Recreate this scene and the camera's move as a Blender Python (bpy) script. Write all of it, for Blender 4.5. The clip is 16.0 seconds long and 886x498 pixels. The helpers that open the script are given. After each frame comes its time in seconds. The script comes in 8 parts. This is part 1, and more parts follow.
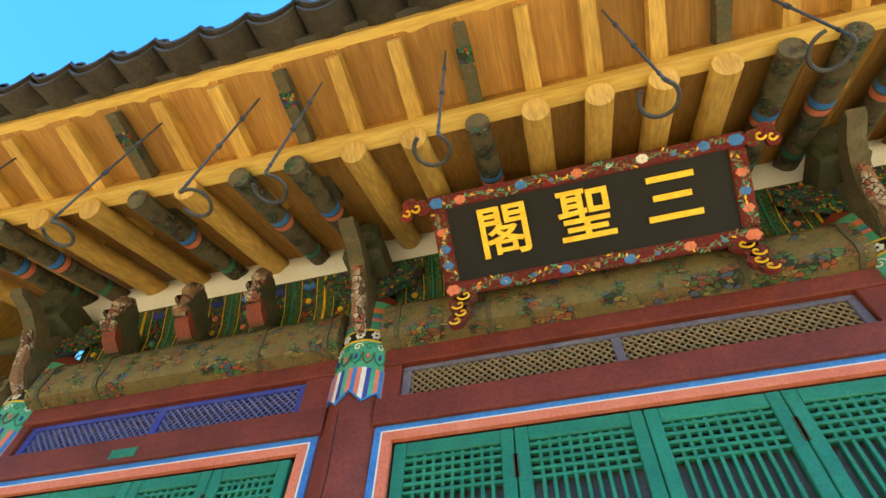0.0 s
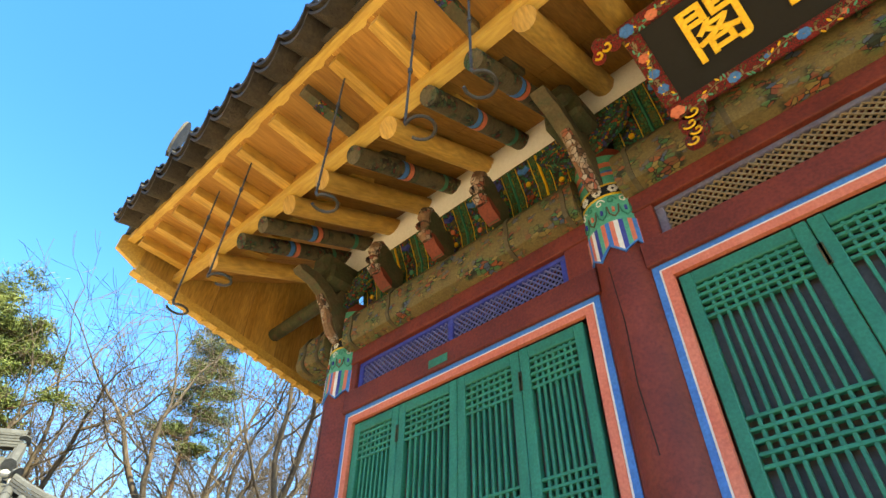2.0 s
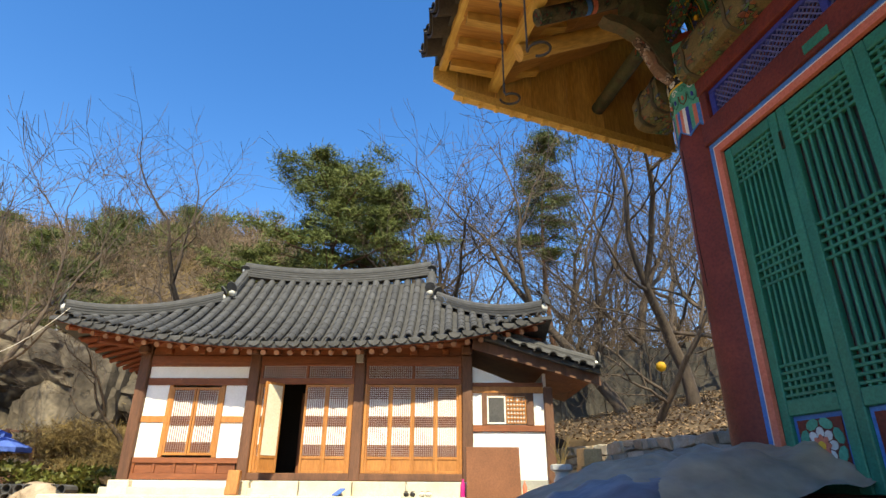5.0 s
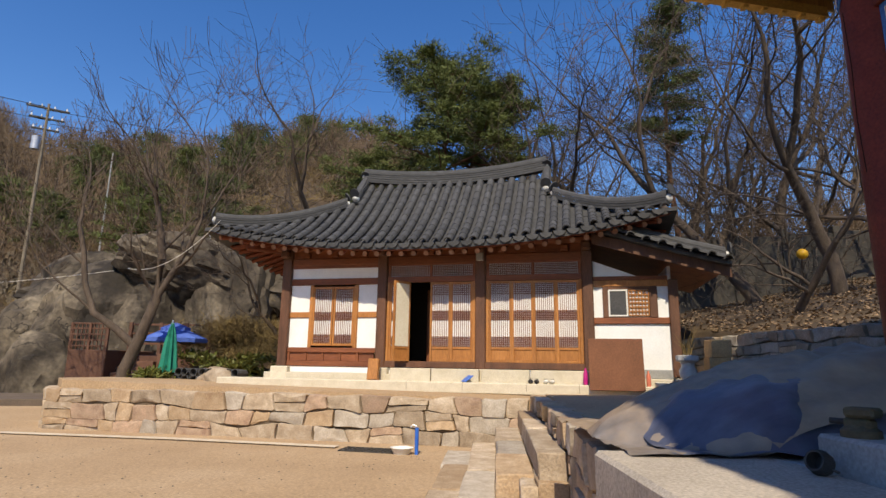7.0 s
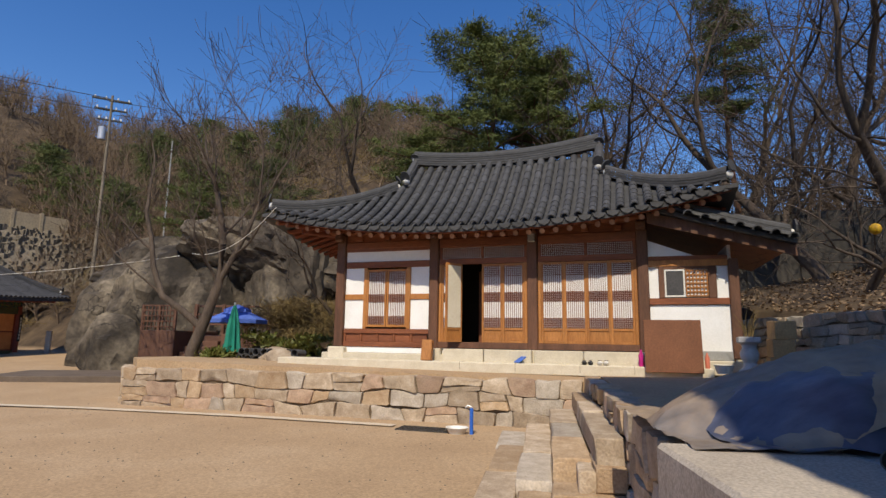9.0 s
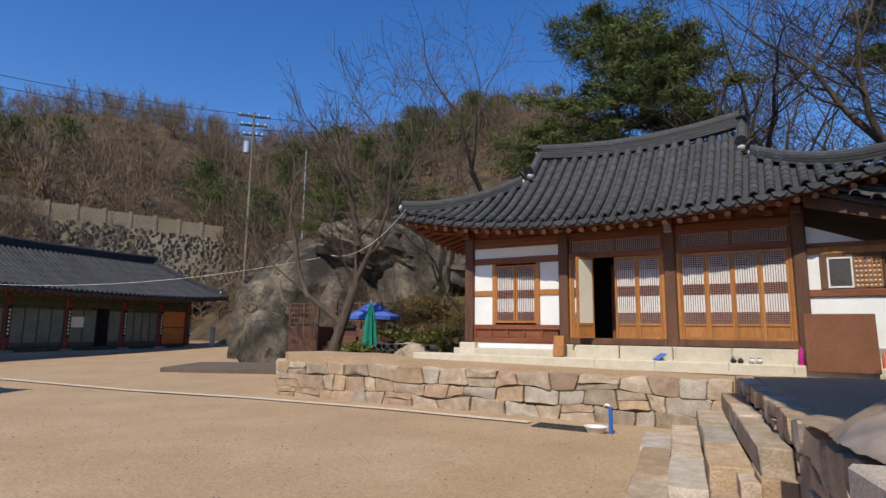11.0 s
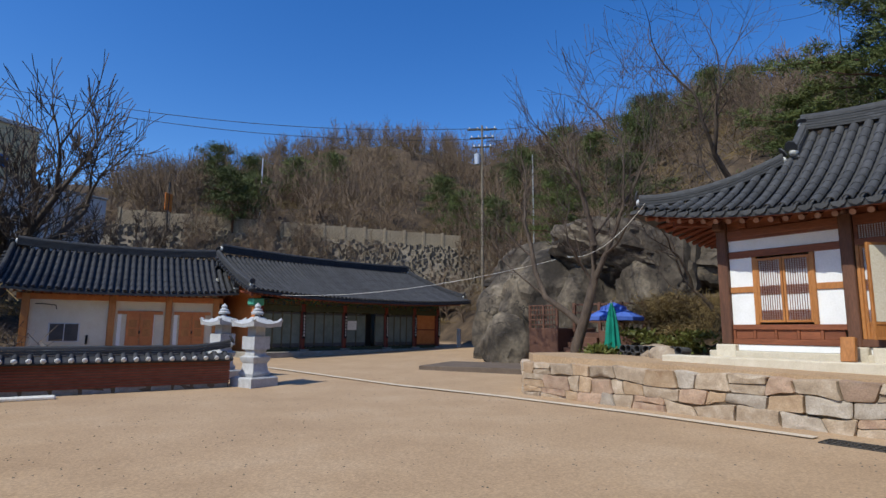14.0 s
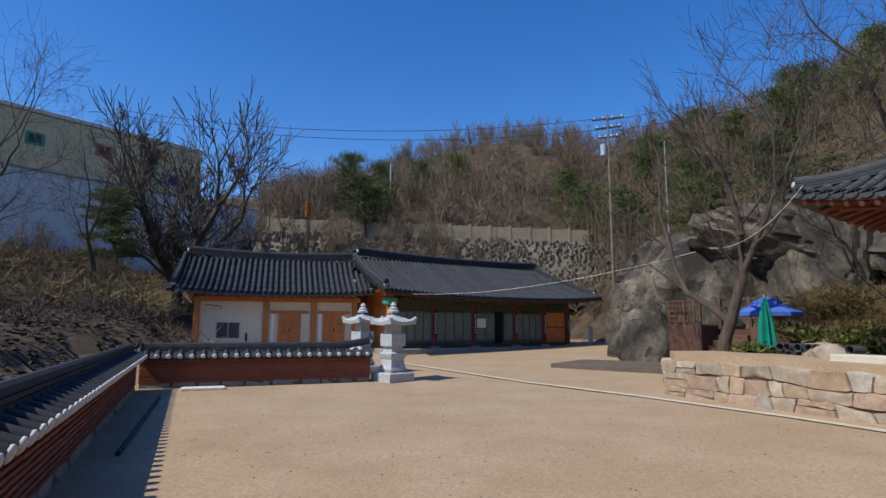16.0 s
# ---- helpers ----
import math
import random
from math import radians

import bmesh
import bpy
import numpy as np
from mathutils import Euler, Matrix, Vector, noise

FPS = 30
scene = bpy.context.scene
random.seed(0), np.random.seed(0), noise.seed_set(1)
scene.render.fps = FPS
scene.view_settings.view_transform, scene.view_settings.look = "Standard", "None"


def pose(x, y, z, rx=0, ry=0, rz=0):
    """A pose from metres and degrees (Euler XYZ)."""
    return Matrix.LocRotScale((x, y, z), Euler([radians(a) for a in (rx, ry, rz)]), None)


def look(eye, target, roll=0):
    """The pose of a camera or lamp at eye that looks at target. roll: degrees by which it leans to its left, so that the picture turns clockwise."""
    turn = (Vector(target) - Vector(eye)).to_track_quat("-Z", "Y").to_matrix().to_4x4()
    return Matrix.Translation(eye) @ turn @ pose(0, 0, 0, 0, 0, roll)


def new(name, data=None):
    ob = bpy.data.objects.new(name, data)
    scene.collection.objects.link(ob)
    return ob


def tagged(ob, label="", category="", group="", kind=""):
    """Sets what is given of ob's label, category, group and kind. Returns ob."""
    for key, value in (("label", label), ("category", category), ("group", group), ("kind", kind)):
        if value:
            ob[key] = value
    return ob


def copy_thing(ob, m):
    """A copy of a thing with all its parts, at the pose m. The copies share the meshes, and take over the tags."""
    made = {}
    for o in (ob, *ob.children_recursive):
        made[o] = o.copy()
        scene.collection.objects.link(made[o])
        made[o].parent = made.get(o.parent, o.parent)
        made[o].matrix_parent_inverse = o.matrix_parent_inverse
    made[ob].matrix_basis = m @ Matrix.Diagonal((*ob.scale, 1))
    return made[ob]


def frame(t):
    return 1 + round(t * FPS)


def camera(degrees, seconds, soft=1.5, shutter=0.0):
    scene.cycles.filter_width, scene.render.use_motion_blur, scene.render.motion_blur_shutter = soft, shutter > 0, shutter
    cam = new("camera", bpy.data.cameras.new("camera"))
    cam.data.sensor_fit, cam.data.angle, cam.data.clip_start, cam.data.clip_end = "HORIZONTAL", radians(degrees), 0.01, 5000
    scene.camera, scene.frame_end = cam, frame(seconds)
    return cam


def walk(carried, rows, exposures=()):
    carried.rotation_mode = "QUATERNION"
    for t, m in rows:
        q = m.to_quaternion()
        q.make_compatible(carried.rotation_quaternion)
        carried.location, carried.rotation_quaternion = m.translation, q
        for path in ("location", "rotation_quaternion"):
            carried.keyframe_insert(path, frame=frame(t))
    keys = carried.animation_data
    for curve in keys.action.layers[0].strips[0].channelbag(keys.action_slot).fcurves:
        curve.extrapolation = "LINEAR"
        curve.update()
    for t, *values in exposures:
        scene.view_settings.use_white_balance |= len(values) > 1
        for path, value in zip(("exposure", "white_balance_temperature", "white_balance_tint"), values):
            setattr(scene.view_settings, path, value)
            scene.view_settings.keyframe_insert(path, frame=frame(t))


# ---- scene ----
cam = camera(76.38, 16.0)
# seconds, eye x y z, turn about x y z in degrees
PATH = [
    (0.0, -0.068, 0.066, 1.657, 145.18, -1.76, 14.76),
    (0.5, -0.120, 0.027, 1.636, 143.74, -1.44, 21.65),
    (1.0, -0.188, 0.021, 1.586, 141.39, -0.96, 29.60),
    (1.5, -0.259, 0.016, 1.561, 137.86, -0.93, 36.58),
    (2.0, -0.369, -0.077, 1.567, 132.61, -0.77, 43.14),
    (2.5, -0.523, -0.180, 1.475, 128.47, -0.54, 49.03),
    (3.0, -0.619, -0.153, 1.425, 124.79, -0.26, 55.24),
    (3.5, -0.658, -0.086, 1.391, 121.57, -0.62, 61.54),
    (4.0, -0.708, -0.090, 1.396, 118.46, -0.43, 68.57),
    (4.5, -0.722, -0.143, 1.346, 115.89, -0.32, 74.49),
    (5.0, -0.748, -0.167, 1.304, 112.39, -0.41, 78.87),
    (7.5, -0.677, -0.222, 1.388, 100.36, -0.85, 92.16),
    (8.0, -0.670, -0.220, 1.393, 99.95, -0.87, 93.16),
    (10.5, -0.549, -0.399, 1.548, 98.23, -0.67, 103.71),
    (11.0, -0.541, -0.416, 1.540, 98.23, -0.64, 108.05),
    (11.5, -0.503, -0.437, 1.535, 98.25, -0.63, 112.65),
    (12.0, -0.474, -0.452, 1.535, 98.20, -0.57, 116.79),
    (12.5, -0.450, -0.460, 1.535, 98.18, -0.51, 120.71),
    (13.0, -0.444, -0.472, 1.532, 98.19, -0.46, 124.22),
    (13.5, -0.422, -0.500, 1.532, 98.19, -0.42, 127.73),
    (14.0, -0.396, -0.514, 1.536, 98.17, -0.38, 131.36),
    (14.5, -0.369, -0.523, 1.535, 98.13, -0.34, 134.72),
    (15.0, -0.343, -0.537, 1.533, 98.07, -0.28, 137.93),
    (15.5, -0.309, -0.545, 1.532, 97.97, -0.24, 141.11),
    (16.0, -0.299, -0.568, 1.528, 97.87, -0.22, 144.09),
]
walk(cam, [(t, pose(x, y, z, rx, ry, rz)) for t, x, y, z, rx, ry, rz in PATH],
     exposures=[(0.0, 2.62, 8000, -22), (1.5, 2.5, 9200, -14), (2.5, 2.22, 9500, -10), (3.5, 1.78, 9600, -6), (5.0, 1.1, 8300, -1), (7.5, 0.1, 7600, 9), (10.5, -0.04, 6900, 8), (16.0, -0.05, 6150, 4)])

# ---- world and sun ----
SUN_EL, SUN_AZ = radians(50), math.atan2(-0.10, 0.995)
world = bpy.data.worlds.new("world")
scene.world = world
world.use_nodes = True
wn = world.node_tree.nodes
sky = wn.new("ShaderNodeTexSky")
sky.sky_type, sky.sun_disc = "NISHITA", False
sky.sun_elevation, sky.sun_rotation = SUN_EL, math.pi / 2 - SUN_AZ
sky.altitude, sky.air_density, sky.dust_density, sky.ozone_density = 300, 1.0, 0.35, 2.0
wn["Background"].inputs["Strength"].default_value = 0.15
deep = wn.new("ShaderNodeHueSaturation")
deep.inputs["Hue"].default_value, deep.inputs["Saturation"].default_value = 0.513, 1.36
deep.inputs["Value"].default_value = 1.12
world.node_tree.links.new(sky.outputs[0], deep.inputs["Color"])
world.node_tree.links.new(deep.outputs[0], wn["Background"].inputs["Color"])
sun_data = bpy.data.lights.new("sun", "SUN")
sun_data.energy, sun_data.angle, sun_data.color = 4.3, radians(0.6), (1.0, 0.93, 0.82)
sun = new("sun", sun_data)
sun.matrix_world = look((40 * math.cos(SUN_AZ) * math.cos(SUN_EL), 40 * math.sin(SUN_AZ) * math.cos(SUN_EL), 40 * math.sin(SUN_EL)), (0, 0, 0))


# ---- materials ----
def surf(name, c1, c2, scale=6.0, rough=0.7, bump=0.25, fine=60.0, metal=0.0, stretch=(1, 1, 1), rand=0.0, c3=None, spec=0.4, contrast=0.25, world_space=False, grain=0.45):
    """A surface with broad stains, fine grain and relief, and per-object variation."""
    m = bpy.data.materials.new(name)
    m.use_nodes = True
    n, l = m.node_tree.nodes, m.node_tree.links
    b = n["Principled BSDF"]
    b.inputs["Roughness"].default_value, b.inputs["Metallic"].default_value = rough, metal
    b.inputs["Specular IOR Level"].default_value = spec
    co = n.new("ShaderNodeTexCoord")
    geo = n.new("ShaderNodeNewGeometry")
    info = n.new("ShaderNodeObjectInfo")
    mp = n.new("ShaderNodeMapping")
    mp.inputs["Scale"].default_value = stretch
    l.new(geo.outputs["Position"] if world_space else co.outputs["Object"], mp.inputs["Vector"])
    add = n.new("ShaderNodeVectorMath")
    add.operation = "ADD"
    sc = n.new("ShaderNodeVectorMath")
    sc.operation = "SCALE"
    sc.inputs[0].default_value = (7.3, 3.1, 5.7)
    l.new(info.outputs["Random"], sc.inputs["Scale"])
    l.new(mp.outputs[0], add.inputs[0])
    l.new(sc.outputs[0], add.inputs[1])
    big, small = n.new("ShaderNodeTexNoise"), n.new("ShaderNodeTexNoise")
    big.inputs["Scale"].default_value, big.inputs["Detail"].default_value, big.inputs["Roughness"].default_value = scale, 5, 0.6
    small.inputs["Scale"].default_value, small.inputs["Detail"].default_value = fine, 4
    l.new(add.outputs[0], big.inputs["Vector"])
    l.new(add.outputs[0], small.inputs["Vector"])
    ramp = n.new("ShaderNodeValToRGB")
    e = ramp.color_ramp.elements
    e[0].position, e[0].color, e[1].position, e[1].color = 0.5 - contrast, (*c1, 1), 0.5 + contrast, (*c2, 1)
    if c3:
        k = e.new(0.5)
        k.color = (*c3, 1)
    l.new(big.outputs[0], ramp.inputs[0])
    mix = n.new("ShaderNodeMix")
    mix.data_type, mix.blend_type = "RGBA", "OVERLAY"
    mix.inputs[0].default_value = grain
    l.new(ramp.outputs[0], mix.inputs[6])
    l.new(small.outputs[0], mix.inputs[7])
    last = mix.outputs[2]
    if rand:
        hsv = n.new("ShaderNodeHueSaturation")
        mr = n.new("ShaderNodeMapRange")
        mr.inputs["To Min"].default_value, mr.inputs["To Max"].default_value = 1 - rand, 1 + rand
        l.new(info.outputs["Random"], mr.inputs["Value"])
        l.new(mr.outputs[0], hsv.inputs["Value"])
        l.new(last, hsv.inputs["Color"])
        last = hsv.outputs[0]
    l.new(last, b.inputs["Base Color"])
    bp = n.new("ShaderNodeBump")
    bp.inputs["Strength"].default_value, bp.inputs["Distance"].default_value = bump, 0.02
    mh = n.new("ShaderNodeMath")
    mh.operation = "MULTIPLY_ADD"
    mh.inputs[1].default_value = 0.5
    l.new(small.outputs[0], mh.inputs[0])
    l.new(big.outputs[0], mh.inputs[2])
    l.new(mh.outputs[0], bp.inputs["Height"])
    l.new(bp.outputs[0], b.inputs["Normal"])
    return m


def painted(name, colours, scale, base, fade=0.4, stretch=(1, 1, 1)):
    """Old scroll painting: small cells of colour with dark and yellow outlines, worn away to the bare ground colour."""
    m = surf(name, base, [v * 1.5 for v in base], 9, 0.85, 0.5, 70)
    n, l = m.node_tree.nodes, m.node_tree.links
    b = n["Principled BSDF"]
    ground = b.inputs["Base Color"].links[0].from_socket
    co = n.new("ShaderNodeTexCoord")
    mp = n.new("ShaderNodeMapping")
    mp.inputs["Scale"].default_value = stretch
    l.new(co.outputs["Object"], mp.inputs["Vector"])
    warp = n.new("ShaderNodeTexNoise")
    warp.inputs["Scale"].default_value = scale * 0.6
    l.new(mp.outputs[0], warp.inputs["Vector"])
    va = n.new("ShaderNodeVectorMath")
    va.operation = "MULTIPLY_ADD"
    va.inputs[1].default_value = (1.2 / scale,) * 3
    l.new(warp.outputs["Color"], va.inputs[0])
    l.new(mp.outputs[0], va.inputs[2])
    vor = n.new("ShaderNodeTexVoronoi")
    vor.inputs["Scale"].default_value = scale
    l.new(va.outputs[0], vor.inputs["Vector"])
    sep = n.new("ShaderNodeSeparateColor")
    l.new(vor.outputs["Color"], sep.inputs[0])
    ramp = n.new("ShaderNodeValToRGB")
    ramp.color_ramp.interpolation = "CONSTANT"
    e = ramp.color_ramp.elements
    while len(e) < len(colours):
        e.new(0.5)
    for i, c in enumerate(colours):
        e[i].position, e[i].color = i / len(colours), (*c, 1)
    l.new(sep.outputs[0], ramp.inputs[0])
    edge = n.new("ShaderNodeTexVoronoi")
    edge.feature = "DISTANCE_TO_EDGE"
    edge.inputs["Scale"].default_value = scale
    l.new(va.outputs[0], edge.inputs["Vector"])
    line = n.new("ShaderNodeMapRange")
    line.inputs["From Min"].default_value, line.inputs["From Max"].default_value = 0.03, 0.09
    l.new(edge.outputs[0], line.inputs["Value"])
    mul = n.new("ShaderNodeMix")
    mul.data_type = "RGBA"
    mul.inputs[6].default_value = (0.01, 0.012, 0.01, 1)
    l.new(line.outputs[0], mul.inputs[0])
    l.new(ramp.outputs[0], mul.inputs[7])
    wear = n.new("ShaderNodeTexNoise")
    wear.inputs["Scale"].default_value, wear.inputs["Detail"].default_value = 7, 8
    l.new(co.outputs["Object"], wear.inputs["Vector"])
    wr = n.new("ShaderNodeMapRange")
    wr.inputs["From Min"].default_value, wr.inputs["From Max"].default_value = 0.6 - fade * 0.4, 0.75 - fade * 0.4
    l.new(wear.outputs[0], wr.inputs["Value"])
    fin = n.new("ShaderNodeMix")
    fin.data_type = "RGBA"
    l.new(wr.outputs[0], fin.inputs[0])
    l.new(mul.outputs[2], fin.inputs[6])
    l.new(ground, fin.inputs[7])
    l.new(fin.outputs[2], b.inputs["Base Color"])
    return m


PINE = surf("new_pine", (0.50, 0.30, 0.065), (0.66, 0.45, 0.14), 2.2, 0.6, 0.12, 45, stretch=(1, 1, 1), rand=0.12)
PINE_X = surf("new_pine_beam", (0.52, 0.32, 0.07), (0.67, 0.46, 0.14), 5, 0.6, 0.12, 50, stretch=(0.12, 1, 1), rand=0.1)
PINE_Y = surf("new_pine_rafter", (0.40, 0.225, 0.05), (0.58, 0.37, 0.11), 9, 0.6, 0.25, 60, grain=0.6, stretch=(1, 0.12, 0.2), rand=0.14)
BOARD = surf("soffit_board", (0.27, 0.125, 0.03), (0.41, 0.215, 0.058), 9, 0.7, 0.2, 70, grain=0.5, stretch=(1, 0.07, 0.2), rand=0.22)
GABLE = surf("gable_board", (0.36, 0.20, 0.045), (0.60, 0.37, 0.11), 6, 0.65, 0.2, 50, grain=0.6, stretch=(1, 1, 0.15), rand=0.2)
RED = surf("oxide_red_paint", (0.10, 0.016, 0.008), (0.20, 0.036, 0.019), 3, 0.6, 0.3, 50, rand=0.06, c3=(0.15, 0.025, 0.014), grain=0.6)
TEAL = surf("door_green_paint", (0.012, 0.135, 0.085), (0.03, 0.22, 0.135), 3.5, 0.5, 0.15, 60, rand=0.08)
BLUE = surf("blue_paint", (0.03, 0.13, 0.42), (0.06, 0.22, 0.55), 5, 0.6, 0.2, 60)
DEEPBLUE = surf("deep_blue_paint", (0.012, 0.02, 0.22), (0.05, 0.07, 0.32), 6, 0.7, 0.3, 60)
WORNBLUE = surf("worn_blue_lattice", (0.04, 0.055, 0.25), (0.15, 0.15, 0.27), 9, 0.75, 0.3, 60)
GREYBLUE = surf("faded_blue_paint", (0.10, 0.09, 0.12), (0.17, 0.16, 0.19), 5, 0.8, 0.3, 60, c3=(0.115, 0.105, 0.16))
OCHRE = surf("faded_ochre_lattice", (0.16, 0.12, 0.07), (0.26, 0.19, 0.11), 6, 0.8, 0.3, 60)
PINK = surf("coral_paint", (0.55, 0.13, 0.075), (0.68, 0.22, 0.14), 5, 0.6, 0.15, 60)
MINT = surf("mint_green_paint", (0.05, 0.27, 0.17), (0.10, 0.38, 0.26), 7, 0.7, 0.2, 60)
WHITE = surf("white_paint", (0.62, 0.60, 0.55), (0.78, 0.77, 0.73), 8, 0.8, 0.2, 60)
PLASTER = surf("white_plaster", (0.74, 0.74, 0.72), (0.86, 0.86, 0.85), 1.5, 0.9, 0.1, 40)
CREAM = surf("cream_plaster", (0.62, 0.55, 0.42), (0.72, 0.66, 0.53), 1.5, 0.9, 0.1, 40)
BLACK = surf("black_lacquer", (0.003, 0.003, 0.003), (0.007, 0.0065, 0.006), 4, 0.7, 0.1, 50)
GOLD = surf("gold_paint", (0.72, 0.42, 0.03), (0.85, 0.58, 0.08), 12, 0.35, 0.2, 60, metal=0.25)
CARVED = painted("worn_carved_beam", [(0.10, 0.12, 0.04), (0.06, 0.10, 0.035), (0.16, 0.05, 0.03), (0.05, 0.08, 0.14), (0.22, 0.17, 0.06), (0.05, 0.14, 0.06), (0.02, 0.03, 0.02), (0.26, 0.07, 0.03)], 34, (0.115, 0.088, 0.036), 0.5, (0.6, 1, 1))
WORN = painted("flaking_bracket_paint", [(0.42, 0.36, 0.31), (0.36, 0.27, 0.22), (0.30, 0.10, 0.07), (0.10, 0.06, 0.04), (0.38, 0.28, 0.23)], 26, (0.15, 0.09, 0.055), 0.35)
CURTAIN = surf("grey_green_curtain", (0.10, 0.12, 0.10), (0.19, 0.22, 0.185), 2, 0.8, 0.2, 30)
SCROLL = painted("scroll_painted_board", [(0.02, 0.12, 0.06), (0.03, 0.04, 0.15), (0.25, 0.04, 0.02), (0.02, 0.03, 0.02), (0.30, 0.22, 0.03), (0.02, 0.15, 0.09), (0.02, 0.02, 0.02), (0.02, 0.10, 0.05)], 40, (0.05, 0.05, 0.025), 0.15)
OLDRAFT = painted("old_painted_rafter", [(0.035, 0.06, 0.025), (0.05, 0.05, 0.03), (0.10, 0.02, 0.015), (0.03, 0.08, 0.05), (0.025, 0.02, 0.015), (0.12, 0.11, 0.06)], 34, (0.085, 0.07, 0.04), 0.5)
BANDGREEN = painted("green_scroll_band", [(0.03, 0.12, 0.05), (0.02, 0.08, 0.035), (0.05, 0.16, 0.07), (0.14, 0.12, 0.02)], 60, (0.06, 0.07, 0.03), 0.15)
OLDGREEN = surf("old_green_timber", (0.05, 0.08, 0.045), (0.13, 0.12, 0.07), 7, 0.85, 0.4, 50, c3=(0.09, 0.07, 0.04))
OLDDARK = surf("old_dark_timber", (0.05, 0.03, 0.018), (0.11, 0.07, 0.04), 7, 0.85, 0.4, 50, c3=(0.05, 0.06, 0.03))
FLORAL = painted("floral_frame_paint", [(0.17, 0.010, 0.013), (0.19, 0.012, 0.015), (0.16, 0.010, 0.012), (0.18, 0.011, 0.012), (0.10, 0.09, 0.03), (0.17, 0.010, 0.012)], 70, (0.17, 0.010, 0.012), 0.05)
TILE_H = surf("brown_grey_roof_tile", (0.016, 0.013, 0.011), (0.055, 0.046, 0.036), 5, 0.7, 0.6, 40, rand=0.3)
TILE = surf("grey_roof_tile", (0.045, 0.046, 0.05), (0.085, 0.086, 0.09), 5, 0.75, 0.4, 50, rand=0.18, c3=(0.055, 0.055, 0.056))
TILE_FAR = surf("blue_grey_roof_tile", (0.022, 0.023, 0.027), (0.048, 0.049, 0.055), 3, 0.8, 0.3, 40, rand=0.15)
MORTAR = surf("white_lime_mortar", (0.55, 0.54, 0.5), (0.72, 0.71, 0.68), 9, 0.9, 0.3, 50)
HWOOD = surf("stained_timber", (0.125, 0.040, 0.017), (0.26, 0.095, 0.038), 4, 0.6, 0.25, 50, stretch=(1, 1, 0.25), rand=0.12)
HWOOD_H = surf("stained_timber_beam", (0.14, 0.042, 0.018), (0.28, 0.095, 0.04), 5, 0.6, 0.25, 50, stretch=(1, 0.15, 1), rand=0.12)
FADED = surf("faded_stone_strip", (0.50, 0.40, 0.29), (0.64, 0.55, 0.43), 3, 0.9, 0.5, 40, world_space=True, grain=0.7)
HPOST = surf("dark_timber_post", (0.075, 0.034, 0.02), (0.165, 0.075, 0.042), 5, 0.65, 0.3, 50, stretch=(1, 1, 0.2), rand=0.1)
HDOOR = surf("honey_timber_door", (0.30, 0.115, 0.03), (0.46, 0.20, 0.06), 5, 0.5, 0.15, 50, stretch=(1, 1, 0.2), rand=0.1)
RAFT_RED = surf("red_brown_rafter", (0.13, 0.03, 0.014), (0.20, 0.055, 0.024), 5, 0.65, 0.2, 50, rand=0.12)
RAFT_END = surf("worn_rafter_end", (0.24, 0.11, 0.06), (0.37, 0.2, 0.12), 9, 0.8, 0.2, 60, rand=0.2)
PAPER = surf("white_door_paper", (0.66, 0.66, 0.66), (0.76, 0.76, 0.77), 3, 0.9, 0.02, 60)
# Near-black that paints shade into rooms, openings and gaps.
DARK = surf("shade_black", (0.012, 0.009, 0.007), (0.02, 0.016, 0.012), 3, 0.9, 0.1, 30)
# Door backing grey with shade put in; dark window panes share it.
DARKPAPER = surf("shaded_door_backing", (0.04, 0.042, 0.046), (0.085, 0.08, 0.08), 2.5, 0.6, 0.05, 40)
STONE = surf("warm_granite", (0.27, 0.20, 0.135), (0.54, 0.45, 0.35), 4.5, 0.85, 0.8, 45, rand=0.26, c3=(0.40, 0.31, 0.22))
STONE_P = surf("pink_granite", (0.24, 0.145, 0.10), (0.46, 0.31, 0.22), 4.5, 0.85, 0.8, 45, rand=0.25, c3=(0.37, 0.26, 0.18))
STONE_T = surf("orange_tan_granite", (0.30, 0.19, 0.11), (0.52, 0.39, 0.27), 5, 0.85, 0.8, 45, rand=0.15, c3=(0.41, 0.29, 0.18))
STONE_W = surf("pale_grey_granite", (0.30, 0.25, 0.20), (0.52, 0.46, 0.39), 5, 0.85, 0.7, 45, rand=0.15, c3=(0.41, 0.35, 0.28))
STONE_D = surf("dull_bank_stone", (0.11, 0.09, 0.065), (0.23, 0.19, 0.14), 2.5, 0.9, 0.7, 30, rand=0.2)
STONE_G = surf("grey_granite", (0.22, 0.20, 0.17), (0.38, 0.36, 0.32), 5, 0.85, 0.7, 45, rand=0.2, c3=(0.30, 0.27, 0.22))
DRESSED = surf("dressed_cream_granite", (0.50, 0.44, 0.33), (0.62, 0.56, 0.45), 5, 0.85, 0.3, 70, rand=0.08)
LANTERN = surf("pale_granite", (0.36, 0.36, 0.36), (0.52, 0.52, 0.52), 8, 0.85, 0.4, 80)
JOINT = surf("earth_joint", (0.10, 0.07, 0.045), (0.19, 0.14, 0.09), 6, 0.95, 0.5, 60)
CONCRETE = surf("concrete", (0.25, 0.25, 0.24), (0.36, 0.36, 0.35), 2, 0.9, 0.3, 60)
SLAB = surf("dressed_granite_slab", (0.34, 0.29, 0.235), (0.50, 0.44, 0.37), 2, 0.9, 0.5, 70, grain=0.6)
GREYDECK = surf("grey_paving", (0.10, 0.075, 0.056), (0.16, 0.122, 0.092), 2, 0.9, 0.3, 60)
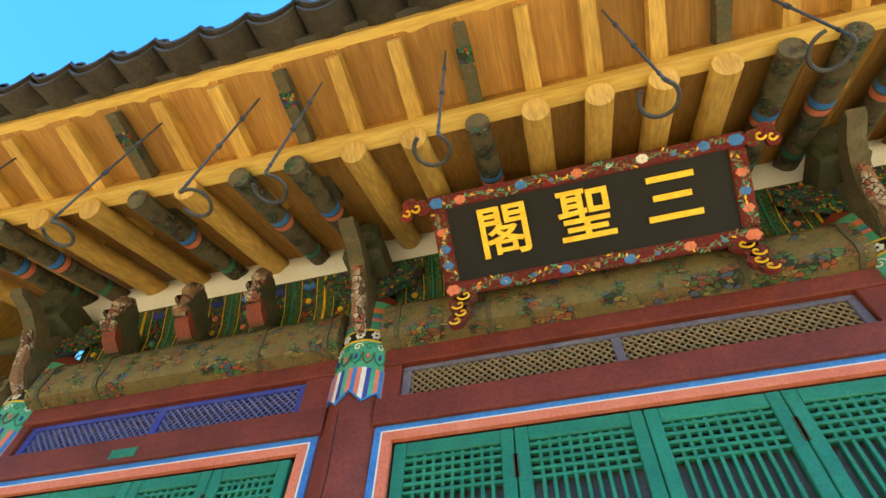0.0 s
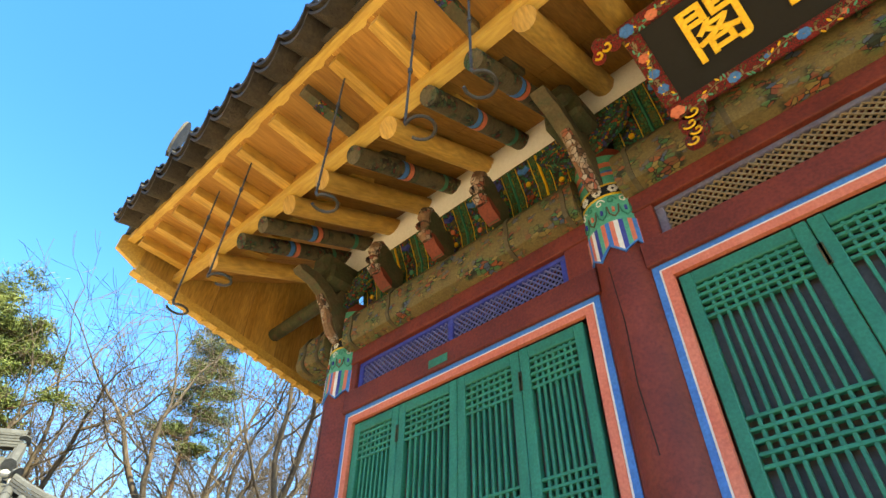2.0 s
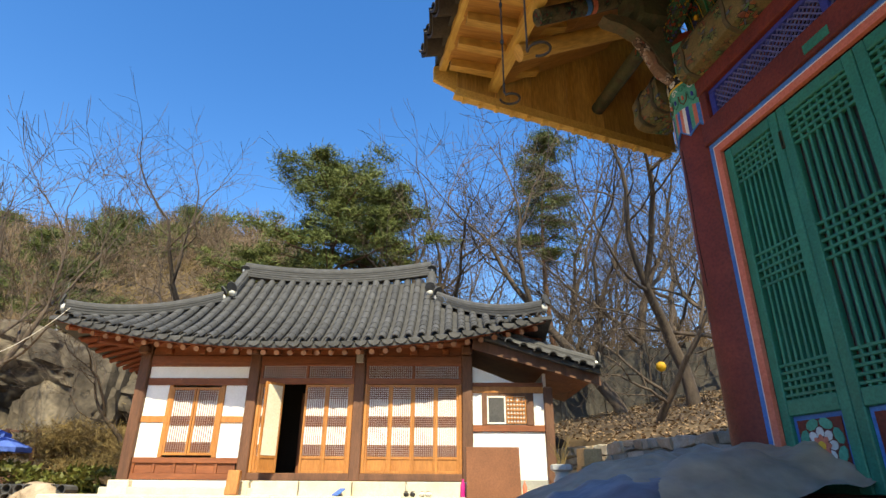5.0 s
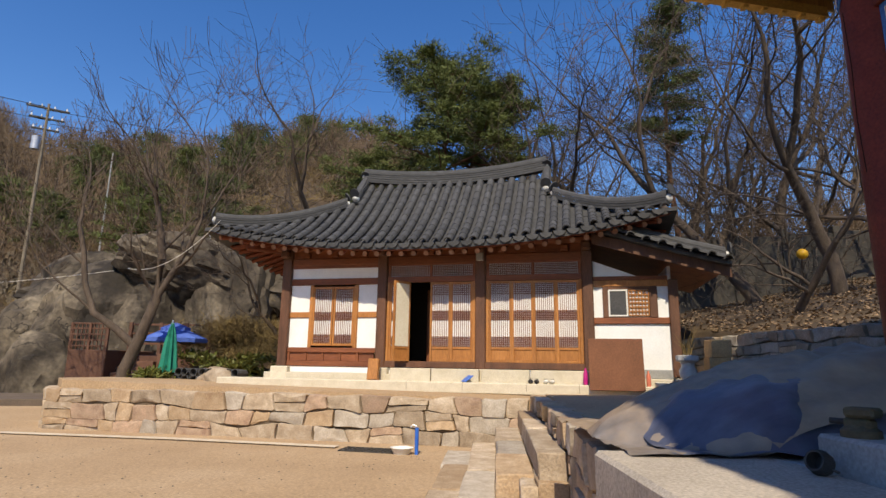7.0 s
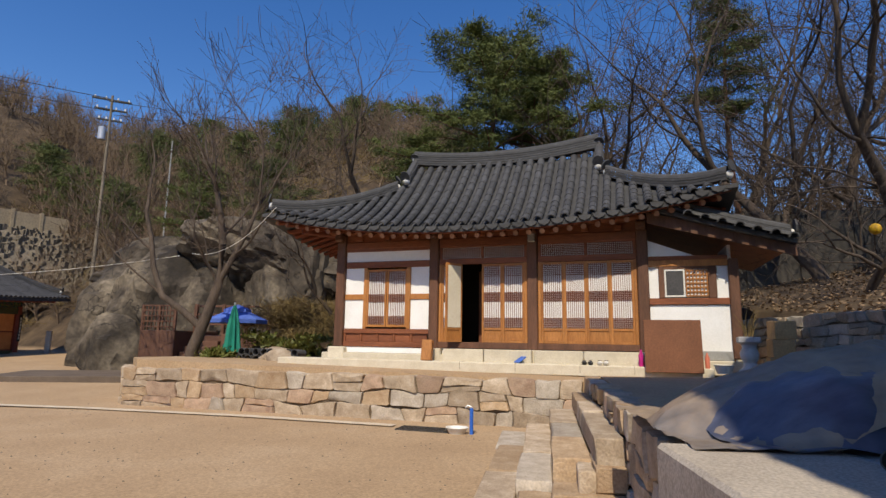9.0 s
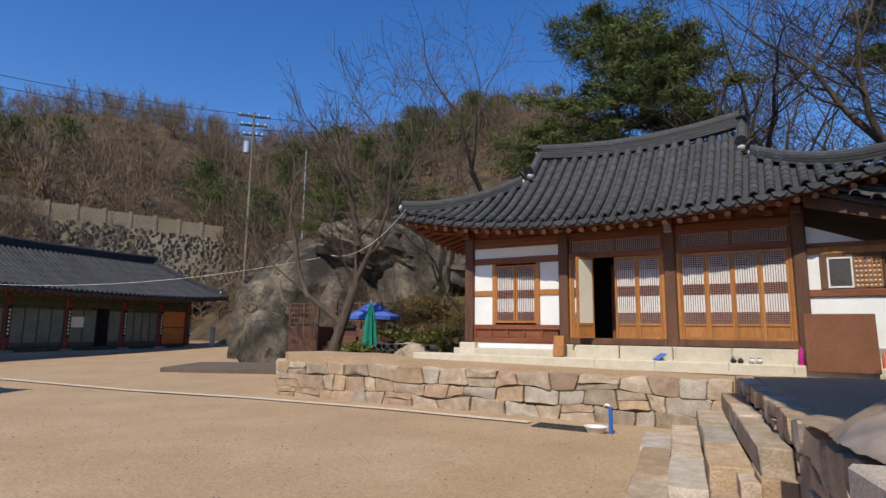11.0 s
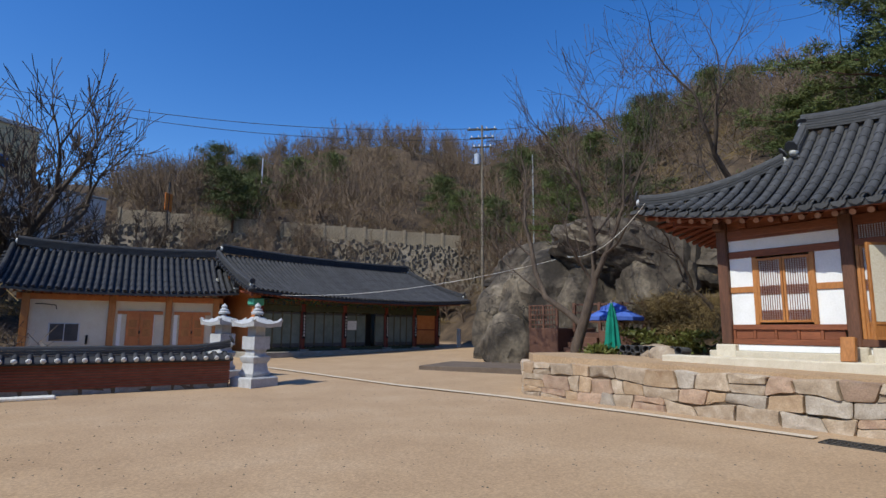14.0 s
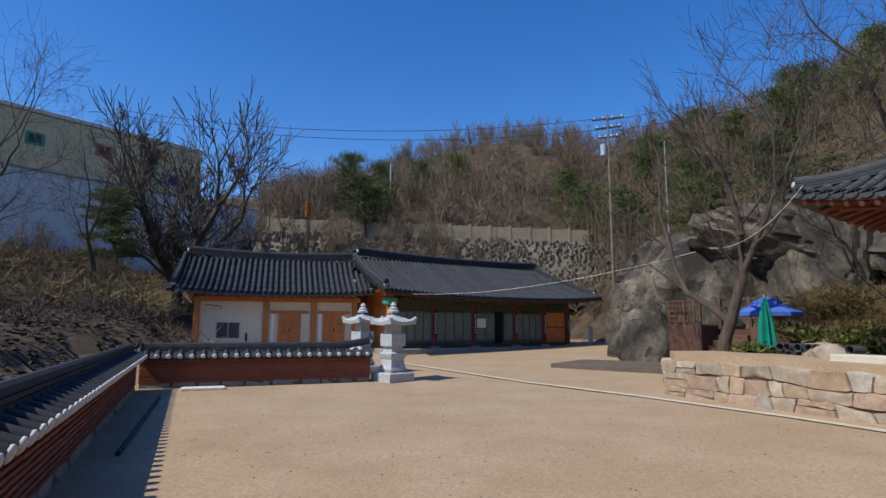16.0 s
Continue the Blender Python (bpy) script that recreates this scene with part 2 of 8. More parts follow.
BARK = surf("bare_bark", (0.05, 0.036, 0.027), (0.125, 0.092, 0.068), 6, 0.9, 0.7, 40, stretch=(1, 1, 0.3))
BARK_FAR = surf("winter_twigs", (0.12, 0.080, 0.050), (0.22, 0.155, 0.10), 3, 0.9, 0.3, 20, rand=0.3)
BARK_PINE = surf("red_pine_bark", (0.07, 0.035, 0.02), (0.15, 0.075, 0.045), 6, 0.9, 0.7, 40)
NEEDLE = surf("pine_needles", (0.045, 0.062, 0.012), (0.115, 0.135, 0.032), 1.2, 0.7, 0.1, 20, rand=0.25)
LEAF = surf("evergreen_leaf", (0.06, 0.075, 0.012), (0.13, 0.13, 0.025), 1.5, 0.6, 0.1, 20, rand=0.2)
LITTER = surf("pale_leaf_litter", (0.20, 0.125, 0.07), (0.38, 0.26, 0.155), 1.5, 0.9, 0.1, 20, rand=0.2)
DARKLEAF = surf("dark_brown_leaves", (0.03, 0.018, 0.010), (0.085, 0.052, 0.030), 1.5, 0.8, 0.1, 20, rand=0.2)
DRYLEAF = surf("dry_brush", (0.10, 0.066, 0.026), (0.22, 0.155, 0.06), 1.5, 0.9, 0.1, 20, rand=0.2)
IRON = surf("blackened_iron", (0.03, 0.028, 0.026), (0.075, 0.07, 0.065), 12, 0.7, 0.4, 80, metal=0.15)
RUST = surf("rust_brown_panel", (0.14, 0.05, 0.02), (0.21, 0.08, 0.035), 2, 0.7, 0.1, 40)
DECKWOOD = surf("brown_deck_timber", (0.085, 0.038, 0.023), (0.155, 0.075, 0.047), 3, 0.7, 0.2, 40, rand=0.12)
BRICKRED = surf("red_wall_tile", (0.20, 0.055, 0.03), (0.31, 0.10, 0.055), 5, 0.8, 0.4, 60, rand=0.14)
BLUECLOTH = surf("blue_canvas", (0.05, 0.10, 0.40), (0.09, 0.18, 0.56), 3, 0.8, 0.1, 50)
GREENCLOTH = surf("green_canvas", (0.0, 0.14, 0.10), (0.01, 0.24, 0.16), 4, 0.8, 0.2, 50)
STEEL = surf("pale_steel", (0.45, 0.46, 0.48), (0.6, 0.6, 0.62), 6, 0.4, 0.1, 60, metal=0.5)
ORANGEDOOR = surf("orange_timber_door", (0.42, 0.13, 0.035), (0.55, 0.21, 0.07), 4, 0.5, 0.15, 50, rand=0.06)
# Dark grey concrete, darkened further to hold the shade of trees.
DARKCONC = surf("dark_shaded_concrete", (0.03, 0.027, 0.023), (0.075, 0.066, 0.055), 1.2, 0.9, 0.3, 20)
FARWALL = surf("far_wall_render", (0.24, 0.185, 0.12), (0.33, 0.265, 0.18), 0.8, 0.9, 0.2, 10)
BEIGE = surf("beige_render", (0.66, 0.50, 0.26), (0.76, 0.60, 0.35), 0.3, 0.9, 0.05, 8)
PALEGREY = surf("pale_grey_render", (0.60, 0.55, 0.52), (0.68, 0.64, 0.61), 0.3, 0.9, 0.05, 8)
PLASTIC_Y = surf("yellow_plastic", (0.55, 0.29, 0.015), (0.66, 0.40, 0.03), 4, 0.4, 0.02, 40)
PLASTIC_B = surf("blue_plastic", (0.02, 0.10, 0.45), (0.03, 0.16, 0.6), 4, 0.4, 0.02, 40)
PLASTIC_P = surf("magenta_plastic", (0.4, 0.01, 0.15), (0.55, 0.03, 0.25), 4, 0.4, 0.02, 40)
CARD = surf("cardboard", (0.42, 0.25, 0.11), (0.52, 0.33, 0.16), 4, 0.85, 0.1, 40)
RUBBER = surf("dark_rubber", (0.02, 0.02, 0.022), (0.05, 0.05, 0.055), 6, 0.7, 0.2, 50)
ORANGE_S = surf("orange_sign", (0.6, 0.16, 0.02), (0.7, 0.24, 0.04), 5, 0.5, 0.05, 30)


def tarp_material():
    m = surf("clear_plastic_sheet", (0.19, 0.175, 0.17), (0.38, 0.28, 0.185), 1.3, 0.4, 0.8, 9, c3=(0.29, 0.225, 0.17), contrast=0.2)
    return m


TARP = tarp_material()
TARP_B = surf("blue_plastic_sheet", (0.07, 0.08, 0.125), (0.32, 0.31, 0.31), 3.2, 0.35, 0.9, 16, c3=(0.125, 0.135, 0.185), contrast=0.2, stretch=(1, 0.35, 0.35))


def ground_material(name="court_sand", low=0.6):
    m = surf(name, (0.34, 0.228, 0.132), (0.45, 0.325, 0.205), 0.7, 0.95, 0.5, 34, c3=(0.40, 0.275, 0.162), world_space=True, grain=0.55, contrast=0.3)
    n, l = m.node_tree.nodes, m.node_tree.links
    b = n["Principled BSDF"]
    sand = b.inputs["Base Color"].links[0].from_socket
    geo = n.new("ShaderNodeNewGeometry")
    sep = n.new("ShaderNodeSeparateXYZ")
    l.new(geo.outputs["Position"], sep.inputs[0])
    ns = n.new("ShaderNodeTexNoise")
    ns.inputs["Scale"].default_value, ns.inputs["Detail"].default_value, ns.inputs["Roughness"].default_value = 0.9, 8, 0.7
    l.new(geo.outputs["Position"], ns.inputs["Vector"])
    ramp = n.new("ShaderNodeValToRGB")
    e = ramp.color_ramp.elements
    e[0].position, e[0].color, e[1].position, e[1].color = 0.32, (0.03, 0.021, 0.013, 1), 0.7, (0.14, 0.098, 0.055, 1)
    k = e.new(0.5)
    k.color = (0.072, 0.048, 0.028, 1)
    l.new(ns.outputs[0], ramp.inputs[0])
    mr = n.new("ShaderNodeMapRange")
    mr.inputs["From Min"].default_value, mr.inputs["From Max"].default_value = low, low + 0.25
    l.new(sep.outputs[2], mr.inputs["Value"])
    mix = n.new("ShaderNodeMix")
    mix.data_type = "RGBA"
    l.new(mr.outputs[0], mix.inputs[0])
    l.new(sand, mix.inputs[6])
    l.new(ramp.outputs[0], mix.inputs[7])
    l.new(mix.outputs[2], b.inputs["Base Color"])
    return m


SAND = ground_material()
EARTH = ground_material("terrace_earth", 3.0)


# ---- building helpers ----
def thing(name, at=(0, 0, 0), turn=0.0, label="", category="", group="", kind=""):
    ob = new(name)
    ob.location, ob.rotation_euler = at, (0, 0, radians(turn))
    return tagged(ob, label, category, group, kind)


def finish(bm, name, smooth=None):
    me = bpy.data.meshes.new(name)
    bm.normal_update()
    bm.to_mesh(me)
    bm.free()
    if smooth is not None:
        me.shade_smooth()
        me.set_sharp_from_angle(angle=radians(smooth))
    return me


def part(name, bm, material, parent=None, label="", smooth=35):
    me = finish(bm, name, smooth) if isinstance(bm, bmesh.types.BMesh) else bm
    if not me.materials:
        me.materials.append(material)
    ob = new(name, me)
    ob.parent = parent
    return tagged(ob, label)


def solo(name, bm, material, label, category, at=(0, 0, 0), turn=0.0, group="", kind="", smooth=35):
    ob = part(name, bm, material, None, label, smooth)
    ob.location, ob.rotation_euler = at, (0, 0, radians(turn))
    return tagged(ob, label, category, group, kind)


def piece(name, me, parent, m):
    """One more object on a shared mesh."""
    ob = new(name, me)
    ob.parent = parent
    ob.matrix_basis = m
    return ob


def mesh_of(name, verts, faces, material, smooth=None):
    me = bpy.data.meshes.new(name)
    me.from_pydata(verts, [], faces)
    me.materials.append(material)
    if smooth is not None:
        me.shade_smooth()
        me.set_sharp_from_angle(angle=radians(smooth))
    return me


def box(bm, lo, hi, bevel=0.006, m=None):
    r = bmesh.ops.create_cube(bm, size=1)
    vs = r["verts"]
    s = [h - w for h, w in zip(hi, lo)]
    c = [(h + w) / 2 for h, w in zip(hi, lo)]
    bmesh.ops.scale(bm, vec=s, verts=vs)
    bmesh.ops.translate(bm, vec=c, verts=vs)
    if bevel:
        es = list({e for v in vs for e in v.link_edges})
        r = bmesh.ops.bevel(bm, geom=es, offset=min(bevel, min(s) * 0.3), segments=1, affect="EDGES", profile=0.5)
        vs = list({v for v in vs if v.is_valid} | set(r["verts"]))
    if m is not None:
        bmesh.ops.transform(bm, matrix=m, verts=vs)
    return vs


def boxed(lo, hi, bevel=0.006, m=None):
    bm = bmesh.new()
    box(bm, lo, hi, bevel, m)
    return bm


def rod(bm, a, b, r1, r2=None, n=12, caps=True):
    a, b = Vector(a), Vector(b)
    d = b - a
    r = bmesh.ops.create_cone(bm, cap_ends=caps, segments=n, radius1=r1, radius2=r1 if r2 is None else r2, depth=d.length)
    q = d.to_track_quat("Z", "Y").to_matrix().to_4x4()
    bmesh.ops.transform(bm, matrix=Matrix.Translation((a + b) / 2) @ q, verts=r["verts"])
    return r["verts"]


def rodded(a, b, r1, r2=None, n=12):
    bm = bmesh.new()
    rod(bm, a, b, r1, r2, n)
    return bm


def lathe(profile, n=20, square=False):
    """A turned shape from (radius, z) pairs; square gives four flat sides."""
    bm = bmesh.new()
    k = 4 if square else n
    rings = []
    for r, z in profile:
        a0 = math.pi / 4 if square else 0
        f = math.sqrt(2) if square else 1
        rings.append([bm.verts.new((r * f * math.cos(a0 + 2 * math.pi * i / k), r * f * math.sin(a0 + 2 * math.pi * i / k), z)) for i in range(k)])
    for p, q in zip(rings, rings[1:]):
        for i in range(k):
            bm.faces.new((p[i], p[(i + 1) % k], q[(i + 1) % k], q[i]))
    bm.faces.new(rings[0][::-1])
    bm.faces.new(rings[-1])
    return bm


def prism(points, depth, axis="y", at=0.0):
    """A flat outline in the plane across an axis, given thickness along it."""
    bm = bmesh.new()

    def p3(a, b, d):
        return {"y": (a, d, b), "x": (d, a, b), "z": (a, b, d)}[axis]

    f = [bm.verts.new(p3(a, b, at)) for a, b in points]
    g = [bm.verts.new(p3(a, b, at + depth)) for a, b in points]
    bm.faces.new(f)
    bm.faces.new(g[::-1])
    k = len(f)
    for i in range(k):
        bm.faces.new((f[i], g[i], g[(i + 1) % k], f[(i + 1) % k]))
    bmesh.ops.recalc_face_normals(bm, faces=bm.faces)
    return bm


def tube(points, r, n=6, closed=False):
    """A bent round bar along points."""
    verts, faces = [], []
    pts = [Vector(p) for p in points]
    for i, p in enumerate(pts):
        d = (pts[min(i + 1, len(pts) - 1)] - pts[max(i - 1, 0)]).normalized()
        q = d.to_track_quat("Z", "Y")
        rr = r[i] if isinstance(r, (list, tuple)) else r
        for k in range(n):
            a = 2 * math.pi * k / n
            verts.append(p + q @ Vector((rr * math.cos(a), rr * math.sin(a), 0)))
    for i in range(len(pts) - 1):
        for k in range(n):
            faces.append((i * n + k, i * n + (k + 1) % n, (i + 1) * n + (k + 1) % n, (i + 1) * n + k))
    faces.append(tuple(range(n))[::-1])
    faces.append(tuple((len(pts) - 1) * n + k for k in range(n)))
    bm = bmesh.new()
    vs = [bm.verts.new(v) for v in verts]
    for f in faces:
        bm.faces.new([vs[i] for i in f])
    return bm


def roof_tile(length, r, material, name="roof_tile", thick=0.02):
    """One half-round cover tile along +x, hollow below, with a thick round end."""
    n = 7
    verts, faces = [], []
    for x, f in ((0.0, 1.0), (length, 0.88)):
        for rr in (r * f, (r - thick) * f):
            for k in range(n):
                a = math.pi * k / (n - 1)
                verts.append((x, rr * math.cos(a), rr * math.sin(a)))
    for k in range(n - 1):
        faces += [(k, k + 1, 2 * n + k + 1, 2 * n + k), (k + 1, k, n + k, n + k + 1), (2 * n + k, 2 * n + k + 1, 3 * n + k + 1, 3 * n + k)]
    return mesh_of(name, verts, faces, material, 50)


def along(p, q, up=Vector((0, 0, 1))):
    """A pose at p with x towards q."""
    x = (Vector(q) - Vector(p)).normalized()
    y = up.cross(x).normalized()
    z = x.cross(y)
    return Matrix.Translation(p) @ Matrix((x, y, z)).transposed().to_4x4()


def joined_rows(name, rows, r, material, parent, label=""):
    """Cover-tile rows as one mesh, each tile a step of its own."""
    verts, faces, n = [], [], 6
    for pts in rows:
        for p, q in zip(pts, pts[1:]):
            m = along(p, q)
            ln = (Vector(q) - Vector(p)).length * 1.04
            b = len(verts)
            for x, f in ((0, 1.0), (ln, 0.86)):
                for k in range(n):
                    a = math.pi * k / (n - 1)
                    verts.append(m @ Vector((x, r * f * math.cos(a), r * f * math.sin(a))))
            faces += [(b + k, b + k + 1, b + n + k + 1, b + n + k) for k in range(n - 1)]
            faces.append(tuple(b + k for k in range(n))[::-1])
    ob = new(name, mesh_of(name, verts, faces, material, 50))
    ob.parent = parent
    return tagged(ob, label, kind="stuff")


def sheet(name, fn, us, vs, thick, material, parent, label=""):
    """A curved slab from a surface function."""
    bm = bmesh.new()
    top = [[bm.verts.new(fn(u, v)) for v in vs] for u in us]
    bot = [[bm.verts.new(Vector(fn(u, v)) - Vector((0, 0, thick))) for v in vs] for u in us]
    for g in (top, bot):
        for i in range(len(us) - 1):
            for j in range(len(vs) - 1):
                q = (g[i][j], g[i + 1][j], g[i + 1][j + 1], g[i][j + 1])
                bm.faces.new(q if g is top else q[::-1])
    for i in range(len(us) - 1):
        for j in (0, len(vs) - 1):
            bm.faces.new((top[i][j], bot[i][j], bot[i + 1][j], top[i + 1][j]))
    for j in range(len(vs) - 1):
        for i in (0, len(us) - 1):
            bm.faces.new((top[i][j], top[i][j + 1], bot[i][j + 1], bot[i][j]))
    bmesh.ops.recalc_face_normals(bm, faces=bm.faces)
    return part(name, bm, material, parent, label, 40)


def lerp(a, b, t):
    return a + (b - a) * t


def spread(a, b, n):
    return [a + (b - a) * i / (n - 1) for i in range(n)]

# ---- ground ----
def ground_height(x, y):
    r = math.hypot(x + 0.5, y + 0.5)
    z = min(max(0.0, (r - 15) * 0.032), 0.5)
    behind = max(-19.5 - x - max(0, -9 - y) * 0.55, (-28.5 - y) * 1.0 - max(0, x + 2) * 0.0)
    if behind > 0:
        side = min(1.0, max(0.12, (3 - y) / 9)) * (1.0 if x < -21 else max(0.42, 1 - (x + 21) * 0.075))
        z += 36 * side * (1 - math.exp(-behind * 0.024)) + 1.5 * noise.noise((x * 0.08, y * 0.08, 0)) * min(1, behind / 8)
    east = (x - 0.95) * 0.971 - (y + 2.2) * 0.24
    bank = max(min(east - 0.5, -4 - y), -16.6 - y if x > -5.4 else -1)
    z *= 1 - 0.30 * min(1.0, max(0.0, (-44 - y) / 10)) * min(1.0, max(0.0, (x + 58) / 22))
    z += 11 * math.exp(-((x + 75) ** 2 + (y + 64) ** 2) / 970)
    if bank > 0 and x > -5.4:
        on = min(1.0, (x + 5.4) / 2.4) * min(1.0, bank / 1.5)
        z = max(z, on * (0.95 + 0.19 * bank + 0.3 * noise.noise((x * 0.3, y * 0.3, 4))))
    if y > 5.2 and x < -6.8:
        z = max(z, 1.85 + 0.22 * (y - 5.2) + 0.10 * max(0, -11 - x))
    elif x < -15.5 and y > -8:
        z = max(z, 0.95 + (-15.5 - x) * 0.32)
    elif y > 5:
        z = max(z, 1.0)
    return z


def build_ground():
    def axis(lo, hi):
        out, v = [], 0.0
        out.append(0.0)
        while v < hi:
            v += 0.9 if v < 34 else (3 if v < 90 else 60)
            out.append(v)
        v = 0.0
        while v > lo:
            v -= 0.9 if v > -48 else (3 if v > -110 else 60)
            out.append(v)
        return sorted(out)

    xs, ys = axis(-700, 600), axis(-700, 600)
    verts = [(x, y, ground_height(x, y)) for x in xs for y in ys]
    k = len(ys)
    faces = [(i * k + j, (i + 1) * k + j, (i + 1) * k + j + 1, i * k + j + 1) for i in range(len(xs) - 1) for j in range(k - 1)]
    tagged(new("ground", mesh_of("ground", verts, faces, SAND, 60)), "pale packed sand court rising to leaf-strewn hillside", "ground", kind="structure")


build_ground()

# white marking line let into the court
line_pts = [(-11.25, -18.4), (-11.33, -11.8), (-11.36, -8.4), (-10.95, -5.0), (-10.36, -2.05)]
bm = bmesh.new()
for (ax, ay), (bx, by) in zip(line_pts, line_pts[1:]):
    d = Vector((bx - ax, by - ay, 0)).normalized()
    s = Vector((-d.y, d.x, 0)) * 0.10
    z0, z1 = ground_height(ax, ay) + 0.02, ground_height(bx, by) + 0.02
    bm.faces.new([bm.verts.new(v) for v in (Vector((ax, ay, z0)) - s, Vector((bx, by, z1)) - s, Vector((bx, by, z1)) + s, Vector((ax, ay, z0)) + s)])
r = bmesh.ops.extrude_face_region(bm, geom=bm.faces[:])
bmesh.ops.translate(bm, vec=(0, 0, 0.006), verts=[v for v in r["geom"] if isinstance(v, bmesh.types.BMVert)])
solo("kerb_line", bm, FADED, "narrow pale stone strip let into the sand court", "kerb", kind="structure")


# ---- stone walls ----
def stone_mesh(name, w, d, h, seed, material, rough=0.025, wear=1.0):
    """One rough-hewn block centred on its base front."""
    rnd = random.Random(seed)
    bm = bmesh.new()
    vs = box(bm, (-w / 2, -d, 0), (w / 2, 0, h), 0)
    bmesh.ops.subdivide_edges(bm, edges=bm.edges[:], cuts=1, use_grid_fill=True)
    for v in bm.verts:
        edge = sum(abs(abs(c) - e) < 1e-4 for c, e in ((v.co.x, w / 2), (v.co.y + d / 2, d / 2), (v.co.z - h / 2, h / 2)))
        inset = (0, 0, 0.018, 0.03)[edge] * wear
        c = Vector((0, -d / 2, h / 2))
        v.co += (c - v.co).normalized() * inset + Vector([rnd.uniform(-rough, rough) * s for s in (1, 1, 0.7)])
    es = [e for e in bm.edges if len(e.link_faces) == 2 and e.calc_face_angle() > 0.7]
    bmesh.ops.bevel(bm, geom=es, offset=0.02 * max(0.6, wear), segments=1, affect="EDGES")
    me = finish(bm, name, 40)
    me.materials.append(material)
    return me


def cut_stone(rnd, corners, depth, material):
    """One rough stone with a bulging face, from four corners on the wall's face."""
    ring = []
    for k in range(4):
        p, q = corners[k], corners[(k + 1) % 4]
        ring += [p.lerp(q, 0.07), p.lerp(q, 0.5) + Vector((rnd.uniform(-1, 1), 0, rnd.uniform(-1, 1))) * 0.022, p.lerp(q, 0.93)]
    c = sum(ring, Vector()) / 12
    out = [c + (v - c) * (1 - 0.006 / max(0.05, (v - c).length)) for v in ring]
    top = [c + (v - c) * (1 - 0.020 / max(0.09, (v - c).length)) for v in ring]
    tilt = rnd.uniform(-0.08, 0.08), rnd.uniform(-0.10, 0.10)
    y0 = rnd.uniform(-0.03, 0.012)
    verts = [Vector((v.x, depth, v.z)) for v in out]
    verts += [Vector((v.x, y0 + 0.03 + rnd.uniform(-0.008, 0.008), v.z)) for v in out]
    verts += [Vector((v.x, y0 + (v.x - c.x) * tilt[0] + (v.z - c.z) * tilt[1] + rnd.uniform(-0.01, 0.01), v.z)) for v in top]
    verts.append(Vector((c.x + rnd.uniform(-0.05, 0.05), y0 - rnd.uniform(0.0, 0.02), c.z)))
    faces = []
    for k in range(12):
        j = (k + 1) % 12
        faces += [(k, j, 12 + j, 12 + k), (12 + k, 12 + j, 24 + j, 24 + k), (24 + k, 24 + j, 36)]
    return mesh_of("stone", verts, faces, material, 38)


def stone_wall(name, p, q, z0, z1, material, courses, width, seed, label, depth=0.35, group=""):
    """A wall of rough stones in broken courses between two ground points; its face looks to the right of p to q."""
    p, q = Vector((*p, 0)), Vector((*q, 0))
    ln = (q - p).length
    ang = math.degrees(math.atan2(q.y - p.y, q.x - p.x))
    root = thing(name, (p.x, p.y, 0), ang, label, "stone wall", kind="structure")
    rnd = random.Random(seed)
    part("wall_core", boxed((0.03, 0.045, z0 - 0.3), (ln - 0.03, depth, z1 - 0.05), 0.01), JOINT, root)
    hs = [rnd.uniform(0.8, 1.2) for _ in range(courses)]
    line = [z0 - 0.03]
    for h in hs:
        line.append(line[-1] + h * (z1 - z0 + 0.03) / sum(hs))
    step = (z1 - z0) / courses

    def level(i, x):
        if i == 0:
            return line[0]
        return line[i] + (0.2 if i == courses else 0.5) * step * noise.noise((x * 0.9 / width, i * 7.3, seed))

    mixed = (STONE, STONE, STONE, STONE_P, STONE_T, STONE_W) if material is STONE else (STONE_G, STONE_G, STONE, STONE_W)
    for i in range(courses):
        x, lean = 0.0, 0.0
        while x < ln - 0.05:
            w = width * rnd.uniform(0.5, 1.45)
            nxt = rnd.uniform(-0.2, 0.2) * step
            if ln - x - w < width * 0.5:
                w, nxt = ln - x, 0.0
            a0, a1, b0, b1 = x - lean, x + lean, x + w - nxt, x + w + nxt
            quad = [Vector((a0, 0, level(i, a0))), Vector((b0, 0, level(i, b0))), Vector((b1, 0, level(i + 1, b1))), Vector((a1, 0, level(i + 1, a1)))]
            split = rnd.random()
            cells = [quad]
            if split < 0.16 and w > width * 0.9:
                f, g = rnd.uniform(0.4, 0.6), rnd.uniform(0.4, 0.6)
                ml, mr = quad[0].lerp(quad[3], f), quad[1].lerp(quad[2], g)
                cells = [[quad[0], quad[1], mr, ml], [ml, mr, quad[2], quad[3]]]
            for cell in cells:
                piece("stone", cut_stone(rnd, cell, depth * 0.8, rnd.choice(mixed)), root, Matrix())
            x, lean = x + w, nxt
    return root


stone_wall("stone_wall", (-12.2, -8.3), (-10.53, 1.12), 0.0, 0.80, STONE, 3, 0.52, 3, "low retaining wall of warm rough granite blocks in three courses")
stone_wall("stone_wall", (-10.6, 1.17), (-3.65, 0.645), 0.0, 0.90, STONE, 3, 0.5, 8, "retaining wall of grey-brown rough stones below the hall terrace")
stone_wall("stone_wall", (-13.6, 4.75), (-5.2, 5.45), 0.9, 1.98, STONE_G, 6, 0.36, 11, "retaining wall of small weathered grey stones below the hillside")
stone_wall("stone_wall", (-13.4, -9.1), (-12.25, -8.35), 0.0, 0.78, STONE, 3, 0.5, 13, "return of the low granite retaining wall")

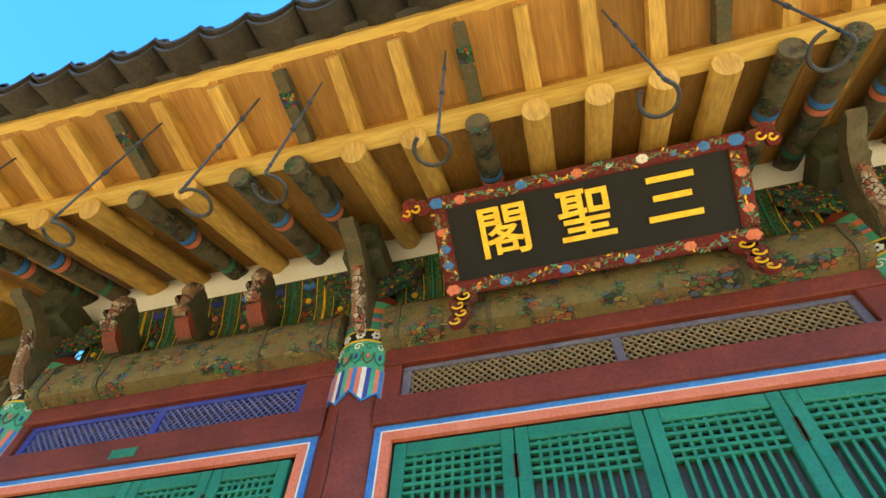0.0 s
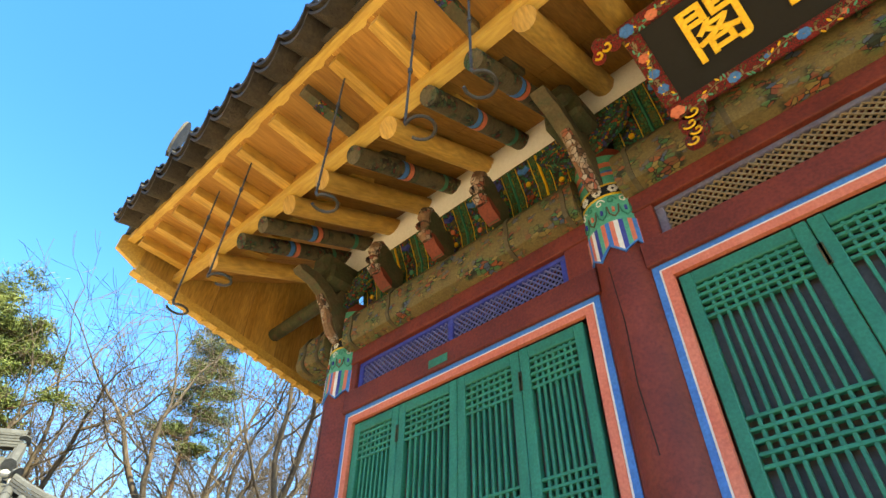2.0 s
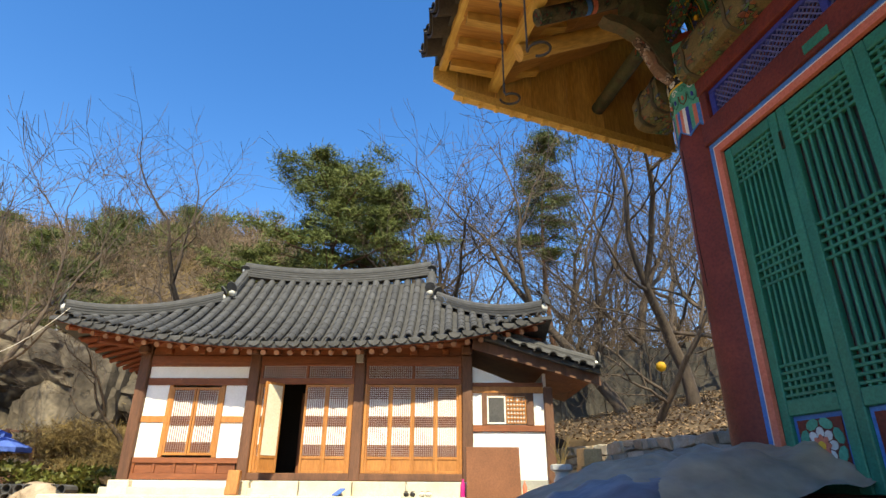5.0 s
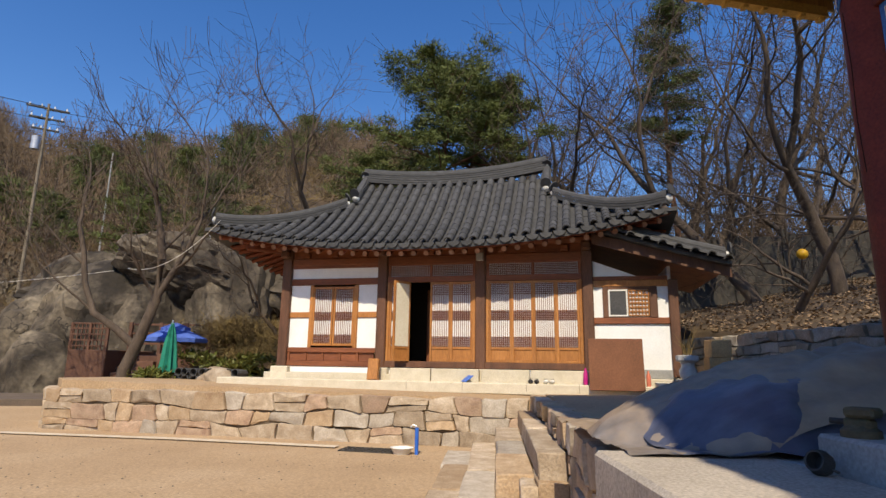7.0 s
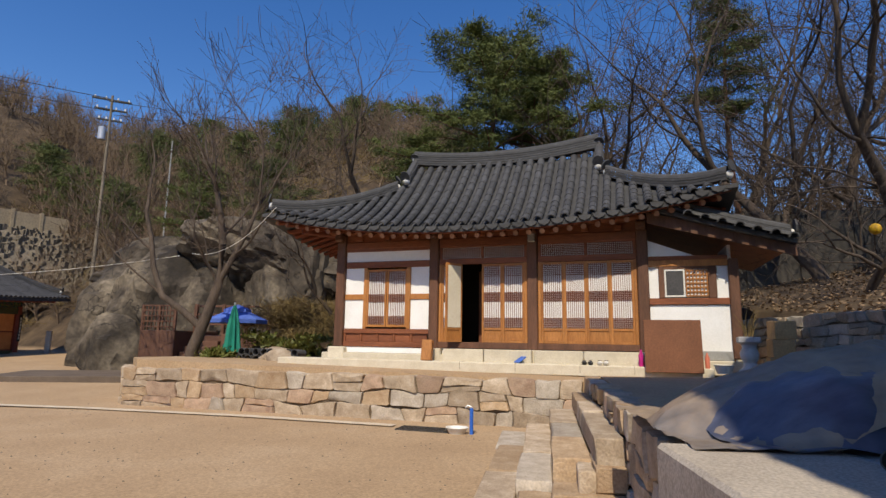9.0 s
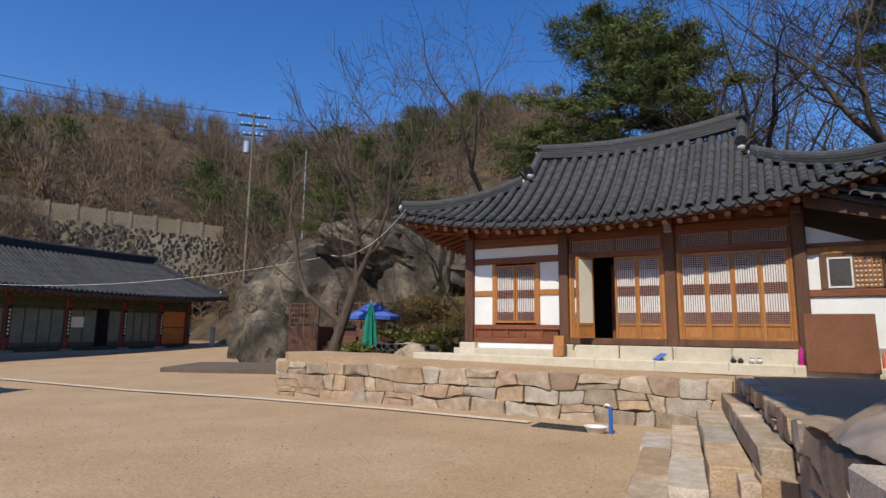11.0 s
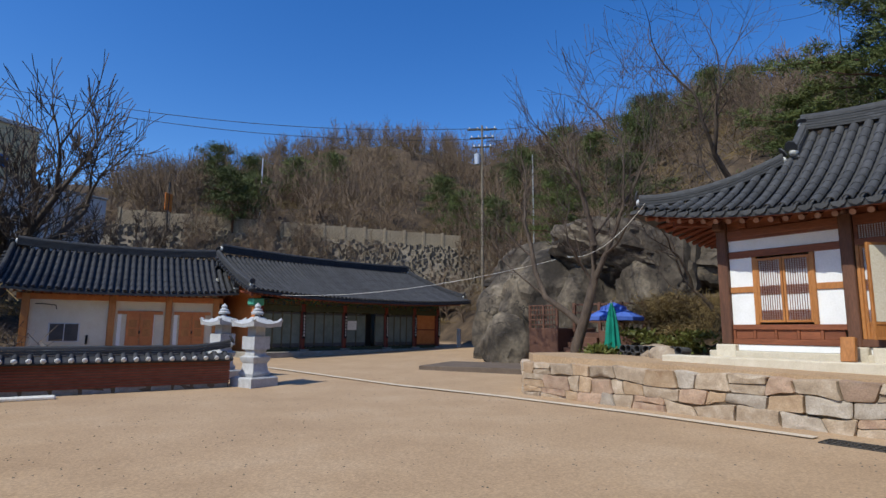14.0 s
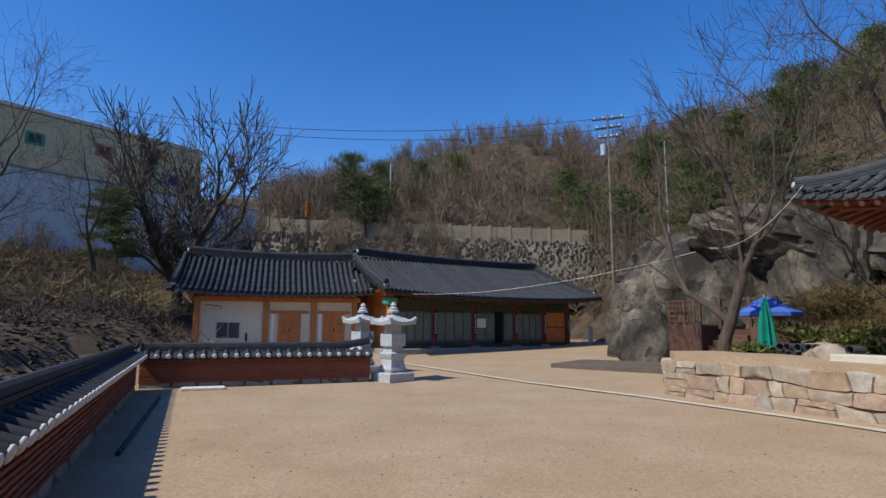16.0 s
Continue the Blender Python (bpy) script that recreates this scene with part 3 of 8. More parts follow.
# raised earth platforms behind the walls
bm = prism([(-12.42, -8.15), (-10.78, 1.15), (-10.78, 5.1), (-17.5, 5.1), (-17.5, -6.6), (-13.4, -8.9)], 0.78 + 0.4, "z", -0.4)
for v in bm.verts:
    if v.co.z > 0 and v.co.x < -12.4:
        v.co.z = 0.95
solo("platform", bm, EARTH, "packed sand platform carrying the timber house", "ground", kind="structure", smooth=20)
solo("terrace", prism([(-10.6, 1.40), (-3.6, 0.88), (6.5, 0.88), (6.5, 6.0), (-10.6, 6.0)], 1.20, "z", -0.3), EARTH, "packed earth terrace round the painted hall", "ground", kind="structure")
solo("terrace_slab", boxed((-3.64, 0.50, -0.05), (6.6, 1.325, 0.97), 0.02), SLAB, "pale dressed stone edge of the hall terrace", "kerb", kind="structure")
solo("paving_slab", boxed((-3.63, 1.328, 0.90), (-3.205, 2.35, 0.968), 0.01), CONCRETE, "flat grey concrete paving between kerb and plinth", "paving", kind="structure")
solo("column_plinth", boxed((-5.2, 2.36, 0.935), (-3.205, 3.4, 1.10), 0.015), CONCRETE, "grey concrete plinth under the corner column", "plinth", kind="structure")
solo("hall_floor", boxed((-3.20, 1.33, 0.935), (6.4, 3.4, 1.115), 0.015), CONCRETE, "smooth grey concrete plinth before the hall doors", "floor", kind="structure")

# steps beside the terrace wall
steps = thing("stone_steps", (-3.65, 0.645, 0), -4.3, "short flight of worn granite block steps against the terrace wall", "steps", kind="structure")
rnd = random.Random(5)
# each stone: from and to along the wall, from and to out from it, top height, course depth
for x0, x1, y0, y1, z0, z1 in ((-6.6, -5.1, -0.24, 0.0, 0.40, 0.63), (-5.1, -4.0, -0.24, 0.0, 0.42, 0.64), (-4.0, -2.15, -0.25, 0.0, 0.40, 0.62), (-2.7, -2.05, -0.26, 0.0, 0.2, 0.395),
                                (-6.4, -4.9, -0.60, -0.245, 0.15, 0.385), (-4.9, -3.7, -0.59, -0.245, 0.15, 0.37), (-3.7, -2.45, -0.61, -0.255, 0.15, 0.38), (-2.62, -2.05, -0.40, -0.265, 0.1, 0.36), (-2.45, -1.95, -0.62, -0.0, -0.05, 0.18),
                                (-6.3, -5.2, -0.95, -0.605, -0.05, 0.155), (-5.2, -3.9, -0.94, -0.605, -0.05, 0.165), (-3.9, -2.55, -0.96, -0.615, -0.05, 0.15), (-2.55, -1.95, -0.93, -0.625, -0.08, 0.06),
                                (-6.2, -4.9, -1.34, -0.955, -0.08, 0.04), (-4.9, -3.4, -1.30, -0.955, -0.08, 0.05), (-3.4, -2.1, -1.33, -0.965, -0.08, 0.035)):
    mat_ = rnd.choice((STONE, STONE_T, STONE, STONE_W, STONE_T))
    me = stone_mesh("step_stone", x1 - x0 - 0.006, y1 - y0 + 0.012, z1 - z0 + 0.02, int(abs(x0 * 10) + z1 * 100), mat_, 0.009, 0.25)
    piece("step_stone", me, steps, Matrix.Translation(((x0 + x1) / 2, y1, z0)))
# ---- painted hall ----
hall = thing("temple_hall", (0, 0, 0), 0, "small painted timber shrine hall with new pine eaves and grey tiles", "building")
COLS = (-4.36, -1.435, 2.035)
FY = 2.75


def eave(x):
    return 0.0125 * (x + 0.3) ** 2 if x < -0.3 else 0.004 * (x + 0.3) ** 2


def capital(x, parent):
    """Painted hanging capital on a column: bands, lotus petals and pointed striped tips."""
    y = 2.83
    bm = lathe([(0.228, 4.26), (0.230, 4.52)], 28)
    bmesh.ops.translate(bm, vec=(x, y, 0), verts=bm.verts)
    part("lotus_band", bm, MINT, parent, "mint green scroll-painted collar")
    for z0, z1, r, mat_, name in ((4.52, 4.535, 0.236, GOLD, "rim"), (4.535, 4.625, 0.231, BLACK, "flower_band"), (4.625, 4.64, 0.236, GOLD, "rim"), (4.64, 4.73, 0.229, MINT, "scroll_band"), (4.73, 4.76, 0.232, PINK, "red_band"), (4.76, 4.785, 0.230, BLUE, "blue_band"), (4.785, 4.82, 0.230, MINT, "green_band"), (4.82, 4.87, 0.232, PINK, "red_band"), (4.87, 4.95, 0.23, MINT, "top_band")):
        bm = lathe([(r, z0), (r, z1)], 28)
        bmesh.ops.translate(bm, vec=(x, y, 0), verts=bm.verts)
        part(name, bm, mat_, parent)
    # white blossoms on the black band
    for k in range(5):
        a = -math.pi / 2 + (k - 2) * 0.5
        bm = bmesh.new()
        for j in range(6):
            b = j * math.pi / 3
            du, dz = 0.024 * math.cos(b), 0.024 * math.sin(b)
            aa = a + du / 0.23
            rod(bm, (x + 0.22 * math.cos(aa), y + 0.22 * math.sin(aa), 4.58 + dz), (x + 0.238 * math.cos(aa), y + 0.238 * math.sin(aa), 4.58 + dz), 0.0125, n=8)
        part("blossom", bm, WHITE, parent)
    # hanging fringe of narrow painted stripes, each six cut to a point, with a pale hem
    cols = (BLUE, PINK, WHITE, DEEPBLUE, MINT, PINK)
    for k in range(48):
        a0, a1 = 2 * math.pi * k / 48, 2 * math.pi * (k + 1) / 48
        z0, z1 = (4.00 + 0.028 * abs(3 - g) for g in (k % 6, k % 6 + 1))
        for r0, r1, dz, top, mat_, nm in ((0.224, 0.236, 0.0, 4.27, cols[k % 6], "stripe"), (0.223, 0.2375, -0.014, None, BLUE, "hem")):
            bm = bmesh.new()
            vs = []
            for rr in (r0, r1):
                for aa, z in ((a0, top or z0), (a1, top or z1), (a1, z1 + dz), (a0, z0 + dz)):
                    vs.append(bm.verts.new((x + rr * math.cos(aa), y + rr * math.sin(aa), z)))
            for f in ((4, 5, 6, 7), (3, 2, 1, 0), (0, 1, 5, 4), (1, 2, 6, 5), (2, 3, 7, 6), (3, 0, 4, 7)):
                bm.faces.new([vs[i] for i in f])
            part(nm, bm, mat_, parent)
    # lotus petals and scrolls on the collar
    for k in range(9):
        a = -math.pi / 2 + (k - 4) * 0.36

        def wrap(u, w, rr=0.232):
            return (x + rr * math.cos(a + u / 0.23), y + rr * math.sin(a + u / 0.23), 4.395 + w)

        part("scroll", tube([wrap(0.036 * math.cos(t) * (1 - t / 9), 0.075 + 0.036 * math.sin(t) * (1 - t / 9)) for t in spread(0, 7.5, 18)], 0.005, 5), TEAL if k % 2 else WHITE, parent)
        part("petal", tube([wrap(-0.04, 0.02), wrap(-0.03, -0.05), wrap(0, -0.085), wrap(0.03, -0.05), wrap(0.04, 0.02)], 0.006, 5), OLDGREEN if k % 2 else TEAL, parent)
        part("petal_heart", tube([wrap(0, 0.0), wrap(0, -0.035)], 0.011, 6), PINK if k % 2 else DEEPBLUE, parent)


for x in COLS:
    bm = lathe([(0.25, 0.93), (0.25, 1.05), (0.24, 1.10), (0.222, 1.11), (0.226, 2.6), (0.212, 5.05)], 28)
    bmesh.ops.translate(bm, vec=(x, 2.83, 0), verts=bm.verts)
    col = part("column", bm, RED, hall, "round column in oxide red with painted capital")
    capital(x, col)
    # long drying crack
    part("crack", tube([(x - 0.05, 2.617, 3.93), (x - 0.03, 2.612, 3.5), (x - 0.045, 2.611, 3.1), (x - 0.02, 2.606, 2.7)], 0.004, 4), DARK, col)

BAYS = [(-4.19, -1.60), (-1.27, 1.87)]
for i, (x0, x1) in enumerate(BAYS):
    part("sill_beam", boxed((x0, 2.68, 1.08), (x1, 2.95, 1.235)), RED, hall)
    part("lintel_beam", boxed((x0, 2.66, 3.83), (x1, 2.95, 4.03)), RED, hall)
    part("upper_beam", boxed((x0, 2.68, 4.325), (x1, 2.95, 4.47)), RED, hall)
    # Shade behind the transom lattice, put in as a near-black panel.
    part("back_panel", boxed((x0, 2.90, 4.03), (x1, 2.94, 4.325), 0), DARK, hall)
    for xa, xb in ((x0, x0 + 0.05), (x1 - 0.05, x1)):
        part("jamb", boxed((xa, 2.70, 1.235), (xb, 2.95, 3.83)), RED, hall)
    wa, wb = ((-4.10, -1.82), (-1.13, 1.67))[i]
    for xa, xb in ((x0, wa), (wb, x1)):
        part("upper_jamb", boxed((xa, 2.69, 4.03), (xb, 2.95, 4.325)), RED, hall)

# wide carved lintel beams and the scroll-painted board band above
beam = []
for x0, x1 in ((-4.95, -4.52), (-4.22, -1.60), (-1.27, 1.87), (2.2, 6.0)):
    prof = [(2.66, 4.47), (2.58, 4.50), (2.55, 4.56), (2.56, 4.66), (2.55, 4.76), (2.60, 4.85), (2.64, 4.87), (2.9, 4.87), (2.9, 4.47)]
    b2 = prism(prof, x1 - x0, "x", x0)
    part("carved_beam", b2, CARVED, hall, "carved lintel beam with worn green and ochre paint")
    # rolled cuffs on the beam
    for xc in (x0 + 0.10, lerp(x0, x1, 0.24), lerp(x0, x1, 0.76), x1 - 0.10):
        part("beam_cuff", prism([(y - 0.012 if y < 2.7 else y, z + (0.008 if z > 4.6 else -0.008)) for y, z in prof[:7]] + [(2.7, 4.87), (2.7, 4.47)], 0.035, "x", xc), OLDGREEN, hall)
for x0, x1 in ((-4.8, -4.52), (-4.22, -1.60), (-1.27, 1.87), (2.2, 6.0)):
    n = max(2, round((x1 - x0) / 0.30))
    for k in range(n):
        a, b = lerp(x0, x1, k / n), lerp(x0, x1, (k + 1) / n)
        part("painted_board", prism([(2.78, 4.87), (2.74, 5.18), (2.62, 5.44), (2.68, 5.46), (2.82, 5.2), (2.86, 4.87)], b - a - 0.004, "x", a), SCROLL, hall)
        # green side bands with gold lines, a blue cloud at the head and blossoms down the middle
        prof_ = [(2.772, 4.885), (2.732, 5.18), (2.614, 5.44), (2.622, 5.445), (2.74, 5.184), (2.78, 4.885)]
        w_ = b - a
        for u0, u1 in ((0.06, 0.22), (0.78, 0.94)):
            part("painted_band", prism(prof_, w_ * (u1 - u0), "x", a + w_ * u0), BANDGREEN, hall)
        for u in (0.26, 0.74):
            part("gold_line", tube([(a + w_ * u, 2.772, 4.90), (a + w_ * u, 2.733, 5.17), (a + w_ * u, 2.617, 5.43)], 0.004, 4), GOLD, hall)
        part("cloud", tube([(a + w_ * 0.34, 2.642, 5.38), (a + w_ * 0.5, 2.65, 5.36), (a + w_ * 0.66, 2.642, 5.38)], 0.026, 6), BLUE if k % 2 else DEEPBLUE, hall)
        for j, (yy, zz) in enumerate(((2.757, 5.0), (2.742, 5.11), (2.70, 5.24))):
            part("blossom", rodded((a + w_ * 0.5, yy + 0.006, zz), (a + w_ * 0.5, yy - 0.010, zz - 0.003), 0.024, n=8), (RED, GOLD, PINK, MINT)[(k + j) % 4], hall)
        # raised double outline between two boards
        part("board_rib", tube([(b, 2.768, 4.88), (b, 2.735, 5.15), (b, 2.62, 5.43)], 0.012, 5), GOLD if k % 2 else TEAL, hall)
part("purlin", rodded((-6.2, 2.72, 5.46), (6.4, 2.72, 5.46), 0.08, n=16), OLDDARK, hall)
part("eave_plaster", prism([(2.66, 5.50), (2.60, 5.66), (2.66, 5.95), (2.75, 5.95), (2.74, 5.50)], 11.2, "x", -4.85), PLASTER, hall)

# animal-shaped bracket noses between the columns
def bracket_nose(x, big=False):
    """A carved beam end: rounded snout rising forward over a red-tipped block."""
    if not big:
        out = [(2.70, 4.90), (2.55, 4.86), (2.46, 4.92), (2.41, 5.00), (2.36, 5.04), (2.35, 5.11), (2.40, 5.14), (2.38, 5.20), (2.40, 5.28), (2.46, 5.31), (2.53, 5.27), (2.58, 5.18), (2.70, 5.12)]
        ob = part("bracket_nose", prism(out, 0.11, "x", x - 0.055), OLDDARK, hall, "weathered carved bracket nose with red and white tip")
        bm = prism([(2.56, 4.855), (2.455, 4.915), (2.40, 5.005), (2.43, 5.02), (2.56, 4.93)], 0.126, "x", x - 0.063)
        part("red_tip", bm, RED, ob)
        part("flaking_snout", tube([(x, 2.41, 4.96), (x, 2.37, 5.02), (x, 2.345, 5.08), (x, 2.375, 5.14), (x, 2.355, 5.20), (x, 2.375, 5.27), (x, 2.43, 5.33), (x, 2.50, 5.33)], [0.05, 0.068, 0.066, 0.046, 0.062, 0.064, 0.05, 0.02], 10), WORN, ob)
        part("nose_scroll", tube([(x - 0.058, 2.50 + 0.05 * math.cos(t) * (1 - t / 9), 5.04 + 0.05 * math.sin(t) * (1 - t / 9)) for t in spread(0, 7.5, 16)], 0.006, 5), MINT, ob)
        return
    out = [(2.75, 4.66), (2.62, 4.62), (2.52, 4.70), (2.46, 4.82), (2.40, 4.95), (2.30, 5.05), (2.17, 5.13), (2.02, 5.16), (1.98, 5.20), (2.05, 5.24), (2.22, 5.23), (2.36, 5.17), (2.46, 5.09), (2.52, 5.20), (2.75, 5.22)]
    ob = part("bracket_arm", prism(out, 0.12, "x", x - 0.06), OLDGREEN, hall, "carved wing-like bracket arm with green and white paint")
    part("flaking_edge", tube([(x, 2.60, 4.60), (x, 2.50, 4.69), (x, 2.45, 4.76), (x, 2.44, 4.83), (x, 2.385, 4.93), (x, 2.30, 5.03)], [0.04, 0.055, 0.045, 0.06, 0.05, 0.04], 8), WORN, ob)
    part("bracket_block", boxed((x - 0.16, 2.30, 5.18), (x + 0.16, 2.75, 5.38), 0.03), OLDDARK, hall, "weathered red-brown bracket block")
    part("beam_end", boxed((x - 0.13, 2.22, 5.30), (x + 0.13, 2.75, 5.52), 0.05), OLDDARK, hall)
    for s in (-1, 1):
        part("side_arm", prism([(x + s * 0.06, 5.0), (x + s * 0.30, 5.12), (x + s * 0.42, 5.26), (x + s * 0.40, 5.32), (x + s * 0.06, 5.30)], 0.09, "y", 2.56), SCROLL, hall)


for x in (-3.62, -2.95, -2.32, -0.62, 0.1, 0.62, 1.2):
    bracket_nose(x)
for x in COLS:
    bracket_nose(x, True)

# round rafters, old painted ones kept among new pine
R_X = [-5.02, -4.48, -4.10, -3.68, -3.21, -2.80, -2.40, -1.98, -1.56, -1.14, -0.73, -0.31, 0.06, 0.45, 0.83, 1.19, 1.55, 1.90, 2.3, 2.7, 3.1, 3.5, 3.9, 4.3, 4.7, 5.1]
R_OLD = {-4.48, -4.10, -2.80, -1.98, -1.56, -0.31, 1.55, 1.90, 2.3, 3.1}
for x in R_X:
    old = x in R_OLD
    dz = eave(x)
    bm = rodded((x, 1.42, 5.02 + dz), (x - 0.02, 2.98, 5.90 + dz * 0.4), 0.078 if old else 0.088, 0.085 if old else 0.098, 16)
    rf = part("round_rafter", bm, OLDRAFT if old else PINE_Y, hall, "old rafter with worn painted bands" if old else "new round pine rafter")
    if old:
        for k, (t, mm) in enumerate(((0.30, BLUE), (0.34, PINK), (0.38, OLDGREEN), (0.62, TEAL))):
            p, q = Vector((x, 1.42, 5.02 + dz)), Vector((x - 0.02, 2.98, 5.90 + dz * 0.4))
            part("painted_ring", rodded(p.lerp(q, t), p.lerp(q, t + 0.03), 0.0792 + 0.007 * t, 0.0792 + 0.007 * (t + 0.03), 16), mm, rf)


def soffit(x, y):
    """Underside of the boards over the round rafters."""
    return 5.13 + eave(x) + (y - 1.42) * 0.563


for k in range(30):
    a, b = -5.86 + k * 0.40, -5.86 + (k + 1) * 0.40
    bm = bmesh.new()
    for y0, y1 in ((1.46, 2.06), (2.064, 2.9)):
        vs = [bm.verts.new((x, y, soffit(x, y) + h)) for x in (a, b - 0.004) for y in (y0, y1) for h in (0, 0.03)]
        bmesh.ops.convex_hull(bm, input=vs)
    part("soffit_board", bm, BOARD, hall)

# long battens that carry the flying rafters
def swept(name, y0, y1, z0, z1, material, xa=-5.95, xb=6.2, n=26, lift=None):
    lift = lift or eave
    bm = bmesh.new()
    rings = []
    for x in spread(xa, xb, n):
        d = lift(x)
        rings.append([bm.verts.new((x, y, z + d)) for y, z in ((y0, z0), (y1, z0), (y1, z1), (y0, z1))])
    for p, q in zip(rings, rings[1:]):
        for i in range(4):
            bm.faces.new((p[i], p[(i + 1) % 4], q[(i + 1) % 4], q[i]))
    bm.faces.new(rings[0])
    bm.faces.new(rings[-1][::-1])
    bmesh.ops.recalc_face_normals(bm, faces=bm.faces)
    return part(name, bm, material, hall)


swept("eave_batten", 1.36, 1.47, 5.105, 5.20, PINE_X)
swept("edge_batten", 0.78, 0.86, 5.335, 5.43, PINE_X)
F_X = [-5.72, -5.32, -4.92, -4.52, -4.10, -3.69, -3.2, -2.78, -2.41, -1.97, -1.5, -1.12, -0.71, -0.3, 0.08, 0.47, 0.86, 1.24, 1.62, 2.0, 2.4, 2.8, 3.2, 3.6, 4.0, 4.4, 4.8, 5.2]
F_OLD = {-2.78, -1.5, -0.3, 1.24}
for x in F_X:
    old = x in F_OLD
    d = eave(x)
    w, h = (0.052, 0.10) if not old else (0.045, 0.085)
    bm = bmesh.new()
    vs = [bm.verts.new((x + sx * w * t, y, z + d)) for sx in (-1, 1) for y, z, t in ((0.86, 5.235, 0.85), (0.87, 5.235 + h, 0.85), (1.42, 5.205, 1.0), (1.42, 5.205 + h * 1.15, 1.0), (1.9, 5.32, 1.0), (1.9, 5.42, 1.0))]
    bmesh.ops.convex_hull(bm, input=vs)
    fr = part("flying_rafter", bm, OLDGREEN if old else PINE_Y, hall, "old green-painted flying rafter" if old else "new square pine flying rafter")
    if old:
        part("painted_band", boxed((x - 0.048, 1.0, 5.222 + d), (x + 0.048, 1.22, 5.25 + d), 0.003), SCROLL, fr)
for a, b in zip(F_X, F_X[1:]):
    bm = bmesh.new()
    vs = [bm.verts.new((x, y, z + eave(x))) for x in (a + 0.003, b - 0.003) for y, z in ((0.84, 5.335), (0.84, 5.36), (1.5, 5.325), (1.5, 5.355))]
    bmesh.ops.convex_hull(bm, input=vs)
    part("edge_board", bm, BOARD, hall)
    part("rafter_stop", boxed((a + 0.046, 1.375, 5.2 + eave((a + b) / 2)), (b - 0.046, 1.40, 5.335 + eave((a + b) / 2)), 0.002), BOARD, hall)

# tiled slopes
def slope(x, v):
    """Front roof slope: v 0 at the eave, 1 at the ridge."""
    return Vector((x, 0.66 + 3.9 * v, 5.47 + eave(x) * (1 - 0.5 * v) + 1.15 * v + 0.95 * v * v))


sheet("roof_bed", slope, spread(-5.95, 6.2, 22), spread(0.02, 1, 7), 0.07, TILE, hall)
sheet("back_slope", lambda x, v: Vector((x, 4.56 + 3.9 * v, 7.57 - 1.9 * v + eave(x) * 0.5)), spread(-5.95, 6.2, 8), spread(0, 1, 4), 0.1, TILE, hall)
hall_tile = roof_tile(0.33, 0.10, TILE_H)
pan = bmesh.new()
rp = []
for y in (0.0, 0.34):
    rp.append([[pan.verts.new((0.168 * s, y, 0.115 * s * s - 0.075 - h)) for s in spread(-1, 1, 9)] for h in (0, 0.03)])
for j in range(8):
    pan.faces.new((rp[0][0][j], rp[0][0][j + 1], rp[1][0][j + 1], rp[1][0][j]))
    pan.faces.new((rp[0][1][j], rp[1][1][j], rp[1][1][j + 1], rp[0][1][j + 1]))
    pan.faces.new((rp[0][0][j + 1], rp[0][0][j], rp[0][1][j], rp[0][1][j + 1]))
pan_me = finish(pan, "pan_tile", 40)
pan_me.materials.append(TILE_H)
for k in range(35):
    x = -5.85 + k * 0.35
    for j in range(4):
        p, q = slope(x, 0.078 * j), slope(x, 0.078 * (j + 1))
        if j == 0:
            p = p + (p - q) * 0.30
        piece("roof_tile", hall_tile, hall, along(p + Vector((0, 0, 0.055)), q + Vector((0, 0, 0.055))))
    p, q = slope(x + 0.175, -0.026), slope(x + 0.175, 0.06)
    m = along(p, q) @ Matrix.Rotation(radians(-90), 4, "Z")
    piece("pan_tile", pan_me, hall, m)
    piece("pan_tile", pan_me, hall, Matrix.Translation((0.01, -0.035, 0.045)) @ m)
# end ridge on the gable edge, with its upturned end tile
sheet("gable_ridge", lambda u, v: slope(-5.88, v) + Vector((u * 0.12, 0, 0.20 - u * u * 0.10)), spread(-1, 1, 7), spread(0.02, 1, 8), 0.16, TILE, hall)
bm = prism([(0.15 * math.cos(w) * (1 if math.sin(w) < 0 else 0.95), 0.40 + (0.21 if math.sin(w) > 0 else 0.46) * math.sin(w)) for w in spread(0, 2 * math.pi * 15 / 16, 15)], 0.05, "y", 0.0)
bmesh.ops.transform(bm, matrix=Matrix.Translation((-5.22, 0.60, 6.47)) @ Matrix.Rotation(radians(-28), 4, "Z") @ Matrix.Rotation(radians(-6), 4, "X") @ Matrix.Diagonal((0.8, 0.6, 0.9, 1)), verts=bm.verts)
part("ridge_end_tile", bm, TILE_H, hall, "round grey end tile standing on the eave corner")

# gable wind boards, open below
gable = part("gable_rail", prism([(0.98, 5.40), (3.6, 4.93), (3.6, 5.02), (0.98, 5.49)], 0.07, "x", -5.965), PINE, hall, "moulded bottom rail of the gable boards")
part("rail_drip", prism([(0.95, 5.375), (3.6, 4.905), (3.6, 4.932), (0.95, 5.405)], 0.10, "x", -5.985), PINE, gable)
for k in range(6):
    a, b = 0.99 + k * 0.45, 0.99 + (k + 1) * 0.45 - 0.006
    z0a, z0b = 5.48 - (a - 0.98) * 0.18, 5.48 - (b - 0.98) * 0.18
    bm = prism([(a, z0a), (b, z0b), (b, 5.80 + (b - 0.66) * 0.36), (a, 5.80 + (a - 0.66) * 0.36)], 0.03, "x", -5.95)
    part("gable_board", bm, GABLE, hall)
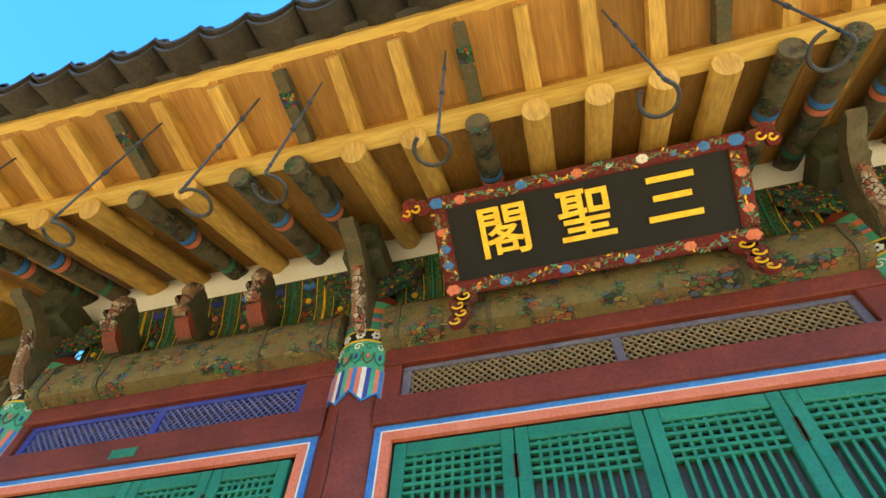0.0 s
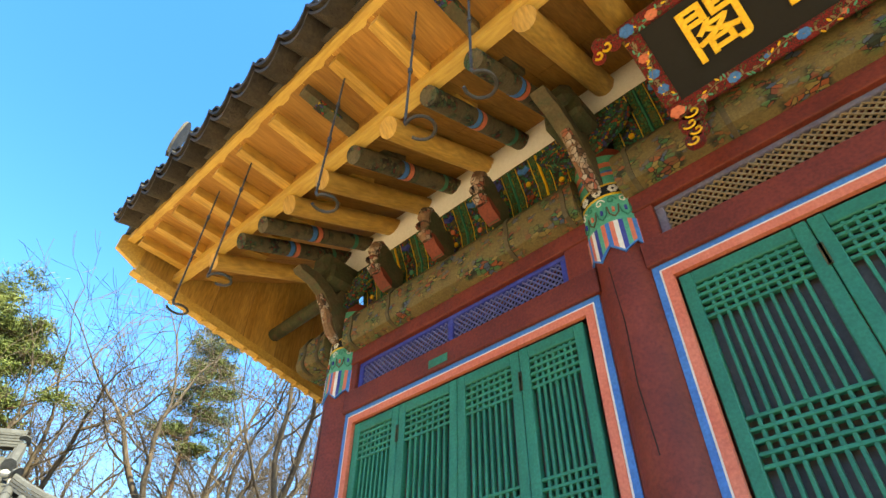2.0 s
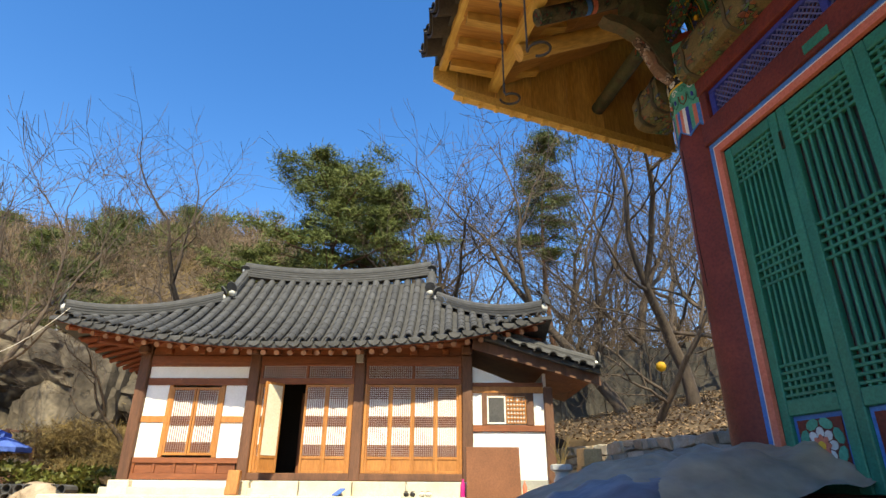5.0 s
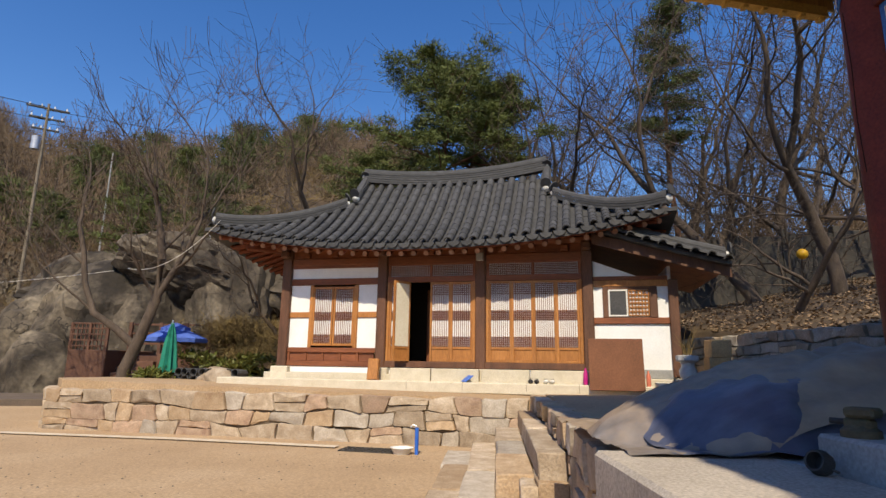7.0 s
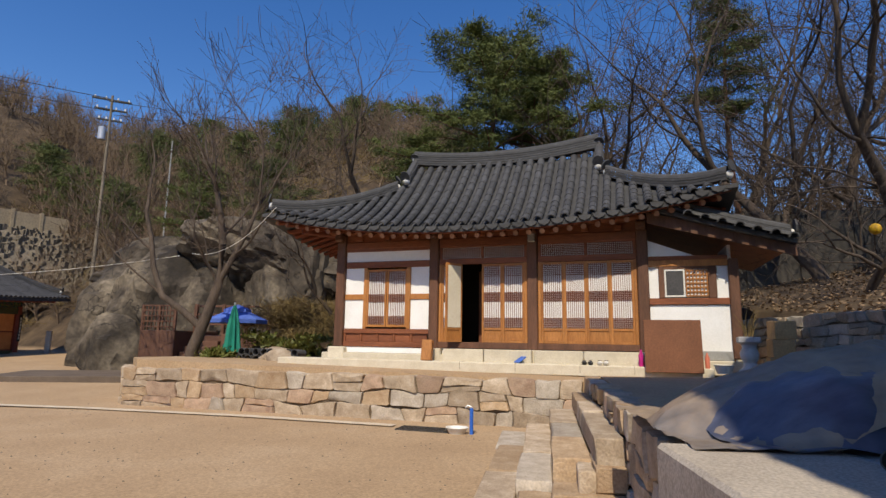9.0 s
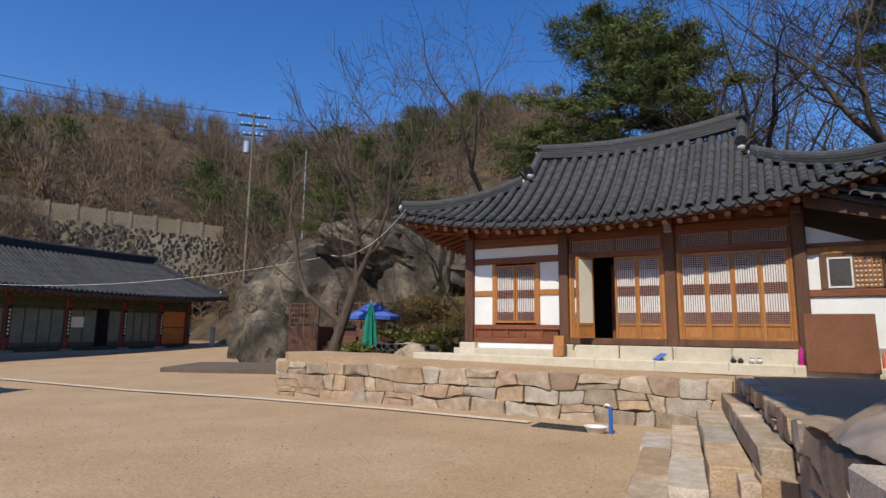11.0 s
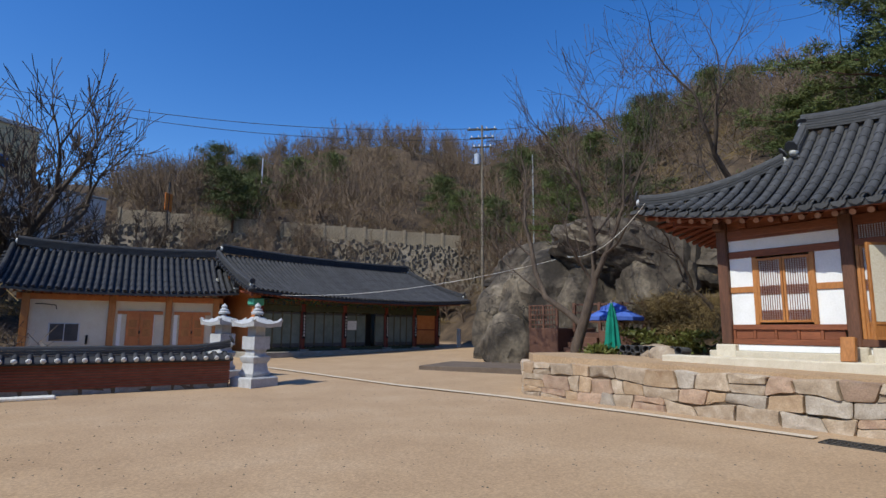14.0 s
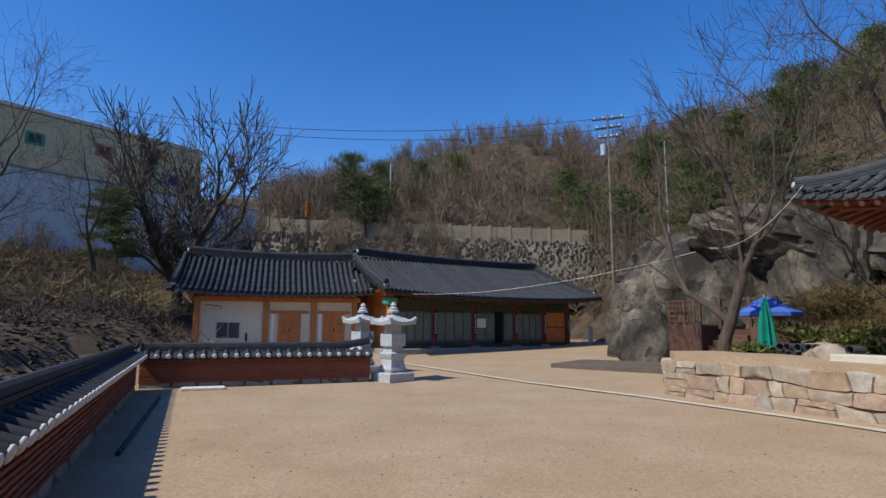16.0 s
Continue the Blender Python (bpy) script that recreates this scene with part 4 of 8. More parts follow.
for k in range(14):
    y = 1.05 + k * 0.19
    part("drip_tooth", boxed((-5.985, y, 5.345 - (y - 0.98) * 0.18), (-5.90, y + 0.05, 5.40 - (y - 0.98) * 0.18), 0.004), PINE, gable)
part("verge_board", prism([(0.72, 5.62), (0.98, 5.50), (3.7, 6.6), (3.7, 6.85), (0.72, 5.80)], 0.05, "x", -6.02), PINE, hall)
# end wall and back so that no light leaks through
part("end_wall", boxed((-4.42, 2.95, 0.93), (-4.30, 6.2, 6.2), 0.01), RED, hall)
part("side_carved_beam", boxed((-4.50, 2.98, 4.47), (-4.25, 6.2, 4.85), 0.03), CARVED, hall)
part("back_wall", boxed((-4.4, 6.1, 0.93), (6.0, 6.2, 6.6), 0.01), RED, hall)
part("plain_wall", boxed((2.2, 2.75, 0.93), (6.0, 2.95, 4.47), 0.01), RED, hall)
# Unseen ceiling whose near-black colour stands in for shade inside.
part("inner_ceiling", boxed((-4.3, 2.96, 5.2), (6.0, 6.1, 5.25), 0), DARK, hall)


# ---- hall doors ----
SLAT = {}


def slat(key, lo, hi, material):
    if key not in SLAT:
        me = finish(boxed(lo, hi, 0.003), "slat")
        me.materials.append(material)
        SLAT[key] = me
    return SLAT[key]


def lotus(x, z, y, r, parent):
    """A painted lotus medallion: rings of petals round a pale blossom."""
    for n, r0, r1, w, mat_, name in ((8, 0.62, 1.0, 0.30, MINT, "leaf"), (8, 0.28, 0.66, 0.17, WHITE, "petal"), (8, 0.12, 0.40, 0.10, PINK, "petal")):
        for k in range(n):
            a = 2 * math.pi * (k + (0.5 if name == "leaf" else 0)) / n
            pts = []
            for t in spread(0, 2 * math.pi, 9)[:-1]:
                u, v = lerp(r0, r1, 0.5 + 0.5 * math.cos(t)) * r, w * r * math.sin(t)
                pts.append((x + u * math.cos(a) - v * math.sin(a), z + u * math.sin(a) + v * math.cos(a)))
            part(name, prism(pts, 0.004, "y", y - (0.004 if name == "leaf" else 0.008 if mat_ is WHITE else 0.011)), mat_, parent, smooth=None)
    part("heart", prism([(x + r * 0.16 * math.cos(t), z + r * 0.16 * math.sin(t)) for t in spread(0, 2 * math.pi, 13)[:-1]], 0.006, "y", y - 0.016), GOLD, parent)


def door_leaf(i, x0, x1, ring=0):
    y, z0, z1 = FY, 1.25, 3.71
    leaf = thing("door_%d" % i, (0, 0, 0), 0, "closed green-painted lattice door leaf with a lotus panel", "door", "hall door leaves", "structure")
    st = 0.075
    for a, b in ((x0, x0 + st), (x1 - st, x1)):
        part("stile", boxed((a, y - 0.035, z0), (b, y + 0.02, z1), 0.006), TEAL, leaf)
    for a, b in ((z0, z0 + 0.075), (1.70, 1.80), (z1 - 0.09, z1)):
        part("rail", boxed((x0 + st, y - 0.033, a), (x1 - st, y + 0.018, b), 0.006), TEAL, leaf)
    # The backing's dark grey holds the shade behind the lattice.
    part("backing", boxed((x0 + st, y + 0.02, 1.75), (x1 - st, y + 0.03, z1 - 0.05), 0), DARKPAPER, leaf, "door backing behind the lattice, shade put into its grey")
    gx0, gx1 = x0 + st, x1 - st
    n = 7 if x1 - x0 < 0.65 else 9
    vb = slat("v", (-0.010, -0.022, 1.80), (0.010, 0.012, z1 - 0.09), TEAL)
    for k in range(n):
        piece("slat", vb, leaf, Matrix.Translation((lerp(gx0, gx1, (k + 1) / (n + 1)), y, 0)))
    w = gx1 - gx0
    hb = slat("h%.2f" % w, (0, -0.026, -0.010), (w, 0.008, 0.010), TEAL)
    for c0, c1 in ((1.80, 2.04), (2.54, 2.83), (3.37, 3.62)):
        k = 5
        for j in range(k):
            z = lerp(c0, c1, (j + 0.5) / k)
            piece("slat", hb, leaf, Matrix.Translation((gx0, y, z)))
    pan_ = part("panel", boxed((gx0, y - 0.006, z0 + 0.075), (gx1, y + 0.012, 1.70), 0.002), BLUE, leaf, "blue-edged red panel with painted lotus")
    part("panel_field", boxed((gx0 + 0.03, y - 0.012, z0 + 0.105), (gx1 - 0.03, y - 0.006, 1.67), 0.001), RED, pan_)
    lotus((gx0 + gx1) / 2, (z0 + 0.075 + 1.70) / 2, y - 0.012, min(w, 0.38) * 0.44, leaf)
    if ring:
        xr = x1 - 0.05 if ring > 0 else x0 + 0.05
        pts = [(xr + 0.055 * math.sin(t), y - 0.06 - 0.012 * math.cos(t), 2.47 - 0.055 * math.cos(t)) for t in spread(0.3, 2 * math.pi + 0.3, 20)]
        part("ring_handle", tube(pts, 0.011, 8), IRON, leaf, "heavy iron ring pull")
        part("staple", rodded((xr, y - 0.075, 2.53), (xr, y - 0.03, 2.53), 0.014), IRON, leaf)
    part("hinge_plate", boxed(((x1 if i % 2 else x0) - 0.012, y - 0.040, 3.40), ((x1 if i % 2 else x0) + 0.012, y - 0.032, 3.54), 0.003), OLDDARK, leaf)
    return leaf


i = 1
for xs, fr in (((-4.06, -3.51, -2.885, -2.31, -1.785), (-4.14, -1.66)), ((-1.13, -0.42, 0.29, 0.99, 1.70), (-1.22, 1.80))):
    for k in range(4):
        door_leaf(i, xs[k] + 0.003, xs[k + 1] - 0.003, {1: 1, 2: -1}.get(k, 0))
        i += 1
    dfr = thing("door_frame", (0, 0, 0), 0, "blue and coral painted door surround on oxide red timber", "door frame", "", "structure")
    for mat_, o, y0, nm in ((BLUE, 0.055, 2.690, "blue_strip"), (WHITE, 0.012, 2.688, "white_line"), (PINK, 0.0, 2.685, "coral_strip")):
        a, b, top = fr[0] - o + 0.02, fr[1] + o - 0.02, 3.80 + o - 0.02
        w = {0.055: 0.044, 0.012: 0.012, 0.0: 0.06}[o]
        part(nm, boxed((a, y0, 1.235), (a + w, 2.72, top), 0.002), mat_, dfr)
        part(nm, boxed((b - w, y0, 1.235), (b, 2.72, top), 0.002), mat_, dfr)
        part(nm, boxed((a + w, y0, top - w), (b - w, 2.72, top), 0.002), mat_, dfr)
    # lattice windows over the door
    right = fr[0] > -2
    x0, x1 = (-4.10, -1.82) if not right else (-1.13, 1.67)
    mid = (x0 + x1) / 2
    win = thing("window_%d" % (2 if right else 1), (0, 0, 0), 0, "faded grey-blue transom with ochre diagonal lattice" if right else "deep blue transom with diagonal lattice", "window", "", "structure")
    fm, lm = (GREYBLUE, OCHRE) if right else (DEEPBLUE, WORNBLUE)
    for a, b, c, d in ((x0, x1, 4.03, 4.075), (x0, x1, 4.285, 4.325), (x0, x0 + 0.06, 4.075, 4.285), (x1 - 0.06, x1, 4.075, 4.285), (mid - 0.03, mid + 0.03, 4.075, 4.285)):
        part("window_frame", boxed((a, 2.722, c), (b, 2.80, d), 0.006), fm, win)
    hgt = 0.21
    for nm, mm in (("a", lm), ("b", lm)):
        slat("d%d%s" % (right, nm), (-0.007, -0.006, -0.5), (0.007, 0.006, 0.5), mm)
    for a, b in ((x0 + 0.06, mid - 0.03), (mid + 0.03, x1 - 0.06)):
        n = round((b - a + hgt) / 0.052)
        for k in range(n):
            c = a - hgt + 0.026 + k * 0.052
            u0, u1 = max(c, a), min(c + hgt, b)
            if u1 - u0 < 0.012:
                continue
            for s, nm in ((1, "a"), (-1, "b")):
                zc = 4.075 + (u0 + u1) / 2 - c
                zc = zc if s > 0 else 4.075 + 4.285 - zc
                piece("lattice_bar", SLAT["d%d%s" % (right, nm)], win, Matrix.Translation(((u0 + u1) / 2, 2.742 + s * 0.003, zc)) @ Matrix.Rotation(radians(45 * s), 4, "Y") @ Matrix.Diagonal((1, 1, (u1 - u0) * 1.414, 1)))

# ---- name board ----
board = thing("name_board", (0.265, 2.19, 4.87), 0, "black name board with gold characters in a red floral frame", "signboard")
tilt = Matrix.Rotation(math.atan2(0.60, 0.38), 4, "X")
BW, BH = 1.03, 0.355


def onboard(bm):
    bmesh.ops.transform(bm, matrix=tilt, verts=bm.verts)
    return bm


bm = bmesh.new()
box(bm, (-BW + 0.08, -0.01, -BH + 0.08), (BW - 0.08, 0.03, BH - 0.08), 0.004)
part("board_field", onboard(bm), BLACK, board)
for lo, hi in (((-BW, -0.03, BH - 0.10), (BW, 0.04, BH)), ((-BW, -0.03, -BH), (BW, 0.04, -BH + 0.10)), ((-BW, -0.03, -BH + 0.10), (-BW + 0.11, 0.04, BH - 0.10)), ((BW - 0.11, -0.03, -BH + 0.10), (BW, 0.04, BH - 0.10))):
    part("board_frame", onboard(boxed(lo, hi, 0.012)), FLORAL, board, "red frame painted with flowers and vines")
rnd = random.Random(4)


def flower(x, z, r, mat_, n=6):
    bm = bmesh.new()
    for k in range(n):
        a = 2 * math.pi * k / n
        v = bmesh.ops.create_uvsphere(bm, u_segments=8, v_segments=5, radius=r * 0.55)["verts"]
        bmesh.ops.scale(bm, vec=(1, 0.25, 0.8), verts=v)
        bmesh.ops.translate(bm, vec=(x + r * 0.6 * math.cos(a), -0.032, z + r * 0.45 * math.sin(a)), verts=v)
    part("painted_flower", onboard(bm), mat_, board)


for k in range(9):
    x = lerp(-0.80, 0.80, k / 8)
    for z in (BH - 0.05, -BH + 0.05):
        big = (k + (z > 0)) % 2
        flower(x + rnd.uniform(-0.02, 0.02), z + rnd.uniform(-0.008, 0.008), 0.036 if big else 0.018, (PINK, WHITE, BLUE, PINK, WHITE)[rnd.randrange(5)], 7)
# small leaves on both sides of the vine
leaf_ = bmesh.new()
bmesh.ops.create_uvsphere(leaf_, u_segments=6, v_segments=4, radius=0.0115)
bmesh.ops.scale(leaf_, vec=(1.6, 0.22, 0.6), verts=leaf_.verts)
leaf_mes = []
for mat_ in (OCHRE, MINT, GOLD):
    me = finish(leaf_.copy(), "leaf", 60)
    me.materials.append(mat_)
    leaf_mes.append(me)
leaf_.free()
for k in range(230):
    if k < 168:
        x = lerp(-0.95, 0.95, (k // 2) / 83)
        z = (BH - 0.05) * (1 if k % 2 else -1) + 0.025 * math.sin(x * 16) + rnd.choice((-0.02, -0.012, 0.012, 0.02))
    else:
        z = lerp(-0.23, 0.23, ((k - 168) // 2) / 30)
        x = (BW - 0.055) * (1 if k % 2 else -1) + 0.025 * math.sin(z * 22) + rnd.choice((-0.017, 0.017))
    piece("leaf", leaf_mes[rnd.choice((0, 0, 1, 1, 2))], board, tilt @ Matrix.Translation((x, -0.033, z)) @ Matrix.Rotation(rnd.uniform(0, 3.1), 4, "Y"))
for s in (-1, 1):
    for z in (-0.13, -0.02, 0.10):
        flower(s * (BW - 0.055), z, 0.034, (WHITE, PINK, BLUE)[rnd.randrange(3)])
    for z in (BH - 0.05, -BH + 0.05):
        flower(s * (BW - 0.055), z, 0.045, BLUE if z > 0 else PINK)
# gold vine running along the frame
for z in (BH - 0.05, -BH + 0.05):
    pts = [(x, -0.033, z + 0.025 * math.sin(x * 16)) for x in spread(-0.92, 0.92, 60)]
    part("vine", onboard(tube(pts, 0.0028, 5)), OCHRE, board)
for s in (-1, 1):
    pts = [(s * (BW - 0.055) + 0.025 * math.sin(z * 22), -0.034, z) for z in spread(-0.24, 0.24, 24)]
    part("vine", onboard(tube(pts, 0.0028, 5)), OCHRE, board)
# scrolled ears at the four corners
for sx in (-1, 1):
    bm = bmesh.new()
    for cx, cz, r in ((BW + 0.05, BH - 0.06, 0.055), (BW + 0.13, BH - 0.03, 0.055), (BW + 0.17, BH - 0.09, 0.045)):
        v = rod(bm, (sx * cx, -0.015, cz), (sx * cx, 0.025, cz), r, n=16)
    part("corner_ear", onboard(bm), FLORAL, board, "scrolled red ear with gold vines")
    bm = bmesh.new()
    for cx, cz, r in ((BW - 0.13, -0.22, 0.085), (BW - 0.09, -0.31, 0.075), (BW - 0.11, -0.40, 0.065), (BW - 0.07, -0.47, 0.06)):
        v = rod(bm, (sx * cx, 0.26, cz), (sx * cx, 0.30, cz), r, n=16)
    part("corner_ear", bm, FLORAL, board, "scrolled red ear with gold vines")
    for cx, cz, r in ((BW - 0.13, -0.24, 0.05), (BW - 0.09, -0.33, 0.045), (BW - 0.11, -0.41, 0.04), (BW - 0.07, -0.48, 0.04)):
        pts = [(sx * (cx + r * t * 0.18 * math.cos(t)), 0.255, cz + r * t * 0.18 * math.sin(t)) for t in spread(0.6, 6.0, 16)]
        part("gold_scroll", tube(pts, 0.008, 5), GOLD, board)
    for cx, cz, r in ((BW + 0.09, BH - 0.05, 0.035), (BW + 0.16, BH - 0.07, 0.03)):
        pts = [(sx * (cx + r * t * 0.18 * math.cos(t)), -0.02, cz + r * t * 0.18 * math.sin(t)) for t in spread(0.6, 6.0, 16)]
        part("gold_scroll", onboard(tube(pts, 0.009, 5)), GOLD, board)
for ch, cx in (("閣", -0.555), ("聖", -0.01), ("三", 0.545)):
    cu = bpy.data.curves.new("character", "FONT")
    cu.body, cu.size, cu.extrude, cu.offset, cu.align_x, cu.align_y = ch, 0.375, 0.010, 0.003, "CENTER", "CENTER"
    cu.bevel_depth, cu.bevel_resolution = 0.0035, 1
    tmp = new("character", cu)
    bpy.context.view_layer.update()
    me = bpy.data.meshes.new_from_object(tmp.evaluated_get(bpy.context.evaluated_depsgraph_get()))
    bpy.data.objects.remove(tmp)
    me.transform(tilt @ Matrix.Translation((cx, -0.02, 0.01)) @ Matrix.Rotation(radians(90), 4, "X"))
    me.materials.clear()
    me.materials.append(GOLD)
    part("character", me, GOLD, board, "raised gold character")

# ---- iron hooks that hold the doors when lifted ----
HOOK = tube([(0, 0, -1.18), (0.0, 0.0, -1.26)] + [(0.08 * math.sin(t), 0.08 - 0.08 * math.cos(t), -1.29 + 0.006 * t) for t in spread(0.15, 5.0, 18)], 0.010, 6)
rod(HOOK, (0, 0, 0), (0, 0, -1.24), 0.007, n=6)
for z in (-0.35, -0.75):
    rod(HOOK, (0, 0, z - 0.02), (0, 0, z + 0.02), 0.014, n=6)
hook_me = finish(HOOK, "door_hook", 40)
hook_me.materials.append(IRON)
for x, y, tn in ((-4.26, 1.0, 40), (-3.71, 1.0, -20), (-2.44, 1.0, 15), (-1.69, 1.0, -30), (-1.24, 1.0, 10), (-0.41, 1.0, 35), (0.55, 1.0, 20), (1.25, 1.0, 60)):
    ob = piece("door_hook", hook_me, None, Matrix.Translation((x, y, 5.235 + eave(x))) @ Matrix.Rotation(radians(tn), 4, "Z"))
    tagged(ob, "blackened iron rod with a hooked end hanging from the eaves", "hook", "door hooks")
solo("tape_patch", boxed((-3.13, 2.655, 3.86), (-2.93, 2.66, 3.93), 0.001), TEAL, "strip of green tape stuck on the red lintel", "tape")
# ---- timber house ----
house = thing("timber_house", (-12.25, 0, 0), -12.4, "traditional timber house with white panels and a curved grey tiled roof", "building")
HC = -0.55


def h_half(y):
    """The eave reaches further out at one end than at the other."""
    return 5.02 if y < HC else 4.70


def h_eave(y):
    return 3.70 + 0.56 * (abs(y - HC) / h_half(y)) ** 2.3


def h_top(y):
    a = abs(y - HC)
    return 1.0 if a < 2.2 else max(0.0, 0.76 * (h_half(y) - a) / (h_half(y) - 2.2))


def h_roof(y, v):
    return Vector((0.82 - 2.42 * v, y, lerp(h_eave(y), 3.84, min(1, v * 1.3)) + 1.88 * (0.62 * v + 0.38 * v * v)))


sheet("roof_bed", lambda y, v: h_roof(y, v * min(1.0, h_top(y) + 0.06)) - Vector((0, 0, 0.02)), spread(HC - 5.0, HC + 4.68, 42), spread(0, 1, 9), 0.08, TILE, house)
sheet("rear_slope", lambda y, v: Vector((-1.6 - 2.5 * v, y, 5.72 - 1.85 * v)), spread(HC - 2.25, HC + 2.25, 8), spread(0, 1, 4), 0.1, TILE, house)
for s in (-1, 1):
    sheet("side_slope", lambda u, v, s=s: Vector((lerp(0.9, -4.0, u), HC + s * (h_half(HC + s) - 0.04 - 2.2 * v * min(1, 4 * min(u, 1 - u) + 0.02)), 4.2 - 0.35 * math.sin(u * math.pi) + 0.45 * v * min(1, 4 * min(u, 1 - u)))), spread(0, 1, 12), spread(0, 1, 5), 0.06, TILE, house)
    part("gable_wall", prism([(0.2 - 1.3, 4.9), (-1.6, 5.75), (-2.9, 4.9)], 0.06, "y", HC + s * 2.3), HWOOD, house)
house_tile = roof_tile(0.31, 0.085, TILE)
for k in range(38):
    y = HC - 4.88 + k * 0.2528
    top = h_top(y)
    n = max(1, round(top * 10.5))
    for j in range(n):
        p, q = h_roof(y, top * j / n), h_roof(y, top * (j + 1) / n)
        m = along(p + Vector((0, 0, 0.035)), q + Vector((0, 0, 0.035))) @ Matrix.Diagonal(((q - p).length / 0.285, 1, 1, 1))
        piece("roof_tile", house_tile, house, m)
# drooping pan-tile lips between the rows
lip = prism([(-0.12, 0.03), (-0.09, -0.035), (0.0, -0.075), (0.09, -0.035), (0.12, 0.03)], 0.03, "x", -0.015)
lip_me = finish(lip, "eave_tile", 30)
lip_me.materials.append(TILE)
for k in range(37):
    y = HC - 4.88 + (k + 0.5) * 0.2528
    piece("eave_tile", lip_me, house, Matrix.Translation(h_roof(y, 0) + Vector((0.02, 0, -0.01))))


def ridge_run(parent, pts, w, layers, ends=True, mat_=None, cap=True):
    """A built-up tile ridge: thin courses with a round top row, white mortar at its ends."""
    pts = [Vector(p) for p in pts]
    for k in range(layers + 1):
        round_top = k == layers
        bm = bmesh.new()
        rings = []
        ww = w * (1.0 - 0.05 * (k % 2)) * (0.8 if round_top else 1)
        for i, p in enumerate(pts):
            d = pts[min(i + 1, len(pts) - 1)] - pts[max(i - 1, 0)]
            sd = Vector((-d.y, d.x, 0)).normalized()
            z = p.z + k * 0.055
            prof = ((-1, 0), (1, 0), (1, 0.045), (-1, 0.045)) if not round_top else ((-1, 0), (1, 0), (0.8, 0.06), (0.3, 0.09), (-0.3, 0.09), (-0.8, 0.06))
            rings.append([bm.verts.new(Vector((p.x, p.y, z + h)) + sd * (s * ww / 2)) for s, h in prof])
        n = len(rings[0])
        for a, b in zip(rings, rings[1:]):
            for i in range(n):
                bm.faces.new((a[i], a[(i + 1) % n], b[(i + 1) % n], b[i]))
        bm.faces.new(rings[0][::-1])
        bm.faces.new(rings[-1])
        bmesh.ops.recalc_face_normals(bm, faces=bm.faces)
        part("ridge_tiles", bm, mat_ or TILE, parent, smooth=30)
    if ends:
        for p, q in ((pts[0], pts[1]), (pts[-1], pts[-2])):
            d = (p - q).normalized()
            bm = bmesh.new()
            v = bmesh.ops.create_uvsphere(bm, u_segments=12, v_segments=8, radius=w * 0.5)["verts"]
            bmesh.ops.scale(bm, vec=(0.6, 0.95, 0.85), verts=v)
            bmesh.ops.transform(bm, matrix=along(p + d * 0.02 + Vector((0, 0, 0.055 * layers * 0.55)), p + d), verts=v)
            part("mortar_end", bm, MORTAR, parent, "white lime mortar plug")
            if cap:
                bm = prism([(-0.10, 0), (0.10, 0), (0.12, 0.10), (0.08, 0.19), (0, 0.22), (-0.08, 0.19), (-0.12, 0.10)], 0.03, "x", 0)
                bmesh.ops.transform(bm, matrix=along(p + d * 0.07 + Vector((0, 0, 0.055 * layers - 0.02)), p + d * 1.0 + Vector((0, 0, 0.35))), verts=bm.verts)
                part("ridge_end_tile", bm, mat_ or TILE, parent)


ridge_run(house, [(-1.6, y, 5.70 + 0.20 * (abs(y - HC + 0.1) / 2.3) ** 2) for y in spread(HC - 2.3, HC + 2.25, 14)], 0.20, 5, cap=False)
for s in (-1, 1):
    ridge_run(house, [h_roof(HC + s * 2.22, v) + Vector((0, s * 0.05, 0.06)) for v in spread(0.98, 0.74, 6)], 0.20, 4)
    hip = []
    for t in spread(0, 1, 9):
        y = HC + s * lerp(2.45, h_half(HC + s) - 0.15, t)
        hip.append(h_roof(y, h_top(y)) + Vector((0, 0, 0.03 + 0.05 * t * t)))
    ridge_run(house, hip, 0.18, 3)

# rafters and eave boards
for k in range(36):
    y = HC - 4.7 + k * 0.259
    ze = h_eave(y)
    fan = max(0.0, abs(y - HC) - 3.1) * (0.55 if y > HC else -0.55)
    rafter = part("rafter", rodded((0.70, y, ze - 0.165), (-0.35, y - fan, 4.22), 0.052, n=8), RAFT_RED, house)
    part("rafter_end", rodded((0.712, y, ze - 0.168), (0.69, y, ze - 0.16), 0.053, n=10), RAFT_END, rafter, "pale worn end grain")
sheet("eave_board", lambda y, v: Vector((lerp(0.78, -0.3, v), y, lerp(h_eave(y) - 0.075, 4.33, v))), spread(HC - 4.92, HC + 4.6, 20), [0, 1], 0.025, HWOOD_H, house)
sheet("eave_batten", lambda y, v: Vector((lerp(0.78, 0.68, v), y, h_eave(y) - 0.055)), spread(HC - 4.96, HC + 4.64, 24), [0, 1], 0.05, RAFT_RED, house)
